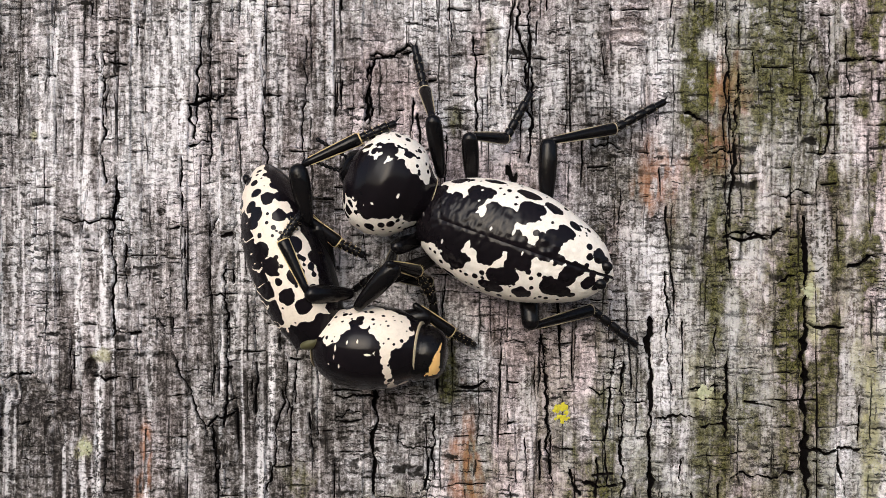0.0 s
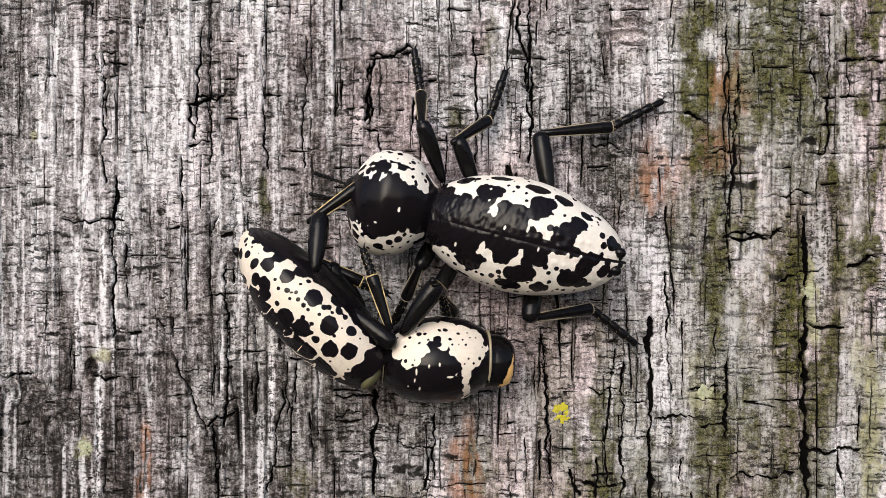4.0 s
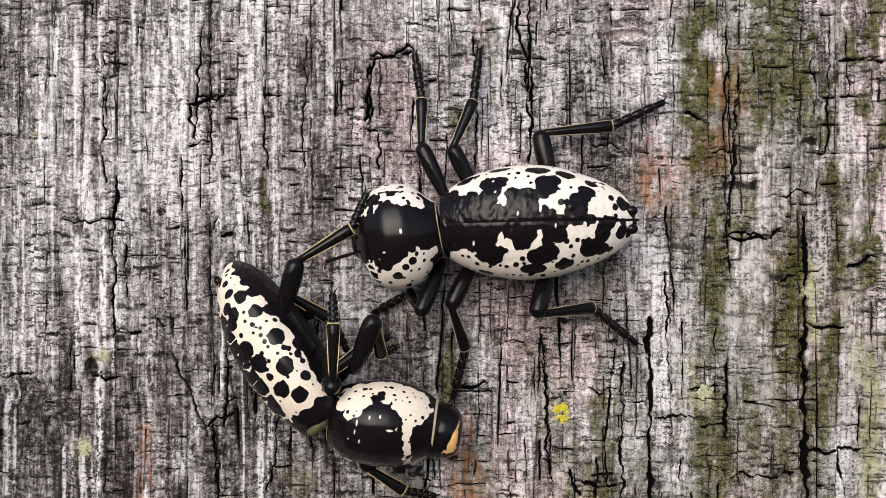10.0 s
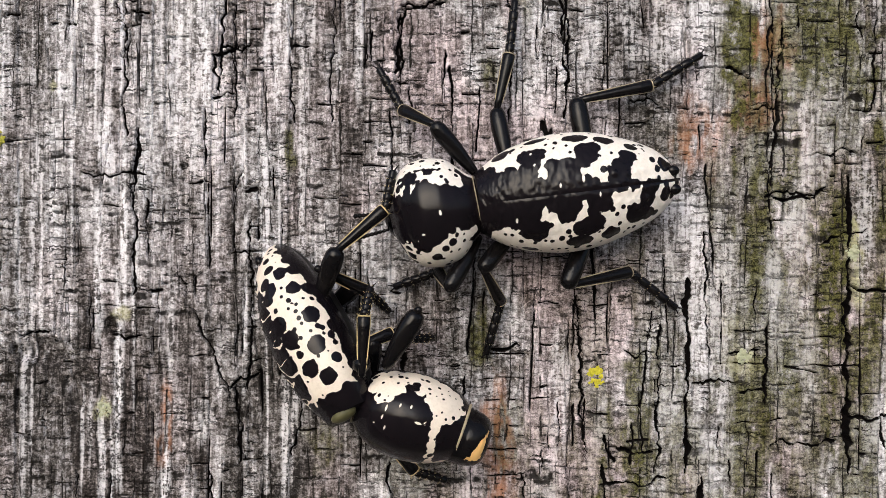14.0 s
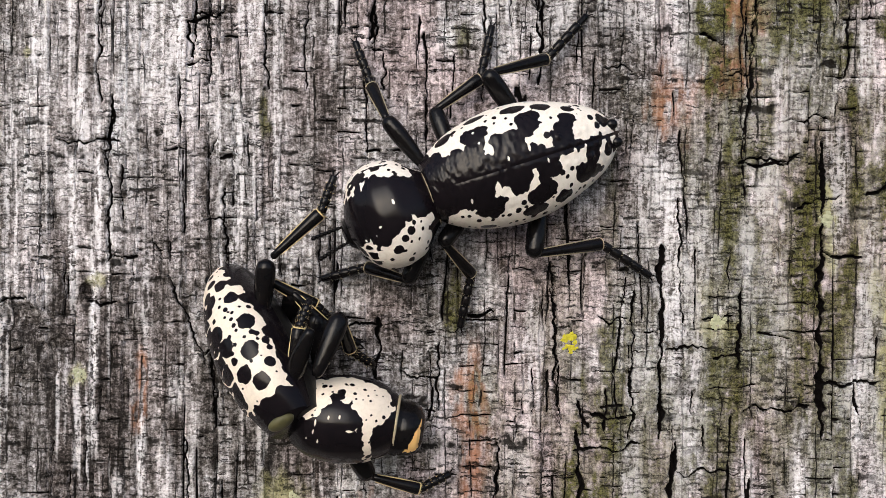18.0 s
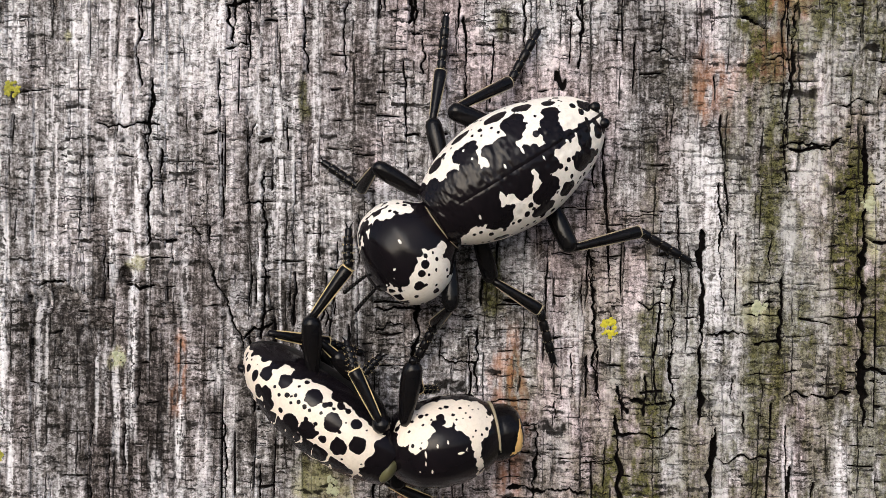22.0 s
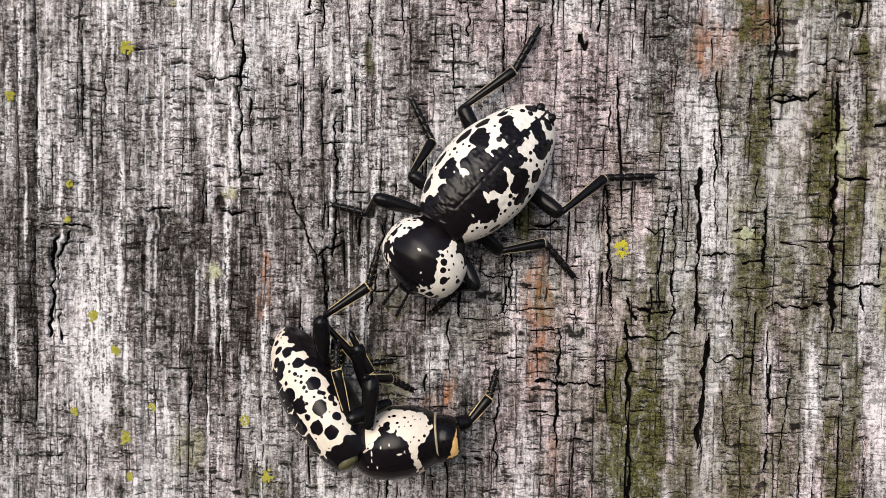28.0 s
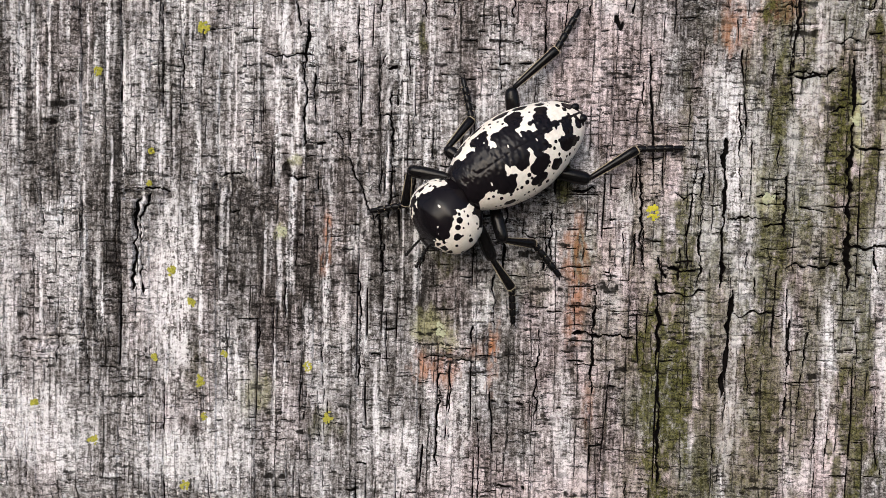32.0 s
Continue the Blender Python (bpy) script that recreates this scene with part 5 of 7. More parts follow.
def build_lichen(x, y, size, material, label, seed):
    """A rosette of small crinkled lobes pressed to the wood."""
    rng = random.Random(seed)
    cx, cz = px(x), pz(y)
    bm = bmesh.new()
    for k in range(int(10 + size * 1.6)):
        r = size * G * math.sqrt(rng.random()) * (0.75 + 0.45 * rng.random())
        a = rng.random() * 6.283
        lx, lz = r * math.cos(a), r * math.sin(a) * 1.1
        h = wood_height(cx + lx, cz + lz) - 0.04
        s = rng.uniform(0.10, 0.24) * (0.7 + size / 30)
        n = 9
        c = bm.verts.new(Vector((lx, -(h + 0.12 + 0.10 * rng.random()), lz)) * MM)
        ring = []
        for q in range(n):
            t = 6.283 * q / n
            w = s * rng.uniform(0.65, 1.3)
            ring.append(bm.verts.new(Vector((lx + w * math.cos(t), -(h + rng.uniform(0.0, 0.13)), lz + w * math.sin(t))) * MM))
        low = bm.verts.new(Vector((lx, -(h - 0.06), lz)) * MM)
        for q in range(n):
            bm.faces.new((c, ring[q], ring[(q + 1) % n]))
            bm.faces.new((low, ring[(q + 1) % n], ring[q]))
    bmesh.ops.recalc_face_normals(bm, faces=bm.faces)
    ob = part("lichen", bm, material, None, "", False)
    ob.location = (cx * MM, 0, cz * MM)
    return tagged(ob, label, "lichen", group="lichens on the post")


for k, (x, y, size) in enumerate([
    (992, 731, 15), (-37, 331, 15), (-283, 434, 10), (-107, 892, 11), (-60, 962, 12), (-39, 1147, 13), (216, 1106, 12), (-28, 1233, 10),
    (262, 1223, 14), (-433, 1210, 10), (-294, 1296, 12), (-72, 1395, 12), (17, 1082, 8), (-147, 1094, 8), (-156, 616, 7), (-159, 691, 7),
]):
    if k == 0:
        build_lichen(x, y, size, LICHEN, "small bright yellow lichen rosette on grey wood", 300)
    else:
        build_lichen(x, y, size * 0.85, DULL, "small dull olive-yellow lichen rosette on pale wood", 300 + k)
for k, (x, y, size) in enumerate([(150, 795, 11), (520, 1012, 13), (1434, 515, 11), (1248, 694, 12)]):
    build_lichen(x, y, size, SAGE, "pale grey-green crusty lichen patch on wood", 340 + k)


# ---- movement ----
# body rows: seconds, x, y, z in mm, then turns in degrees
WALKER = [
    (0, 7.21, -5.47, 0.39, -92.1, -19.3, 171.5),
    (0.5, 7.02, -5.45, 0.46, -91.9, -19.1, 169.2),
    (1, 7.03, -5.45, 0.46, -92.0, -19.1, 169.2),
    (1.5, 7.40, -5.39, 0.47, -93.0, -18.8, 171.5),
    (2, 7.73, -5.42, 0.52, -94.1, -18.6, 172.9),
    (2.5, 7.85, -5.47, 0.92, -94.5, -17.0, 173.2),
    (3, 8.02, -5.49, 1.01, -95.3, -16.1, 174.9),
    (3.5, 8.05, -5.53, 0.74, -96.1, -15.8, 175.7),
    (5.5, 9.08, -5.04, 2.21, -94.2, -5.7, -178.3),
    (6, 9.20, -5.05, 2.20, -93.8, -4.3, -179.3),
    (6.5, 9.49, -5.01, 2.51, -93.1, -1.1, -178.8),
    (7, 9.73, -5.02, 2.69, -92.1, -0.3, -178.5),
    (7.5, 9.83, -5.06, 2.83, -91.2, 0.0, -178.0),
    (8, 9.85, -5.15, 2.85, -91.2, 0.5, -177.6),
    (8.5, 9.72, -5.12, 2.84, -90.6, 0.3, -178.2),
    (9, 9.60, -5.14, 2.84, -90.3, 1.1, -178.1),
    (9.5, 9.45, -5.09, 2.71, -90.6, 1.2, -178.0),
    (10, 9.31, -5.09, 2.55, -90.7, 1.2, -179.2),
    (10.5, 9.20, -5.01, 2.52, -91.3, 1.9, -178.2),
    (11, 9.10, -5.09, 2.32, -91.4, 3.3, -178.1),
    (11.5, 9.58, -5.21, 2.15, -91.6, 6.3, -176.6),
    (12, 9.62, -5.17, 2.08, -91.2, 6.2, -176.2),
    (12.5, 9.58, -5.16, 1.82, -92.3, 7.9, -175.7),
    (13, 9.58, -5.09, 1.76, -92.1, 8.1, -175.2),
    (13.5, 9.62, -5.17, 1.67, -92.4, 7.6, -175.5),
    (14, 9.46, -5.14, 1.27, -93.0, 7.5, -176.3),
    (14.5, 9.42, -5.09, 0.94, -93.8, 7.0, -176.0),
    (15, 9.39, -5.02, 0.86, -94.2, 7.3, -176.4),
    (15.5, 9.37, -4.97, 0.89, -93.5, 7.8, -175.9),
    (17.5, 7.83, -5.02, 0.70, -94.3, 13.7, -173.2),
    (18, 7.00, -4.96, 0.80, -92.0, 18.2, -170.5),
    (18.5, 5.99, -5.05, 0.36, -91.6, 20.8, -169.6),
    (19, 4.74, -5.05, 0.25, -89.2, 26.3, -168.5),
    (19.5, 3.30, -4.83, -0.12, -83.6, 33.5, -165.7),
    (20, 2.90, -4.99, -0.27, -81.4, 39.0, -163.5),
    (20.5, 3.00, -5.07, 0.10, -81.2, 42.4, -162.5),
    (21, 3.77, -5.23, -0.20, -83.4, 38.7, -161.5),
    (21.5, 3.47, -5.16, -0.54, -87.4, 34.6, -165.1),
    (22, 2.72, -5.17, -1.07, -87.9, 32.4, -166.8),
    (22.5, 1.44, -4.95, -1.69, -88.4, 29.9, -169.6),
    (23, 0.56, -4.60, -2.42, -88.9, 30.3, -172.0),
    (23.5, 0.22, -4.40, -2.90, -89.3, 30.6, -173.9),
    (24, 0.16, -4.42, -3.26, -88.4, 31.1, -173.3),
    (24.5, 0.07, -4.45, -3.69, -87.3, 32.7, -171.8),
    (25, -1.09, -4.19, -4.39, -85.3, 35.8, -170.8),
    (25.5, -1.22, -4.04, -5.12, -82.5, 37.7, -169.4),
    (27.5, -2.98, -4.48, -6.82, -79.2, 43.2, -164.3),
    (28, -3.28, -4.84, -7.45, -75.9, 45.8, -159.1),
    (28.5, -3.21, -5.00, -7.69, -72.3, 45.1, -154.2),
    (29, -4.08, -5.00, -8.03, -67.0, 46.4, -151.1),
    (29.5, -4.69, -4.91, -8.54, -64.6, 47.7, -150.3),
    (30, -4.92, -4.91, -8.56, -66.2, 49.7, -152.8),
    (30.5, -3.85, -4.89, -8.05, -66.6, 47.3, -152.2),
    (31, -3.58, -4.85, -8.07, -65.9, 46.8, -153.1),
    (31.5, -3.50, -4.76, -8.42, -68.2, 40.7, -156.0),
    (32, -5.08, -4.68, -9.29, -73.8, 32.9, -161.8),
]
WALKER_SHIELD = [
    (0, -4.79, -5.19, 5.84, -105.2, -22.3, -166.1),
    (0.5, -4.87, -4.96, 5.89, -105.9, -27.1, -166.0),
    (1, -4.78, -5.00, 5.94, -105.6, -24.8, -166.9),
    (1.5, -4.67, -4.99, 5.55, -105.3, -24.9, -167.4),
    (2, -4.38, -5.04, 5.22, -104.8, -21.7, -168.3),
    (2.5, -4.34, -5.05, 5.12, -104.4, -19.4, -169.6),
    (3, -4.12, -5.10, 4.93, -104.4, -19.4, -171.2),
    (3.5, -4.26, -5.14, 4.58, -103.4, -17.0, -171.7),
    (5.5, -4.56, -5.03, 2.44, -86.6, 3.6, -177.7),
    (6, -4.43, -4.99, 2.02, -86.4, 5.9, -178.0),
    (6.5, -4.17, -5.00, 1.51, -85.8, 10.4, -177.6),
    (7, -3.95, -5.03, 1.39, -84.6, 10.7, -177.9),
    (7.5, -3.83, -5.07, 1.36, -84.0, 11.0, -177.9),
    (8, -3.70, -5.07, 1.36, -84.0, 11.3, -179.3),
    (8.5, -3.72, -4.98, 1.46, -84.1, 10.9, 179.1),
    (9, -3.70, -4.97, 1.40, -85.9, 9.8, 178.2),
    (9.5, -3.69, -4.90, 1.38, -85.3, 10.7, 177.4),
    (10, -3.77, -4.85, 1.33, -86.5, 9.8, 177.1),
    (10.5, -3.76, -4.87, 1.17, -87.9, 9.7, 176.6),
    (11, -3.79, -4.91, 0.70, -89.5, 11.8, 176.0),
    (11.5, -3.39, -5.05, -0.06, -90.4, 15.5, 177.7),
    (12, -3.34, -5.05, -0.20, -89.8, 15.8, 177.7),
    (12.5, -3.31, -5.09, -0.62, -91.5, 17.0, 177.6),
    (13, -3.26, -5.08, -0.73, -92.0, 16.5, 177.8),
    (13.5, -3.25, -5.08, -0.49, -93.2, 13.7, 178.1),
    (14, -3.39, -5.01, -0.71, -94.2, 11.5, 177.6),
    (14.5, -3.40, -5.06, -0.88, -94.0, 9.9, 177.5),
    (15, -3.46, -5.06, -1.09, -92.7, 9.5, 179.0),
    (15.5, -3.54, -5.10, -1.33, -91.1, 11.8, -178.4),
    (17.5, -4.38, -5.47, -3.21, -80.5, 18.9, -177.7),
    (18, -4.96, -5.57, -4.01, -79.4, 21.9, -177.7),
    (18.5, -5.72, -5.62, -4.98, -79.2, 24.4, -178.6),
    (19, -6.21, -5.66, -6.48, -77.2, 31.8, -178.4),
    (19.5, -6.26, -5.69, -8.76, -75.0, 45.6, -180.0),
    (20, -5.57, -5.74, -9.92, -74.8, 53.5, 178.7),
    (20.5, -4.84, -5.62, -9.99, -78.7, 55.8, 171.5),
    (21, -5.18, -5.67, -9.35, -79.8, 49.3, 172.7),
    (21.5, -6.23, -5.55, -8.89, -81.0, 41.6, 173.3),
    (22, -7.23, -5.42, -8.85, -81.8, 37.1, 172.3),
    (22.5, -8.75, -5.26, -8.74, -81.8, 30.9, 172.9),
    (23, -9.43, -5.04, -9.54, -83.5, 31.3, 171.9),
    (23.5, -9.65, -4.91, -10.08, -83.0, 31.9, 172.8),
    (24, -9.61, -4.97, -10.70, -81.2, 32.3, 174.4),
    (24.5, -9.52, -5.13, -11.62, -78.7, 36.4, 177.5),
    (25, -10.05, -5.12, -13.10, -74.4, 41.7, 179.3),
    (25.5, -9.68, -5.11, -13.99, -73.6, 43.2, 179.0),
    (27.5, -10.66, -5.47, -16.31, -73.3, 47.5, -179.4),
    (28, -10.51, -5.67, -17.16, -80.5, 52.4, 175.2),
    (28.5, -10.34, -5.80, -17.32, -85.6, 54.8, 170.3),
    (29, -10.65, -5.84, -17.99, -86.9, 60.5, 166.2),
    (29.5, -10.58, -5.83, -18.95, -84.6, 66.8, 165.9),
    (30, -10.27, -5.76, -19.42, -79.6, 71.5, 167.0),
    (30.5, -9.83, -5.82, -18.77, -73.7, 69.2, 172.0),
    (31, -9.82, -5.80, -18.73, -74.8, 68.4, 172.1),
    (31.5, -11.29, -5.69, -17.75, -76.1, 55.9, 172.4),
    (32, -13.86, -5.53, -17.11, -76.5, 45.6, 172.5),
]
HANGER = [
    (0, -14.58, -3.97, 0.05, 156.3, 67.5, -21.8),
    (0.5, -13.56, -4.19, -1.86, 168.5, 57.0, -9.9),
    (1, -13.57, -4.39, -2.29, 168.3, 52.8, -10.7),
    (1.5, -12.54, -4.57, -3.08, 170.0, 47.6, -8.7),
    (2, -12.36, -4.78, -3.87, 170.8, 45.1, -8.3),
    (2.5, -12.30, -4.94, -4.20, 171.6, 42.4, -7.8),
    (3, -12.17, -5.05, -4.13, 171.5, 44.1, -7.3),
    (3.5, -12.61, -5.24, -4.32, 172.7, 45.8, -6.3),
    (5.5, -12.14, -9.28, -6.55, -175.5, 36.2, 8.8),
    (6, -12.09, -8.39, -8.00, -174.2, 31.6, 8.0),
    (6.5, -11.11, -7.34, -9.79, -173.4, 28.8, 7.3),
    (7, -10.34, -7.38, -9.93, -175.1, 27.4, 6.9),
    (7.5, -10.16, -7.71, -9.90, -178.0, 25.3, 7.0),
    (8, -10.76, -7.67, -9.37, 179.3, 25.9, 6.2),
    (8.5, -13.36, -6.55, -9.34, 178.9, 35.5, 2.6),
    (9, -15.05, -5.70, -9.13, 177.4, 50.1, -1.3),
    (9.5, -14.84, -5.29, -8.98, 175.6, 51.4, -2.1),
    (10, -15.90, -4.08, -8.52, 165.1, 54.4, -15.9),
    (10.5, -16.09, -3.64, -8.32, 154.3, 56.1, -27.0),
    (11, -16.16, -3.73, -9.09, 150.7, 54.7, -30.7),
    (11.5, -16.23, -3.88, -10.46, 147.1, 54.5, -35.6),
    (12, -16.25, -4.09, -10.79, 141.1, 52.7, -42.2),
    (12.5, -16.32, -4.24, -11.27, 136.0, 51.6, -48.8),
    (13, -16.34, -4.29, -11.60, 132.0, 51.2, -52.8),
    (13.5, -15.14, -3.92, -11.38, 144.1, 52.7, -36.4),
    (14, -15.24, -3.67, -11.22, 148.0, 55.1, -32.8),
    (14.5, -15.22, -3.62, -11.15, 149.7, 55.9, -30.6),
    (15, -15.19, -3.54, -11.45, 151.7, 55.5, -29.1),
    (15.5, -14.84, -3.83, -12.57, 166.8, 53.9, -13.4),
    (17.5, -16.79, -4.45, -14.35, 143.3, 47.0, -42.6),
    (18, -17.58, -4.55, -15.72, 141.9, 46.7, -45.6),
    (18.5, -18.27, -4.64, -17.19, 143.0, 43.7, -46.3),
    (19, -18.16, -4.64, -19.16, 149.5, 40.2, -39.7),
    (19.5, -18.22, -4.67, -23.08, 151.8, 37.5, -40.9),
    (20, -17.36, -4.50, -25.14, 158.7, 34.2, -32.8),
    (20.5, -16.31, -4.23, -24.96, 160.3, 33.9, -27.6),
    (21, -15.93, -4.14, -24.33, 163.3, 34.1, -22.5),
    (21.5, -15.44, -4.34, -23.74, 167.5, 32.1, -15.9),
    (22, -15.70, -4.13, -23.20, 167.6, 31.9, -15.9),
    (22.5, -19.62, -4.34, -22.11, 158.4, 40.7, -28.8),
    (23, -20.21, -4.46, -22.74, 153.3, 39.6, -36.8),
    (23.5, -20.07, -4.68, -23.11, 146.5, 39.3, -44.7),
    (24, -20.08, -4.83, -23.64, 142.6, 39.2, -48.3),
    (24.5, -20.47, -4.92, -25.17, 141.5, 39.3, -49.6),
    (25, -20.99, -4.96, -27.15, 145.0, 37.2, -48.4),
    (25.5, -20.92, -4.92, -28.61, 145.1, 37.7, -47.9),
    (27.5, -22.43, -4.29, -31.89, 146.8, 42.7, -39.7),
    (28, -22.73, -4.28, -32.96, 149.7, 47.4, -34.8),
    (28.5, -22.89, -4.11, -32.90, 148.3, 51.0, -33.7),
    (29, -23.32, -4.03, -33.95, 150.9, 51.9, -30.7),
    (29.5, -23.13, -4.02, -35.50, 156.5, 51.4, -24.3),
    (30, -22.29, -4.77, -39.11, 169.3, 46.3, -11.2),
    (30.2, -21.69, -4.77, -38.91, 169.3, 46.3, -11.2),
    (30.3, -21.49, -4.77, -38.21, 169.3, 46.3, -11.2),
    (30.4, -20.29, -5.77, -73.11, 169.3, 46.3, -11.2),
    (30.5, -18.79, -6.77, -114.11, 169.3, 46.3, -11.2),
    (30.8, -14.29, -9.77, -459.11, 169.3, 46.3, -11.2),
    (32, -14.29, -30, -881.11, 169.3, 46.3, -11.2),
]
HANGER_SHIELD = [
    (0, -6.82, -5.36, -9.14, -178.1, 4.5, -8.4),
    (0.5, -3.47, -5.35, -9.74, -177.5, 0.2, -5.2),
    (1, -2.91, -5.31, -9.74, -176.6, 0.5, -4.7),
    (1.5, -1.09, -5.19, -9.73, -176.1, 1.2, 0.8),
    (2, -0.53, -5.17, -9.99, -175.2, 1.3, 2.3),
    (2.5, -0.28, -5.14, -10.02, -175.8, 1.0, 3.4),
    (3, -0.24, -5.15, -10.04, -176.3, 1.3, 4.6),
    (3.5, -0.64, -5.19, -9.99, -168.7, 2.7, 3.0),
    (5.5, 0.51, -4.98, -10.81, -169.0, -5.4, 10.2),
    (6, 1.10, -5.08, -11.43, -171.9, -13.2, 6.5),
    (6.5, 2.41, -5.14, -12.42, -172.8, -24.9, 2.3),
    (7, 3.39, -5.12, -12.51, -173.7, -28.2, 2.0),
    (7.5, 3.60, -5.09, -12.01, -175.9, -25.7, 5.6),
    (8, 2.85, -5.09, -11.69, -177.1, -21.4, 6.0),
    (8.5, -0.34, -5.27, -13.64, -179.2, -15.1, 1.5),
    (9, -3.52, -5.27, -16.26, -179.4, -3.2, -0.1),
    (9.5, -3.36, -5.13, -16.37, -179.9, 0.2, 2.0),
    (10, -5.46, -5.29, -16.29, 177.1, 7.0, -1.4),
    (10.5, -6.43, -5.31, -16.34, 176.1, 13.9, -3.3),
    (11, -6.55, -5.26, -16.83, 176.1, 15.7, -3.5),
    (11.5, -6.98, -5.27, -18.31, 174.8, 16.7, -4.3),
    (12, -7.43, -5.30, -18.56, 173.4, 17.6, -5.1),
    (12.5, -8.13, -5.31, -19.18, 172.0, 18.7, -6.8),
    (13, -8.59, -5.45, -19.73, 170.3, 19.7, -7.6),
    (13.5, -5.76, -5.31, -19.44, 171.2, 17.7, -4.1),
    (14, -5.67, -5.32, -19.36, 172.9, 18.5, -4.2),
    (14.5, -5.52, -5.31, -19.29, 174.3, 18.1, -3.2),
    (15, -5.37, -5.34, -19.48, 174.7, 15.9, -4.4),
    (15.5, -3.81, -5.28, -20.13, 176.2, 9.0, -0.9),
    (17.5, -8.13, -5.27, -21.62, -178.3, 9.7, 1.2),
    (18, -9.35, -5.31, -22.83, -178.5, 7.9, 0.4),
    (18.5, -10.28, -5.35, -23.82, -179.4, 3.2, 0.3),
    (19, -9.19, -5.26, -25.35, 179.5, 2.6, 3.4),
    (19.5, -9.69, -5.44, -28.66, 179.2, -1.0, 1.6),
    (20, -7.43, -5.27, -29.91, 178.4, -5.1, 2.9),
    (20.5, -5.70, -5.21, -29.41, 178.1, -3.7, 5.2),
    (21, -4.93, -5.24, -28.38, 179.5, -1.6, 7.9),
    (21.5, -3.93, -5.07, -27.02, -177.5, -8.9, 12.0),
    (22, -4.03, -5.13, -26.33, -177.3, -8.2, 8.8),
    (22.5, -9.41, -5.17, -27.10, -176.2, -2.9, 3.5),
    (23, -10.86, -5.22, -27.36, -177.1, -3.0, 0.8),
    (23.5, -11.38, -5.27, -27.95, -177.8, 2.6, -0.9),
    (24, -11.79, -5.29, -28.73, -179.1, 5.2, -1.1),
    (24.5, -12.35, -5.32, -30.51, -179.6, 3.7, -1.8),
    (25, -13.09, -5.37, -32.51, -179.1, 2.5, -2.2),
    (25.5, -13.16, -5.36, -33.98, -178.5, 1.4, -2.3),
    (27.5, -14.10, -5.22, -37.14, -179.2, -4.3, -1.8),
    (28, -13.66, -5.26, -38.36, -176.7, -7.6, -2.6),
    (28.5, -13.65, -5.24, -39.08, -175.6, -5.4, -3.1),
    (29, -13.93, -5.25, -40.39, -175.8, -7.0, -2.3),
    (29.5, -13.08, -5.23, -41.97, -175.4, -8.8, -1.1),
    (30, -11.09, -5.30, -44.68, -175.1, -14.0, 3.4),
    (30.2, -10.49, -5.3, -44.48, -175.1, -14, 3.4),
    (30.3, -10.29, -5.3, -43.78, -175.1, -14, 3.4),
    (30.4, -9.09, -6.3, -78.68, -175.1, -14, 3.4),
    (30.5, -7.59, -7.3, -119.68, -175.1, -14, 3.4),
    (30.8, -3.09, -10.3, -464.68, -175.1, -14, 3.4),
    (32, -3.09, -30, -886.68, -175.1, -14, 3.4),
]

BODY = {"walker": (walker, WALKER), "hanger": (hanger, HANGER)}
STEPS = {}


def at_rows(rows, t):
    """The pose along rows at a time."""
    if t <= rows[0][0]:
        r = rows[0]
        return pose(r[1] * MM, r[2] * MM, r[3] * MM, *r[4:])
    for a, b in zip(rows, rows[1:]):
        if t <= b[0]:
            f = (t - a[0]) / (b[0] - a[0])
            ma, mb = (pose(r[1] * MM, r[2] * MM, r[3] * MM, *r[4:]) for r in (a, b))
            m = ma.to_quaternion().slerp(mb.to_quaternion(), f).to_matrix().to_4x4()
            m.translation = ma.translation.lerp(mb.translation, f)
            return m
    r = rows[-1]
    return pose(r[1] * MM, r[2] * MM, r[3] * MM, *r[4:])


def step(who, side, which, t, knee, ankle, toe):
    """Where a leg's joints are at a time: across, height over the wood and level, in mm."""
    STEPS.setdefault((who, side, which), []).append((t, *(Vector((x, -h, z)) * MM for x, h, z in (knee, ankle, toe))))

step("walker", "right", "hind", 0, (10.2, 3.4, 10.4), (17.0, 1.5, 11.9), (22.3, 0.8, 14.8))
step("walker", "right", "hind", 1, (10.1, 3.3, 10.7), (17.0, 1.5, 12.0), (22.3, 0.8, 14.8))
step("walker", "right", "hind", 3, (9.7, 2.5, 11.1), (16.9, 1.5, 12.0), (22.3, 0.8, 14.8))
step("walker", "right", "hind", 6, (9.3, 2.0, 11.4), (16.7, 1.5, 11.9), (22.3, 0.8, 14.8))
step("walker", "right", "hind", 9, (9.5, 2.0, 11.5), (16.7, 1.5, 12.1), (22.3, 0.8, 14.8))
step("walker", "right", "hind", 12, (9.6, 2.0, 11.1), (16.7, 1.5, 12.2), (22.2, 0.8, 14.7))
step("walker", "right", "hind", 13, (9.5, 2.0, 10.8), (16.8, 1.5, 12.0), (22.2, 0.8, 15.0))
step("walker", "right", "hind", 14, (9.5, 2.0, 10.0), (16.7, 1.5, 11.6), (22.1, 0.8, 15.0))
step("walker", "right", "hind", 15, (9.7, 2.0, 10.2), (16.8, 1.5, 11.8), (22.3, 0.8, 14.6))
step("walker", "right", "hind", 18, (3.4, 5.1, 8.7), (9.2, 1.5, 10.8), (13.5, 0.8, 15.6))
step("walker", "right", "hind", 19, (2.7, 3.4, 8.1), (9.1, 1.5, 10.9), (13.3, 0.8, 15.3))
step("walker", "right", "hind", 20, (-3.7, 4.9, 4.0), (1.8, 1.5, 7.0), (4.5, 0.8, 12.5))
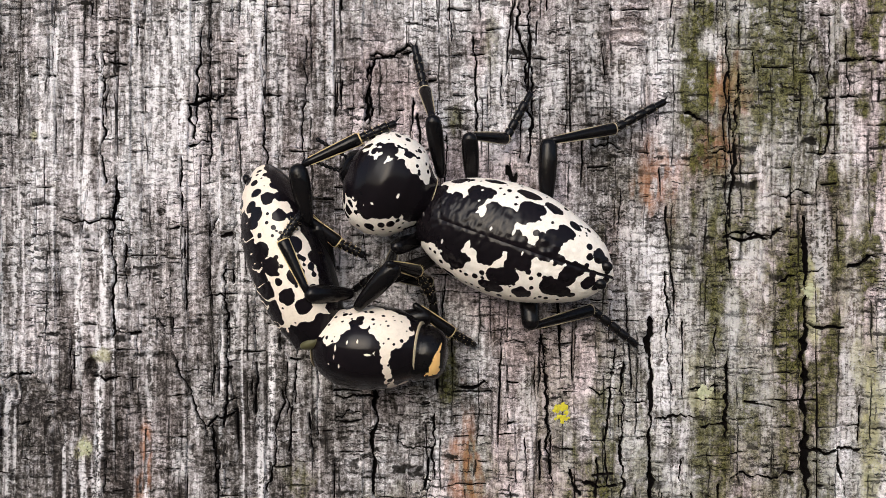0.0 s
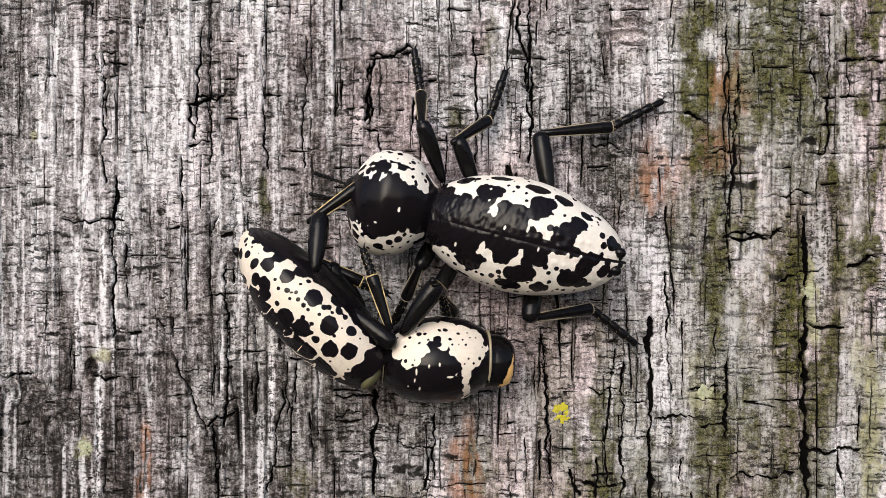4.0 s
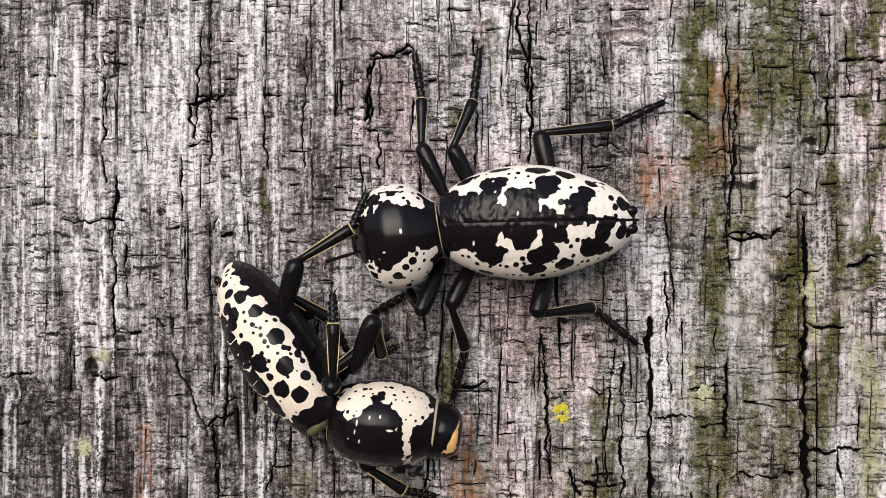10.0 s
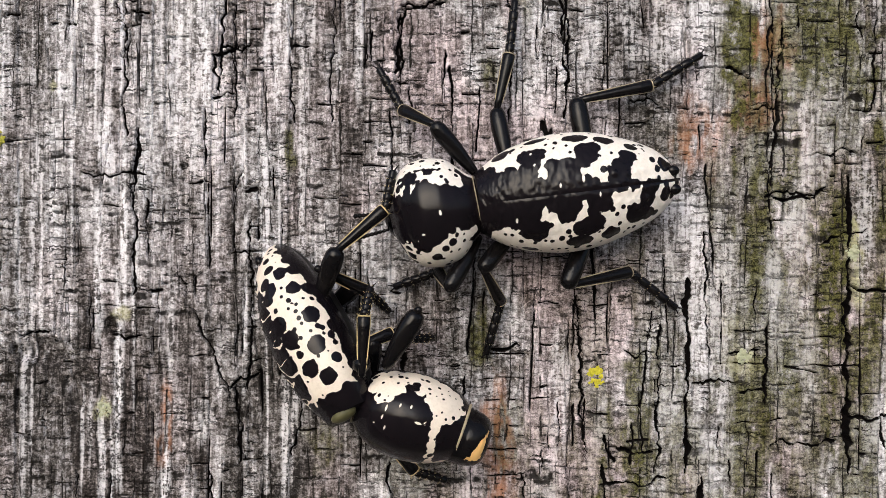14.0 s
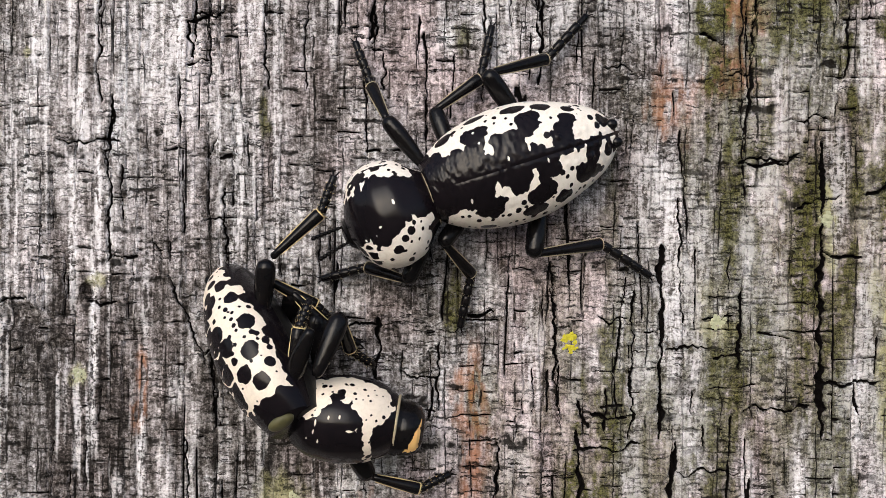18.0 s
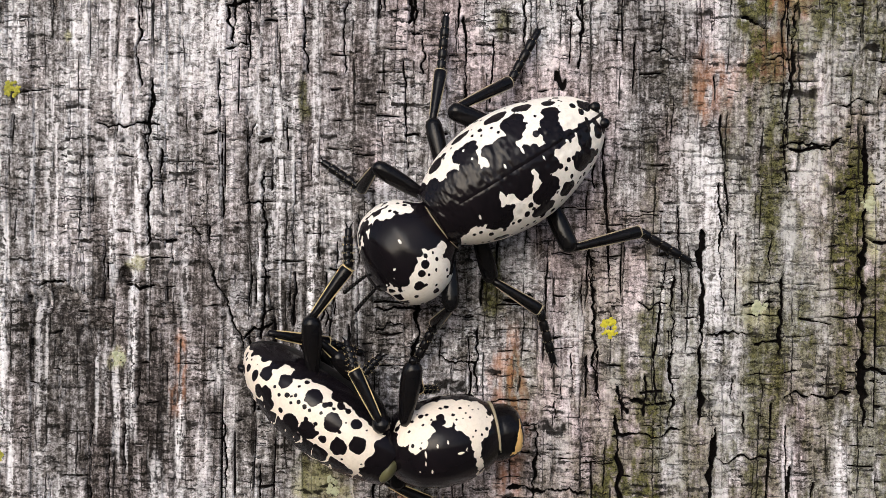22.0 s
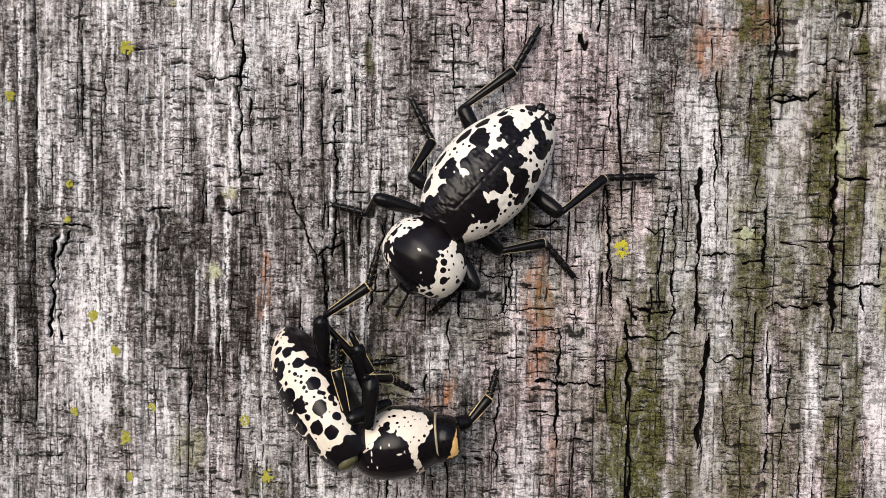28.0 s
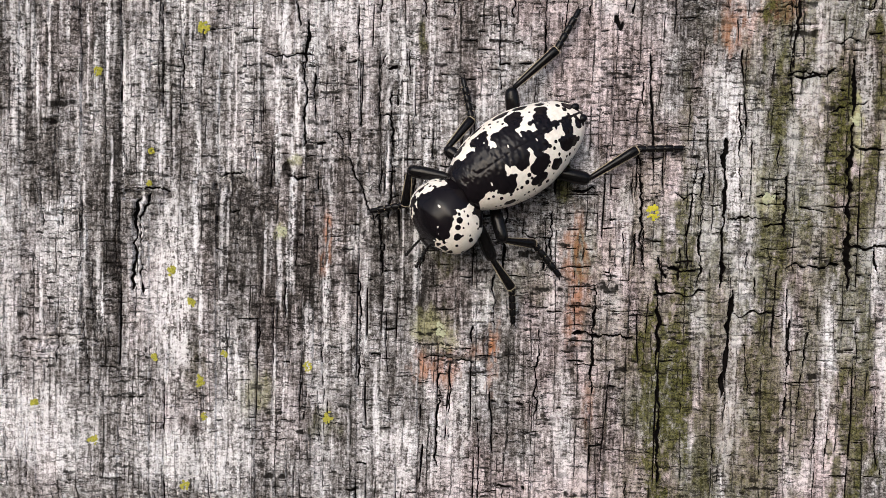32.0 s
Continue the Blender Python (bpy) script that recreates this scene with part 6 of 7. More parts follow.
step("walker", "right", "hind", 21, (-3.6, 4.6, 3.9), (2.1, 1.5, 7.0), (4.7, 0.8, 12.4))
step("walker", "right", "hind", 22, (-3.6, 4.8, 3.8), (1.9, 1.5, 7.0), (4.7, 0.8, 12.3))
step("walker", "right", "hind", 23, (-4.4, 4.4, 4.0), (1.6, 1.5, 6.7), (3.7, 0.8, 10.4))
step("walker", "right", "hind", 24, (-4.4, 3.5, 3.7), (1.9, 1.5, 6.6), (4.3, 0.8, 10.7))
step("walker", "right", "hind", 25, (-4.2, 3.1, 2.7), (1.9, 1.5, 6.5), (4.2, 0.8, 10.6))
step("walker", "right", "hind", 27.5, (-7.0, 2.3, -0.0), (-0.9, 1.5, 3.9), (0.3, 0.8, 7.1))
step("walker", "right", "hind", 28, (-6.9, 2.0, -0.5), (-1.1, 1.5, 3.8), (1.9, 0.8, 9.2))
step("walker", "right", "hind", 29, (-7.0, 2.0, -0.7), (-1.1, 1.5, 4.1), (1.9, 0.8, 9.2))
step("walker", "right", "hind", 30, (-6.7, 2.0, -1.6), (-0.9, 1.5, 3.6), (1.6, 0.8, 9.1))
step("walker", "right", "hind", 31, (-6.3, 2.0, -1.1), (-0.2, 1.5, 3.7), (2.2, 0.8, 9.0))
step("walker", "right", "hind", 32, (-6.6, 2.0, -1.5), (-1.0, 1.5, 3.7), (1.9, 0.8, 9.2))
step("walker", "right", "middle", 0, (2.5, 5.4, 10.7), (6.2, 1.5, 10.9), (8.5, 0.8, 15.1))
step("walker", "right", "middle", 3, (1.7, 4.8, 10.7), (5.9, 1.5, 10.7), (8.5, 0.8, 15.1))
step("walker", "right", "middle", 5.5, (1.2, 3.3, 9.8), (3.0, 1.5, 14.6), (3.7, 0.8, 20.4))
step("walker", "right", "middle", 6, (1.0, 3.1, 9.8), (3.0, 1.5, 14.6), (3.7, 0.8, 20.4))
step("walker", "right", "middle", 9, (1.0, 3.1, 9.8), (3.0, 1.5, 14.6), (3.7, 0.8, 20.4))
step("walker", "right", "middle", 11, (0.9, 3.0, 9.8), (3.0, 1.5, 14.6), (3.7, 0.8, 20.4))
step("walker", "right", "middle", 12, (1.3, 2.0, 9.4), (3.0, 1.5, 14.6), (3.6, 0.8, 20.4))
step("walker", "right", "middle", 13, (1.8, 2.7, 9.6), (3.0, 1.5, 14.7), (3.8, 0.8, 20.5))
step("walker", "right", "middle", 14, (1.9, 2.0, 9.0), (3.1, 1.5, 14.5), (3.7, 0.8, 20.1))
step("walker", "right", "middle", 15, (2.0, 2.8, 8.7), (2.8, 1.5, 14.1), (3.3, 0.8, 19.3))
step("walker", "right", "middle", 18, (-1.4, 2.4, 5.7), (2.9, 1.5, 8.9), (4.0, 0.8, 14.1))
step("walker", "right", "middle", 19, (-5.0, 4.8, 3.8), (-4.1, 1.5, 8.0), (-4.7, 0.8, 13.5))
step("walker", "right", "middle", 20, (-5.0, 2.0, 2.5), (-4.6, 1.5, 8.3), (-4.8, 0.8, 13.7))
step("walker", "right", "middle", 21, (-4.6, 3.2, 3.0), (-4.6, 1.5, 8.2), (-5.0, 0.8, 13.4))
step("walker", "right", "middle", 22, (-5.4, 3.2, 3.0), (-4.7, 1.5, 8.0), (-4.2, 0.8, 14.1))
step("walker", "right", "middle", 23, (-6.3, 2.0, 2.3), (-4.9, 1.5, 7.8), (-4.8, 0.8, 12.9))
step("walker", "right", "middle", 24, (-8.7, 3.0, -0.8), (-5.6, 1.5, 3.4), (-5.7, 0.8, 9.0))
step("walker", "right", "middle", 25, (-8.8, 2.0, -1.5), (-6.0, 1.5, 3.3), (-6.3, 0.8, 8.4))
step("walker", "right", "middle", 27.5, (-12.4, 4.2, -8.5), (-10.3, 1.5, -4.4), (-13.1, 0.8, 0.7))
step("walker", "right", "middle", 28, (-12.6, 4.3, -8.4), (-10.4, 1.5, -4.4), (-12.9, 0.8, 0.5))
step("walker", "right", "middle", 29, (-13.2, 4.6, -8.5), (-11.4, 1.5, -4.5), (-13.1, 0.8, 0.4))
step("walker", "right", "middle", 30, (-13.8, 3.8, -9.4), (-11.2, 1.5, -5.2), (-13.2, 0.8, -0.1))
step("walker", "right", "middle", 31, (-12.9, 3.0, -9.4), (-10.8, 1.5, -4.7), (-12.6, 0.8, 0.3))
step("walker", "right", "middle", 32, (-14.5, 3.5, -9.2), (-11.5, 1.5, -5.2), (-12.8, 0.8, 0.3))
step("walker", "right", "front", 0, (-1.0, 5.2, 12.4), (-1.8, 1.5, 15.7), (-2.8, 0.8, 20.0))
step("walker", "right", "front", 3, (-1.7, 5.6, 12.6), (-2.0, 1.5, 15.4), (-2.8, 0.8, 20.0))
step("walker", "right", "front", 6, (-2.4, 3.8, 10.4), (-2.2, 1.5, 14.8), (-2.9, 0.8, 20.0))
step("walker", "right", "front", 9, (-2.4, 2.9, 10.1), (-2.1, 1.5, 14.8), (-2.9, 0.8, 20.0))
step("walker", "right", "front", 10, (-2.1, 2.7, 10.0), (-2.1, 1.5, 14.8), (-2.9, 0.8, 20.0))
step("walker", "right", "front", 11, (-3.7, 5.7, 7.8), (-6.4, 1.5, 7.9), (-8.9, 0.8, 10.6))
step("walker", "right", "front", 12, (-3.6, 5.3, 7.9), (-6.6, 1.5, 9.2), (-9.2, 0.8, 12.8))
step("walker", "right", "front", 13, (-3.9, 5.3, 7.2), (-6.8, 1.5, 8.6), (-9.3, 0.8, 12.8))
step("walker", "right", "front", 14, (-3.9, 4.9, 7.2), (-7.1, 1.5, 9.1), (-9.3, 0.8, 13.0))
step("walker", "right", "front", 15, (-3.5, 4.8, 7.0), (-6.7, 1.5, 9.0), (-9.4, 0.8, 12.9))
step("walker", "right", "front", 18, (-5.8, 4.5, 4.5), (-7.5, 1.5, 8.1), (-9.2, 0.8, 12.6))
step("walker", "right", "front", 19, (-5.6, 5.4, 0.4), (-8.6, 1.5, -0.2), (-12.8, 0.8, 1.6))
step("walker", "right", "front", 20, (-10.9, 5.1, -4.2), (-13.9, 1.5, -5.9), (-18.5, 0.8, -6.3))
step("walker", "right", "front", 21, (-10.0, 6.0, -2.8), (-11.8, 1.5, -3.2), (-15.9, 0.8, -0.7))
step("walker", "right", "front", 22, (-10.4, 5.8, -1.5), (-12.2, 1.5, -3.3), (-15.9, 0.8, -0.8))
step("walker", "right", "front", 23, (-11.5, 6.0, -2.1), (-12.5, 1.5, -3.1), (-15.8, 0.8, -0.8))
step("walker", "right", "front", 24, (-11.2, 6.0, -3.4), (-13.1, 1.5, -3.4), (-15.7, 0.8, -0.8))
step("walker", "right", "front", 25, (-15.3, 4.0, -7.4), (-17.8, 1.5, -10.9), (-21.8, 0.8, -11.8))
step("walker", "right", "front", 27.5, (-15.8, 5.6, -10.0), (-17.1, 1.5, -12.6), (-21.2, 0.8, -11.9))
step("walker", "right", "front", 28, (-16.4, 6.0, -11.1), (-17.5, 1.5, -12.9), (-21.0, 0.8, -12.1))
step("walker", "right", "front", 29, (-18.2, 3.7, -15.8), (-18.5, 1.5, -20.2), (-21.7, 0.8, -22.5))
step("walker", "right", "front", 30, (-17.6, 4.8, -16.6), (-18.2, 1.5, -20.3), (-21.7, 0.8, -22.6))
step("walker", "right", "front", 30.5, (-14.2, 3.7, -21.0), (-13.5, 1.5, -25.5), (-14.4, 0.8, -30.3))
step("walker", "right", "front", 31, (-14.9, 4.1, -21.8), (-14.2, 1.5, -26.0), (-14.5, 0.8, -30.8))
step("walker", "right", "front", 32, (-19.0, 4.1, -11.9), (-19.7, 1.5, -16.2), (-23.6, 0.8, -17.0))
step("walker", "left", "hind", 0, (8.4, 4.6, -7.4), (14.7, 1.5, -6.0), (19.7, 0.8, -9.9))
step("walker", "left", "hind", 6, (8.3, 4.7, -6.4), (14.7, 1.5, -6.0), (19.7, 0.8, -9.9))
step("walker", "left", "hind", 9, (8.9, 5.8, -6.1), (14.7, 1.5, -5.8), (19.7, 0.8, -9.8))
step("walker", "left", "hind", 12, (8.7, 5.2, -6.3), (14.9, 1.5, -5.8), (19.7, 0.8, -9.8))
step("walker", "left", "hind", 13, (8.6, 5.1, -7.0), (14.7, 1.5, -6.0), (19.6, 0.8, -9.7))
step("walker", "left", "hind", 14, (8.4, 4.7, -7.4), (14.8, 1.5, -6.2), (19.6, 0.8, -9.8))
step("walker", "left", "hind", 15, (8.7, 4.9, -7.6), (14.9, 1.5, -6.2), (19.4, 0.8, -10.0))
step("walker", "left", "hind", 18, (7.9, 3.9, -7.8), (14.6, 1.5, -6.8), (19.5, 0.8, -9.9))
step("walker", "left", "hind", 20, (8.0, 4.0, -8.1), (14.6, 1.5, -7.0), (19.5, 0.8, -9.9))
step("walker", "left", "hind", 21, (8.0, 4.4, -8.1), (14.5, 1.5, -7.0), (19.6, 0.8, -10.1))
step("walker", "left", "hind", 22, (7.6, 3.4, -8.8), (14.4, 1.5, -7.1), (19.3, 0.8, -9.9))
step("walker", "left", "hind", 23, (7.4, 3.6, -9.0), (14.3, 1.5, -7.2), (19.7, 0.8, -9.9))
step("walker", "left", "hind", 24, (7.5, 2.8, -9.4), (14.4, 1.5, -7.5), (19.6, 0.8, -10.0))
step("walker", "left", "hind", 25, (7.0, 2.7, -10.0), (13.9, 1.5, -8.1), (19.2, 0.8, -10.2))
step("walker", "left", "hind", 27.5, (4.0, 4.8, -12.4), (8.9, 1.5, -8.2), (14.8, 0.8, -8.2))
step("walker", "left", "hind", 28, (4.2, 3.9, -12.5), (9.5, 1.5, -8.3), (14.9, 0.8, -8.0))
step("walker", "left", "hind", 29, (3.6, 4.0, -12.3), (9.1, 1.5, -8.4), (14.6, 0.8, -8.1))
step("walker", "left", "hind", 30, (3.6, 2.9, -12.2), (9.4, 1.5, -8.1), (14.9, 0.8, -7.9))
step("walker", "left", "hind", 31, (4.2, 3.8, -12.5), (9.6, 1.5, -8.3), (15.0, 0.8, -8.2))
step("walker", "left", "hind", 32, (3.3, 2.0, -12.5), (9.4, 1.5, -8.6), (14.9, 0.8, -8.3))
step("walker", "left", "middle", 0, (-5.0, 5.4, -2.6), (-1.3, 1.5, -3.3), (-0.8, 0.8, -6.7))
step("walker", "left", "middle", 1, (-3.7, 6.0, -3.1), (-1.1, 1.5, -3.9), (-0.7, 0.8, -6.7))
step("walker", "left", "middle", 3, (-1.0, 6.0, -3.4), (0.9, 1.5, -5.5), (1.6, 0.8, -7.8))
step("walker", "left", "middle", 6, (0.8, 6.0, -5.5), (1.7, 1.5, -8.3), (1.3, 0.8, -10.1))
step("walker", "left", "middle", 8, (0.3, 4.8, -4.8), (1.6, 1.5, -8.9), (1.3, 0.8, -11.2))
step("walker", "left", "middle", 9, (0.9, 4.2, -5.5), (2.1, 1.5, -10.0), (1.5, 0.8, -12.9))
step("walker", "left", "middle", 12, (0.5, 4.4, -5.4), (2.5, 1.5, -9.5), (1.1, 0.8, -14.3))
step("walker", "left", "middle", 13, (0.6, 5.4, -5.8), (2.4, 1.5, -9.1), (1.0, 0.8, -14.2))
step("walker", "left", "middle", 14, (0.6, 5.3, -5.9), (2.5, 1.5, -9.2), (1.1, 0.8, -14.4))
step("walker", "left", "middle", 15, (0.9, 5.8, -6.6), (2.7, 1.5, -9.3), (1.0, 0.8, -14.8))
step("walker", "left", "middle", 18, (-0.5, 5.1, -6.8), (2.2, 1.5, -9.8), (1.2, 0.8, -14.7))
step("walker", "left", "middle", 19, (0.6, 2.0, -10.3), (4.7, 1.5, -14.2), (6.5, 0.8, -19.6))
step("walker", "left", "middle", 20, (1.3, 3.7, -11.8), (5.5, 1.5, -14.4), (6.5, 0.8, -19.6))
step("walker", "left", "middle", 21, (1.3, 3.6, -11.6), (5.4, 1.5, -14.4), (6.4, 0.8, -19.4))
step("walker", "left", "middle", 22, (0.3, 2.0, -11.8), (5.0, 1.5, -14.7), (6.4, 0.8, -19.7))
step("walker", "left", "middle", 23, (-0.9, 2.0, -13.0), (4.8, 1.5, -14.2), (6.5, 0.8, -19.7))
step("walker", "left", "middle", 24, (-0.7, 2.4, -13.7), (4.7, 1.5, -14.0), (6.4, 0.8, -19.6))
step("walker", "left", "middle", 25, (-1.0, 2.0, -14.5), (4.5, 1.5, -15.0), (6.4, 0.8, -19.7))
step("walker", "left", "middle", 27.5, (-2.0, 2.0, -16.3), (3.8, 1.5, -15.7), (6.4, 0.8, -19.9))
step("walker", "left", "middle", 28, (-2.4, 2.4, -16.9), (2.8, 1.5, -15.9), (6.3, 0.8, -19.8))
step("walker", "left", "middle", 29, (-2.3, 2.0, -17.3), (3.2, 1.5, -16.1), (6.6, 0.8, -19.7))
step("walker", "left", "middle", 30, (-2.2, 2.0, -18.1), (2.8, 1.5, -16.2), (6.6, 0.8, -19.9))
step("walker", "left", "middle", 31, (-1.5, 2.9, -17.6), (3.5, 1.5, -16.1), (6.9, 0.8, -20.0))
step("walker", "left", "middle", 32, (-7.2, 5.1, -20.3), (-3.2, 1.5, -20.8), (0.2, 0.8, -24.9))
step("walker", "left", "front", 0, (-4.5, 6.0, 0.1), (-5.2, 1.5, -1.6), (-7.0, 0.8, -2.8))
step("walker", "left", "front", 6, (-0.9, 3.9, -2.7), (-2.7, 1.5, -6.6), (-3.0, 0.8, -8.4))
step("walker", "left", "front", 8, (-2.6, 5.8, -4.2), (-3.6, 1.5, -6.6), (-3.0, 0.8, -8.9))
step("walker", "left", "front", 9, (-2.3, 6.0, -5.4), (-3.5, 1.5, -3.6), (-4.7, 0.8, -4.4))
step("walker", "left", "front", 12, (-1.8, 6.0, -7.2), (-2.8, 1.5, -5.8), (-4.8, 0.8, -6.7))
step("walker", "left", "front", 13, (-1.9, 6.0, -7.5), (-3.3, 1.5, -6.1), (-6.4, 0.8, -7.0))
step("walker", "left", "front", 14, (-2.5, 6.0, -7.7), (-3.5, 1.5, -6.3), (-6.5, 0.8, -7.4))
step("walker", "left", "front", 15, (-5.7, 5.6, -7.1), (-5.5, 1.5, -9.9), (-6.2, 0.8, -12.1))
step("walker", "left", "front", 18, (-3.8, 4.3, -10.3), (-7.8, 1.5, -9.2), (-11.9, 0.8, -10.3))
step("walker", "left", "front", 19, (-4.5, 6.0, -12.6), (-6.1, 1.5, -11.7), (-8.4, 0.8, -14.0))
step("walker", "left", "front", 20, (-0.8, 4.2, -15.6), (-1.1, 1.5, -19.8), (-1.8, 0.8, -24.6))
step("walker", "left", "front", 21, (-0.7, 2.0, -15.0), (-0.2, 1.5, -20.0), (-1.8, 0.8, -24.4))
step("walker", "left", "front", 22, (-3.5, 5.9, -14.2), (-5.0, 1.5, -16.1), (-6.9, 0.8, -20.1))
step("walker", "left", "front", 23, (-6.5, 2.8, -15.8), (-9.1, 1.5, -19.8), (-11.5, 0.8, -22.8))
step("walker", "left", "front", 24, (-6.8, 4.5, -16.7), (-9.4, 1.5, -19.8), (-11.3, 0.8, -23.9))
step("walker", "left", "front", 25, (-6.6, 5.4, -18.6), (-8.7, 1.5, -21.0), (-11.9, 0.8, -24.1))
step("walker", "left", "front", 27.5, (-5.4, 4.8, -20.9), (-8.7, 1.5, -22.8), (-11.4, 0.8, -24.5))
step("walker", "left", "front", 28, (-5.1, 6.0, -20.9), (-6.8, 1.5, -21.0), (-8.5, 0.8, -22.7))
step("walker", "left", "front", 29, (-4.8, 6.0, -21.6), (-6.2, 1.5, -21.8), (-6.9, 0.8, -24.1))
step("walker", "left", "front", 30, (-4.5, 4.3, -23.3), (-5.2, 1.5, -27.3), (-5.5, 0.8, -31.2))
step("walker", "left", "front", 31, (-5.1, 6.0, -24.4), (-5.4, 1.5, -26.3), (-5.6, 0.8, -31.1))
step("walker", "left", "front", 32, (-8.5, 3.4, -22.7), (-5.9, 1.5, -26.5), (-5.6, 0.8, -30.9))
step("hanger", "left", "hind", 0, (-13.5, 7.0, 7.6), (-7.7, 6.6, 10.3), (-4.4, 6.2, 11.8))
step("hanger", "left", "hind", 1, (-12.4, 7.0, 6.1), (-7.5, 6.6, 8.9), (-4.3, 6.2, 11.4))
step("hanger", "left", "hind", 3, (-11.1, 7.0, 5.0), (-7.3, 6.6, 7.3), (-4.4, 6.2, 10.1))
step("hanger", "left", "hind", 5.5, (-12.4, 7.0, 0.6), (-9.1, 6.6, 3.7), (-7.4, 6.2, 6.9))
step("hanger", "left", "hind", 6, (-12.3, 7.0, -0.3), (-8.8, 6.6, 3.6), (-7.5, 6.2, 6.8))
step("hanger", "left", "hind", 7, (-11.5, 7.0, -2.3), (-8.3, 6.6, 2.3), (-7.0, 6.2, 5.9))
step("hanger", "left", "hind", 8, (-11.5, 7.0, -1.3), (-8.2, 6.6, 2.3), (-7.1, 6.2, 5.4))
step("hanger", "left", "hind", 9, (-13.0, 7.0, -1.7), (-8.2, 6.6, 1.5), (-7.1, 6.2, 4.8))
step("hanger", "left", "hind", 10, (-13.6, 7.0, -1.2), (-8.5, 6.6, 1.9), (-7.1, 6.2, 5.3))
step("hanger", "left", "hind", 11, (-13.8, 7.0, -2.3), (-8.9, 6.6, 0.6), (-7.5, 6.2, 3.8))
step("hanger", "left", "hind", 12, (-13.9, 7.0, -3.2), (-9.0, 6.6, -0.5), (-7.6, 6.2, 2.6))
step("hanger", "left", "hind", 13, (-13.9, 7.0, -4.4), (-8.6, 6.6, -1.3), (-7.5, 6.2, 2.1))
step("hanger", "left", "hind", 14, (-12.6, 7.0, -4.4), (-8.3, 6.6, -0.6), (-7.7, 6.2, 2.5))
step("hanger", "left", "hind", 15, (-12.5, 7.0, -4.7), (-8.5, 6.6, -0.6), (-7.9, 6.2, 2.5))
step("hanger", "left", "hind", 18, (-16.4, 7.0, -8.7), (-11.6, 6.6, -4.2), (-10.4, 6.2, -0.7))
step("hanger", "left", "hind", 19, (-17.9, 7.0, -12.0), (-12.9, 6.6, -7.9), (-11.9, 6.2, -4.7))
step("hanger", "left", "hind", 20, (-17.4, 7.0, -16.9), (-12.4, 6.6, -13.4), (-11.1, 6.2, -9.9))
step("hanger", "left", "hind", 21, (-15.5, 7.0, -15.9), (-11.4, 6.6, -12.3), (-10.5, 6.2, -9.0))
step("hanger", "left", "hind", 22, (-16.0, 7.0, -15.3), (-12.8, 6.6, -10.7), (-12.8, 6.2, -7.0))
step("hanger", "left", "hind", 23, (-20.0, 7.0, -14.6), (-15.2, 6.6, -10.3), (-14.5, 6.2, -7.0))
step("hanger", "left", "hind", 24, (-19.9, 7.0, -15.9), (-15.2, 6.6, -12.0), (-14.6, 6.2, -8.8))
step("hanger", "left", "hind", 25, (-21.0, 7.0, -19.5), (-16.1, 6.6, -15.5), (-15.4, 6.2, -12.4))
step("hanger", "left", "hind", 27.5, (-21.9, 7.0, -23.2), (-17.0, 6.6, -19.7), (-16.3, 6.2, -17.0))
step("hanger", "left", "hind", 28, (-22.2, 7.0, -24.5), (-17.0, 6.6, -20.9), (-16.1, 6.2, -17.3))
step("hanger", "left", "hind", 29, (-22.5, 7.0, -26.7), (-17.3, 6.6, -22.2), (-16.7, 6.2, -19.2))
step("hanger", "left", "hind", 30, (-21.9, 7.0, -30.9), (-16.4, 6.6, -26.9), (-16.2, 6.2, -23.2))
step("hanger", "left", "middle", 0, (-12.1, 9.5, -4.1), (-14.5, 9.0, 0.8), (-12.6, 8.0, 3.9))
step("hanger", "left", "middle", 1, (-9.8, 9.5, -5.3), (-11.6, 9.0, 0.6), (-12.4, 8.0, 2.9))
step("hanger", "left", "middle", 3, (-4.8, 9.5, -7.6), (-6.6, 9.0, -0.5), (-7.5, 8.0, 1.9))
step("hanger", "left", "middle", 6, (-4.0, 9.5, -10.4), (-6.6, 9.0, -5.8), (-7.6, 8.0, -3.3))
step("hanger", "left", "middle", 7, (-2.4, 9.5, -11.7), (-5.7, 9.0, -6.5), (-7.2, 8.0, -4.1))
step("hanger", "left", "middle", 8, (-2.1, 9.5, -10.7), (-6.2, 9.0, -6.1), (-7.5, 8.0, -3.8))
step("hanger", "left", "middle", 9, (-8.3, 9.5, -12.8), (-9.1, 9.0, -7.6), (-9.6, 8.0, -5.4))
step("hanger", "left", "middle", 10, (-9.9, 9.5, -12.7), (-9.9, 9.0, -6.7), (-10.1, 8.0, -4.0))
step("hanger", "left", "middle", 11, (-10.5, 9.5, -12.8), (-10.6, 9.0, -7.5), (-11.1, 8.0, -5.1))
step("hanger", "left", "middle", 12, (-11.5, 9.5, -13.5), (-10.7, 9.0, -8.7), (-10.6, 8.0, -6.2))
step("hanger", "left", "middle", 13, (-12.4, 9.5, -14.4), (-11.6, 9.0, -9.7), (-10.5, 8.0, -8.0))
step("hanger", "left", "middle", 14, (-10.0, 9.5, -14.3), (-9.9, 9.0, -10.0), (-9.5, 8.0, -7.9))
step("hanger", "left", "middle", 15, (-9.8, 9.5, -14.9), (-9.7, 9.0, -10.4), (-8.8, 8.0, -8.8))
step("hanger", "left", "middle", 18, (-13.8, 9.5, -18.9), (-13.1, 9.0, -14.3), (-12.5, 8.0, -12.4))
step("hanger", "left", "middle", 19, (-13.6, 9.5, -21.7), (-14.2, 9.0, -16.8), (-14.1, 8.0, -14.9))
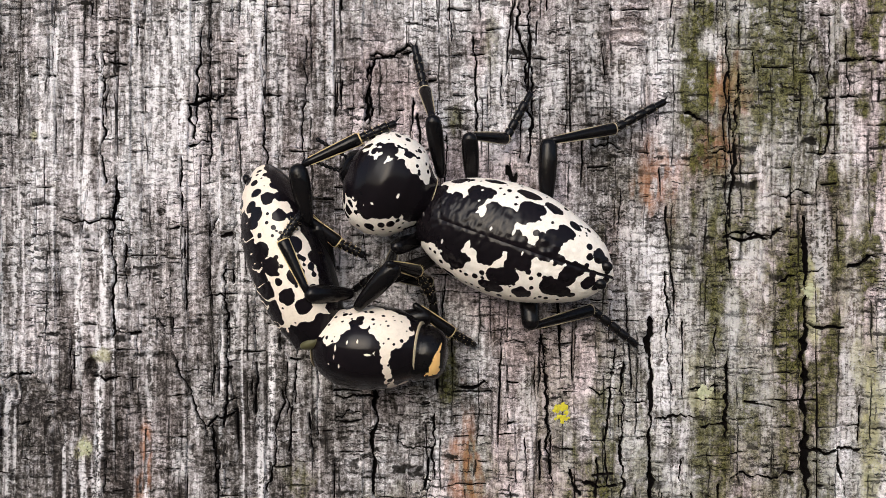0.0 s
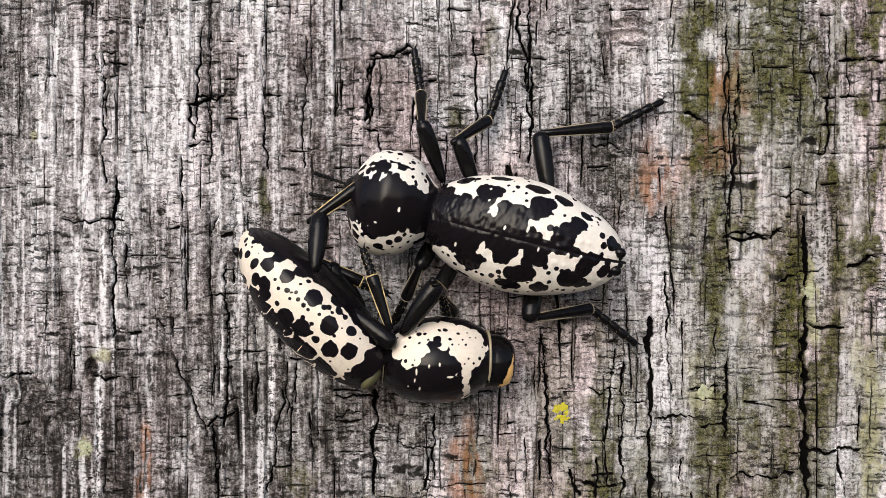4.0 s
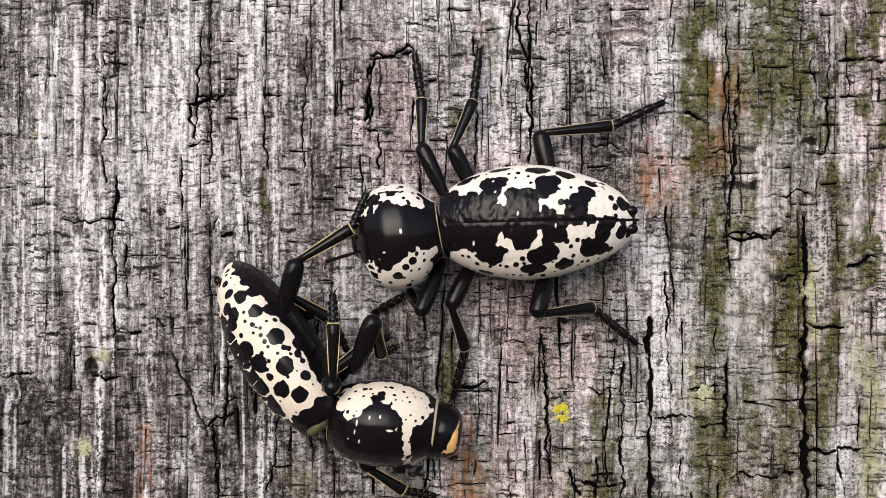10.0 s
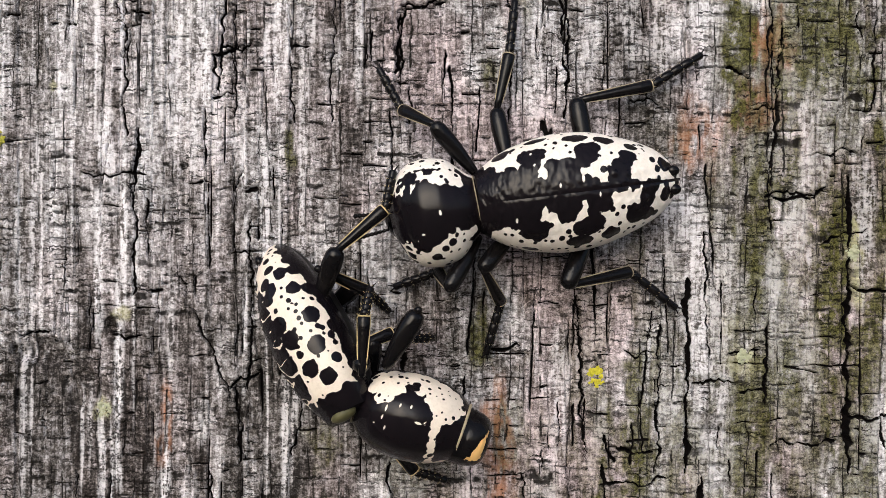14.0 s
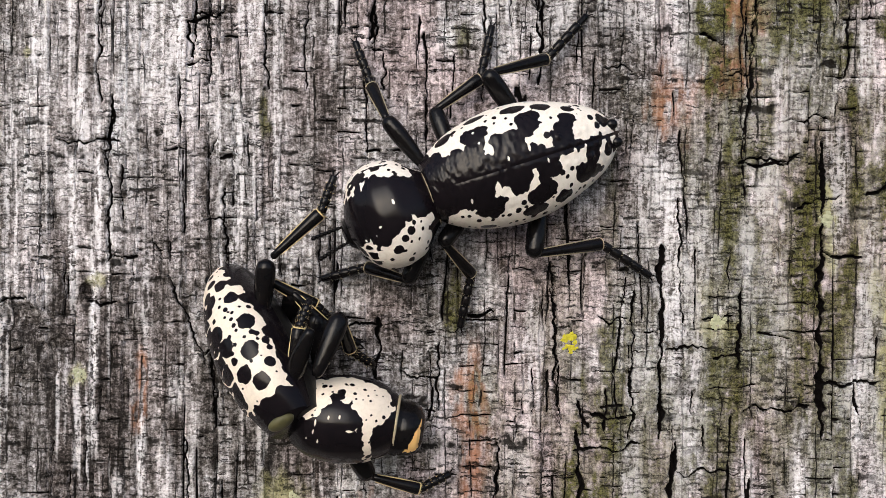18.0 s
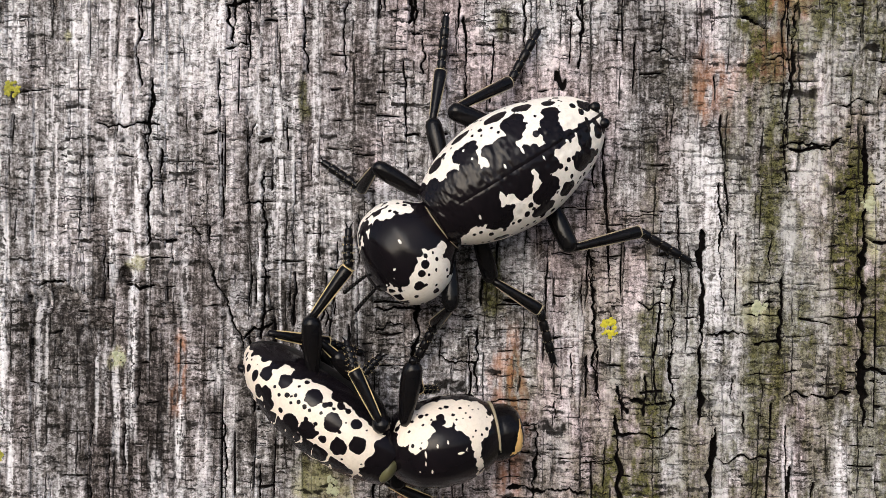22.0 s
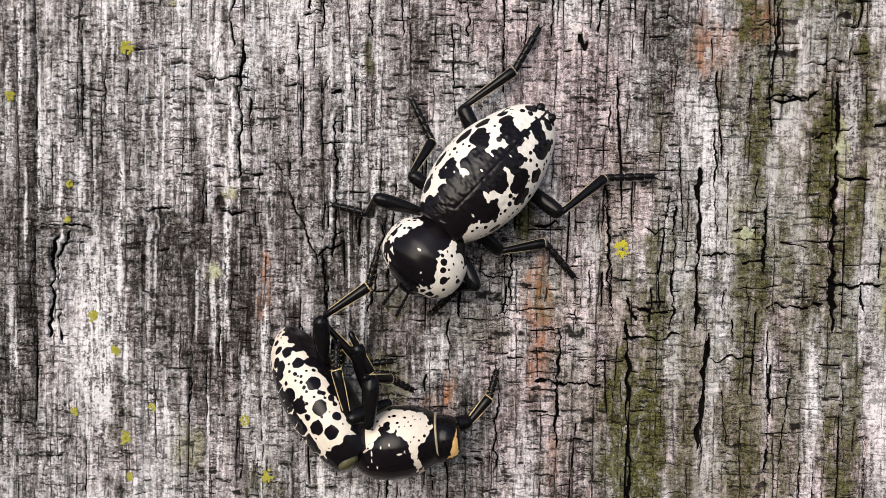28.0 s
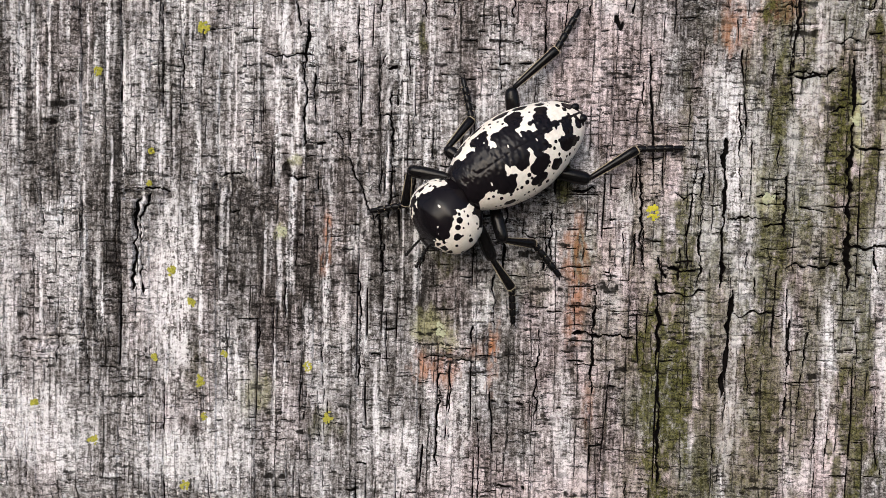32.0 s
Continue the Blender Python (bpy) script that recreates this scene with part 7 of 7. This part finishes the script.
step("hanger", "left", "middle", 20, (-13.0, 9.5, -26.8), (-14.5, 9.0, -21.2), (-14.1, 8.0, -19.5))
step("hanger", "left", "middle", 21, (-10.5, 9.5, -24.7), (-12.4, 9.0, -19.8), (-12.6, 8.0, -18.2))
step("hanger", "left", "middle", 22, (-9.3, 9.5, -24.5), (-11.9, 9.0, -19.5), (-12.6, 8.0, -17.4))
step("hanger", "left", "middle", 23, (-15.8, 9.5, -24.5), (-17.3, 9.0, -19.5), (-17.7, 8.0, -17.2))
step("hanger", "left", "middle", 24, (-16.3, 9.5, -25.5), (-17.5, 9.0, -20.4), (-17.5, 8.0, -18.2))
step("hanger", "left", "middle", 25, (-17.5, 9.5, -28.6), (-18.9, 9.0, -24.0), (-19.1, 8.0, -21.9))
step("hanger", "left", "middle", 27.5, (-18.6, 9.5, -33.7), (-19.8, 9.0, -28.6), (-20.1, 8.0, -26.4))
step("hanger", "left", "middle", 28, (-18.6, 9.5, -35.2), (-20.1, 9.0, -29.8), (-20.2, 8.0, -27.2))
step("hanger", "left", "middle", 29, (-18.4, 9.5, -36.4), (-20.1, 9.0, -31.2), (-19.8, 8.0, -28.6))
step("hanger", "left", "middle", 30, (-15.9, 9.5, -42.0), (-18.9, 9.0, -36.9), (-18.9, 8.0, -33.9))
step("hanger", "left", "front", 0, (-4.3, 9.0, -1.5), (-2.3, 6.0, -2.1), (-1.3, 4.5, -4.3))
step("hanger", "left", "front", 3, (-0.7, 9.0, -3.3), (0.8, 6.0, -3.1), (1.5, 4.5, -6.4))
step("hanger", "left", "front", 6, (-0.7, 9.0, -2.8), (-2.6, 6.0, -6.3), (-2.1, 4.5, -8.0))
step("hanger", "left", "front", 7, (-0.7, 9.0, -5.1), (-2.3, 6.0, -6.3), (-3.5, 4.5, -8.0))
step("hanger", "left", "front", 8, (-2.5, 9.0, -4.0), (-1.8, 6.0, -6.3), (-0.8, 4.5, -7.5))
step("hanger", "left", "front", 9, (-5.9, 9.0, -6.9), (-5.5, 6.0, -10.5), (-4.5, 4.5, -9.9))
step("hanger", "left", "front", 10, (-6.2, 9.0, -6.3), (-5.8, 6.0, -10.0), (-5.1, 4.5, -9.7))
step("hanger", "left", "front", 11, (-6.8, 9.0, -7.6), (-6.1, 6.0, -11.1), (-5.1, 4.5, -10.7))
step("hanger", "left", "front", 12, (-6.7, 9.0, -8.8), (-6.4, 6.0, -11.7), (-5.1, 4.5, -11.3))
step("hanger", "left", "front", 13, (-7.8, 9.0, -10.4), (-7.1, 6.0, -13.5), (-5.6, 4.5, -13.7))
step("hanger", "left", "front", 14, (-5.3, 9.0, -9.8), (-6.3, 6.0, -12.3), (-4.8, 4.5, -12.4))
step("hanger", "left", "front", 15, (-5.2, 9.0, -10.1), (-5.9, 6.0, -12.8), (-3.9, 4.5, -14.0))
step("hanger", "left", "front", 18, (-9.5, 9.0, -13.3), (-8.9, 6.0, -16.6), (-7.5, 4.5, -17.8))
step("hanger", "left", "front", 19, (-9.7, 9.0, -15.1), (-9.2, 6.0, -17.6), (-8.0, 4.5, -18.9))
step("hanger", "left", "front", 20, (-9.8, 9.0, -21.3), (-8.9, 6.0, -23.8), (-8.0, 4.5, -24.7))
step("hanger", "left", "front", 21, (-6.9, 9.0, -20.4), (-6.9, 6.0, -22.9), (-5.5, 4.5, -23.1))
step("hanger", "left", "front", 22, (-6.7, 9.0, -19.0), (-6.4, 6.0, -21.7), (-5.4, 4.5, -21.9))
step("hanger", "left", "front", 23, (-12.5, 9.0, -19.0), (-11.2, 6.0, -20.2), (-10.0, 4.5, -21.3))
step("hanger", "left", "front", 24, (-13.5, 9.0, -20.9), (-11.6, 6.0, -22.0), (-11.3, 4.5, -24.0))
step("hanger", "left", "front", 25, (-14.7, 9.0, -24.7), (-12.4, 6.0, -26.0), (-11.9, 4.5, -28.8))
step("hanger", "left", "front", 27.5, (-15.6, 9.0, -29.5), (-13.5, 6.0, -29.0), (-12.3, 4.5, -30.8))
step("hanger", "left", "front", 28, (-16.3, 9.0, -30.6), (-14.5, 6.0, -31.2), (-12.1, 4.5, -32.7))
step("hanger", "left", "front", 29, (-15.8, 9.0, -32.6), (-14.1, 6.0, -31.6), (-12.8, 4.5, -33.6))
step("hanger", "left", "front", 30, (-14.3, 9.0, -37.2), (-12.5, 6.0, -36.9), (-10.4, 4.5, -38.6))
step("hanger", "right", "front", 0, (-1.3, 3.2, -6.5), (0.9, 2.4, -8.2), (2.0, 1.4, -8.9))
step("hanger", "right", "front", 6, (0.9, 3.2, -8.2), (3.6, 2.4, -7.7), (6.5, 1.4, -7.8))
step("hanger", "right", "front", 9, (-4.6, 3.2, -13.6), (-1.3, 2.4, -13.8), (2.0, 1.4, -13.9))
step("hanger", "right", "front", 10, (-7.1, 3.2, -21.3), (-3.8, 2.4, -23.6), (-0.5, 1.4, -24.5))
step("hanger", "right", "front", 13, (-7.8, 3.2, -22.6), (-4.0, 2.4, -25.6), (-0.7, 1.4, -25.9))
step("hanger", "right", "front", 15, (-9.2, 3.2, -21.0), (-7.1, 2.4, -24.9), (-4.4, 1.4, -26.7))
step("hanger", "right", "front", 18, (-7.4, 3.2, -28.8), (-2.6, 2.4, -30.2), (-0.1, 1.4, -29.2))
step("hanger", "right", "front", 19, (-5.4, 3.2, -29.7), (-2.5, 2.4, -31.3), (0.2, 1.4, -30.2))
step("hanger", "right", "front", 20, (-8.0, 3.2, -31.9), (-2.7, 2.4, -33.2), (0.5, 1.4, -32.4))
step("hanger", "right", "front", 22, (-8.5, 3.2, -31.3), (-5.3, 2.4, -33.0), (-1.6, 1.4, -33.3))
step("hanger", "right", "front", 23, (-8.9, 3.2, -33.4), (-3.6, 2.4, -35.0), (-0.8, 1.4, -34.2))
step("hanger", "right", "front", 24, (-8.6, 3.2, -34.9), (-3.6, 2.4, -35.4), (-1.0, 1.4, -34.0))
step("hanger", "right", "front", 25, (-7.9, 3.2, -37.6), (-3.7, 2.4, -36.1), (-1.3, 1.4, -33.9))
step("hanger", "right", "front", 27.5, (-5.8, 3.2, -35.9), (-3.4, 2.4, -33.6), (-2.5, 1.4, -30.9))
step("hanger", "right", "front", 28, (-5.5, 3.2, -36.4), (-3.3, 2.4, -33.8), (-2.5, 1.4, -31.0))
step("hanger", "right", "front", 29, (-6.1, 3.2, -38.4), (-4.3, 2.4, -34.8), (-4.1, 1.4, -30.9))
step("hanger", "right", "front", 30, (-3.1, 3.2, -41.0), (-2.7, 2.4, -38.3), (-2.5, 1.4, -35.5))
step("hanger", "right", "middle", 0, (-11.9, 5.5, 2.2), (-9.9, 5.0, 0.6), (-7.8, 4.5, -0.5))
step("hanger", "right", "middle", 6, (-11.4, 5.5, -4.2), (-7.7, 5.0, -5.3), (-4.5, 4.5, -6.4))
step("hanger", "right", "middle", 9, (-7.7, 5.5, -10.6), (-6.6, 5.0, -9.6), (-5.1, 4.5, -8.6))
step("hanger", "right", "middle", 13, (-10.8, 5.5, -14.1), (-8.8, 5.0, -13.1), (-7.2, 4.5, -13.2))
step("hanger", "right", "middle", 18, (-12.1, 5.5, -13.6), (-10.6, 5.0, -15.2), (-9.1, 4.5, -15.8))
step("hanger", "right", "middle", 23, (-18.5, 5.5, -18.3), (-16.6, 5.0, -21.4), (-14.6, 4.5, -19.9))
step("hanger", "right", "middle", 25, (-17.8, 5.5, -23.1), (-15.8, 5.0, -25.2), (-13.2, 4.5, -26.7))
step("hanger", "right", "middle", 28, (-18.3, 5.5, -27.7), (-16.8, 5.0, -30.8), (-12.7, 4.5, -31.1))
step("hanger", "right", "middle", 30, (-18.3, 5.5, -32.9), (-16.5, 5.0, -36.5), (-13.3, 4.5, -36.5))
step("hanger", "right", "hind", 0, (-14.2, 4.5, 4.4), (-12.2, 4.0, 2.2), (-10.0, 3.5, 0.6))
step("hanger", "right", "hind", 6, (-12.1, 4.5, -4.5), (-8.9, 4.0, -5.4), (-6.8, 3.5, -5.7))
step("hanger", "right", "hind", 9, (-12.1, 4.5, -6.4), (-10.0, 4.0, -7.5), (-9.5, 3.5, -8.7))
step("hanger", "right", "hind", 13, (-12.0, 4.5, -8.3), (-11.0, 4.0, -8.9), (-10.5, 3.5, -9.5))
step("hanger", "right", "hind", 18, (-14.3, 4.5, -11.6), (-12.3, 4.0, -12.7), (-11.3, 3.5, -13.8))
step("hanger", "right", "hind", 23, (-20.7, 4.5, -16.4), (-18.8, 4.0, -17.4), (-16.8, 3.5, -18.7))
step("hanger", "right", "hind", 25, (-20.0, 4.5, -21.2), (-18.0, 4.0, -22.8), (-17.0, 3.5, -23.8))
step("hanger", "right", "hind", 28, (-20.5, 4.5, -27.1), (-17.9, 4.0, -30.0), (-14.8, 3.5, -29.7))
step("hanger", "right", "hind", 30, (-20.6, 4.5, -33.9), (-17.7, 4.0, -36.1), (-14.8, 3.5, -35.7))


FOLDED = {("hanger", "right", "middle"), ("hanger", "right", "hind")}


def joints(key, t):
    """A leg's joints in its body's space: feet stay on the wood between steps, folded legs stay with the body."""
    body, rows = BODY[key[0]][1], STEPS[key]
    t0 = min(max(t, rows[0][0]), rows[-1][0])
    for a, b in zip(rows, rows[1:]):
        if t0 <= b[0]:
            f = (t0 - a[0]) / (b[0] - a[0])
            if key in FOLDED:
                ma, mb = at_rows(body, a[0]).inverted(), at_rows(body, b[0]).inverted()
                return [(ma @ p).lerp(mb @ q, f) for p, q in zip(a[1:], b[1:])]
            m = at_rows(body, t).inverted()
            return [m @ p.lerp(q, f) for p, q in zip(a[1:], b[1:])]


def motions():
    for who, (thing, rows) in BODY.items():
        walk(thing, [(r[0], pose(r[1] * MM, r[2] * MM, r[3] * MM, *r[4:])) for r in rows])
    for thing, shield, body, rows in ((walker, walker_shield, WALKER, WALKER_SHIELD), (hanger, hanger_shield, HANGER, HANGER_SHIELD)):
        walk(shield, [(r[0], at_rows(body, r[0]).inverted() @ pose(r[1] * MM, r[2] * MM, r[3] * MM, *r[4:])) for r in rows])
    for key, (femur, tibia, tarsus) in LEGS.items():
        who, side, which = key
        thing, body = BODY[who]
        hip = Vector(HIPS[which]) * MM
        if side == "right":
            hip.y = -hip.y
        last = 30.0 if who == "hanger" else 99
        rows = ([], [], [])
        for r in body:
            t = r[0]
            back = at_rows(body, min(t, last)).inverted()
            knee, ankle, toe = joints(key, min(t, last))
            up = back.to_3x3() @ Vector((0, -1, 0))
            rows[0].append((t, aim(knee, hip, up)))
            rows[1].append((t, aim(ankle, knee, up)))
            rows[2].append((t, aim(ankle, toe, up)))
        for ob, some in zip((femur, tibia, tarsus), rows):
            walk(ob, some)


motions()
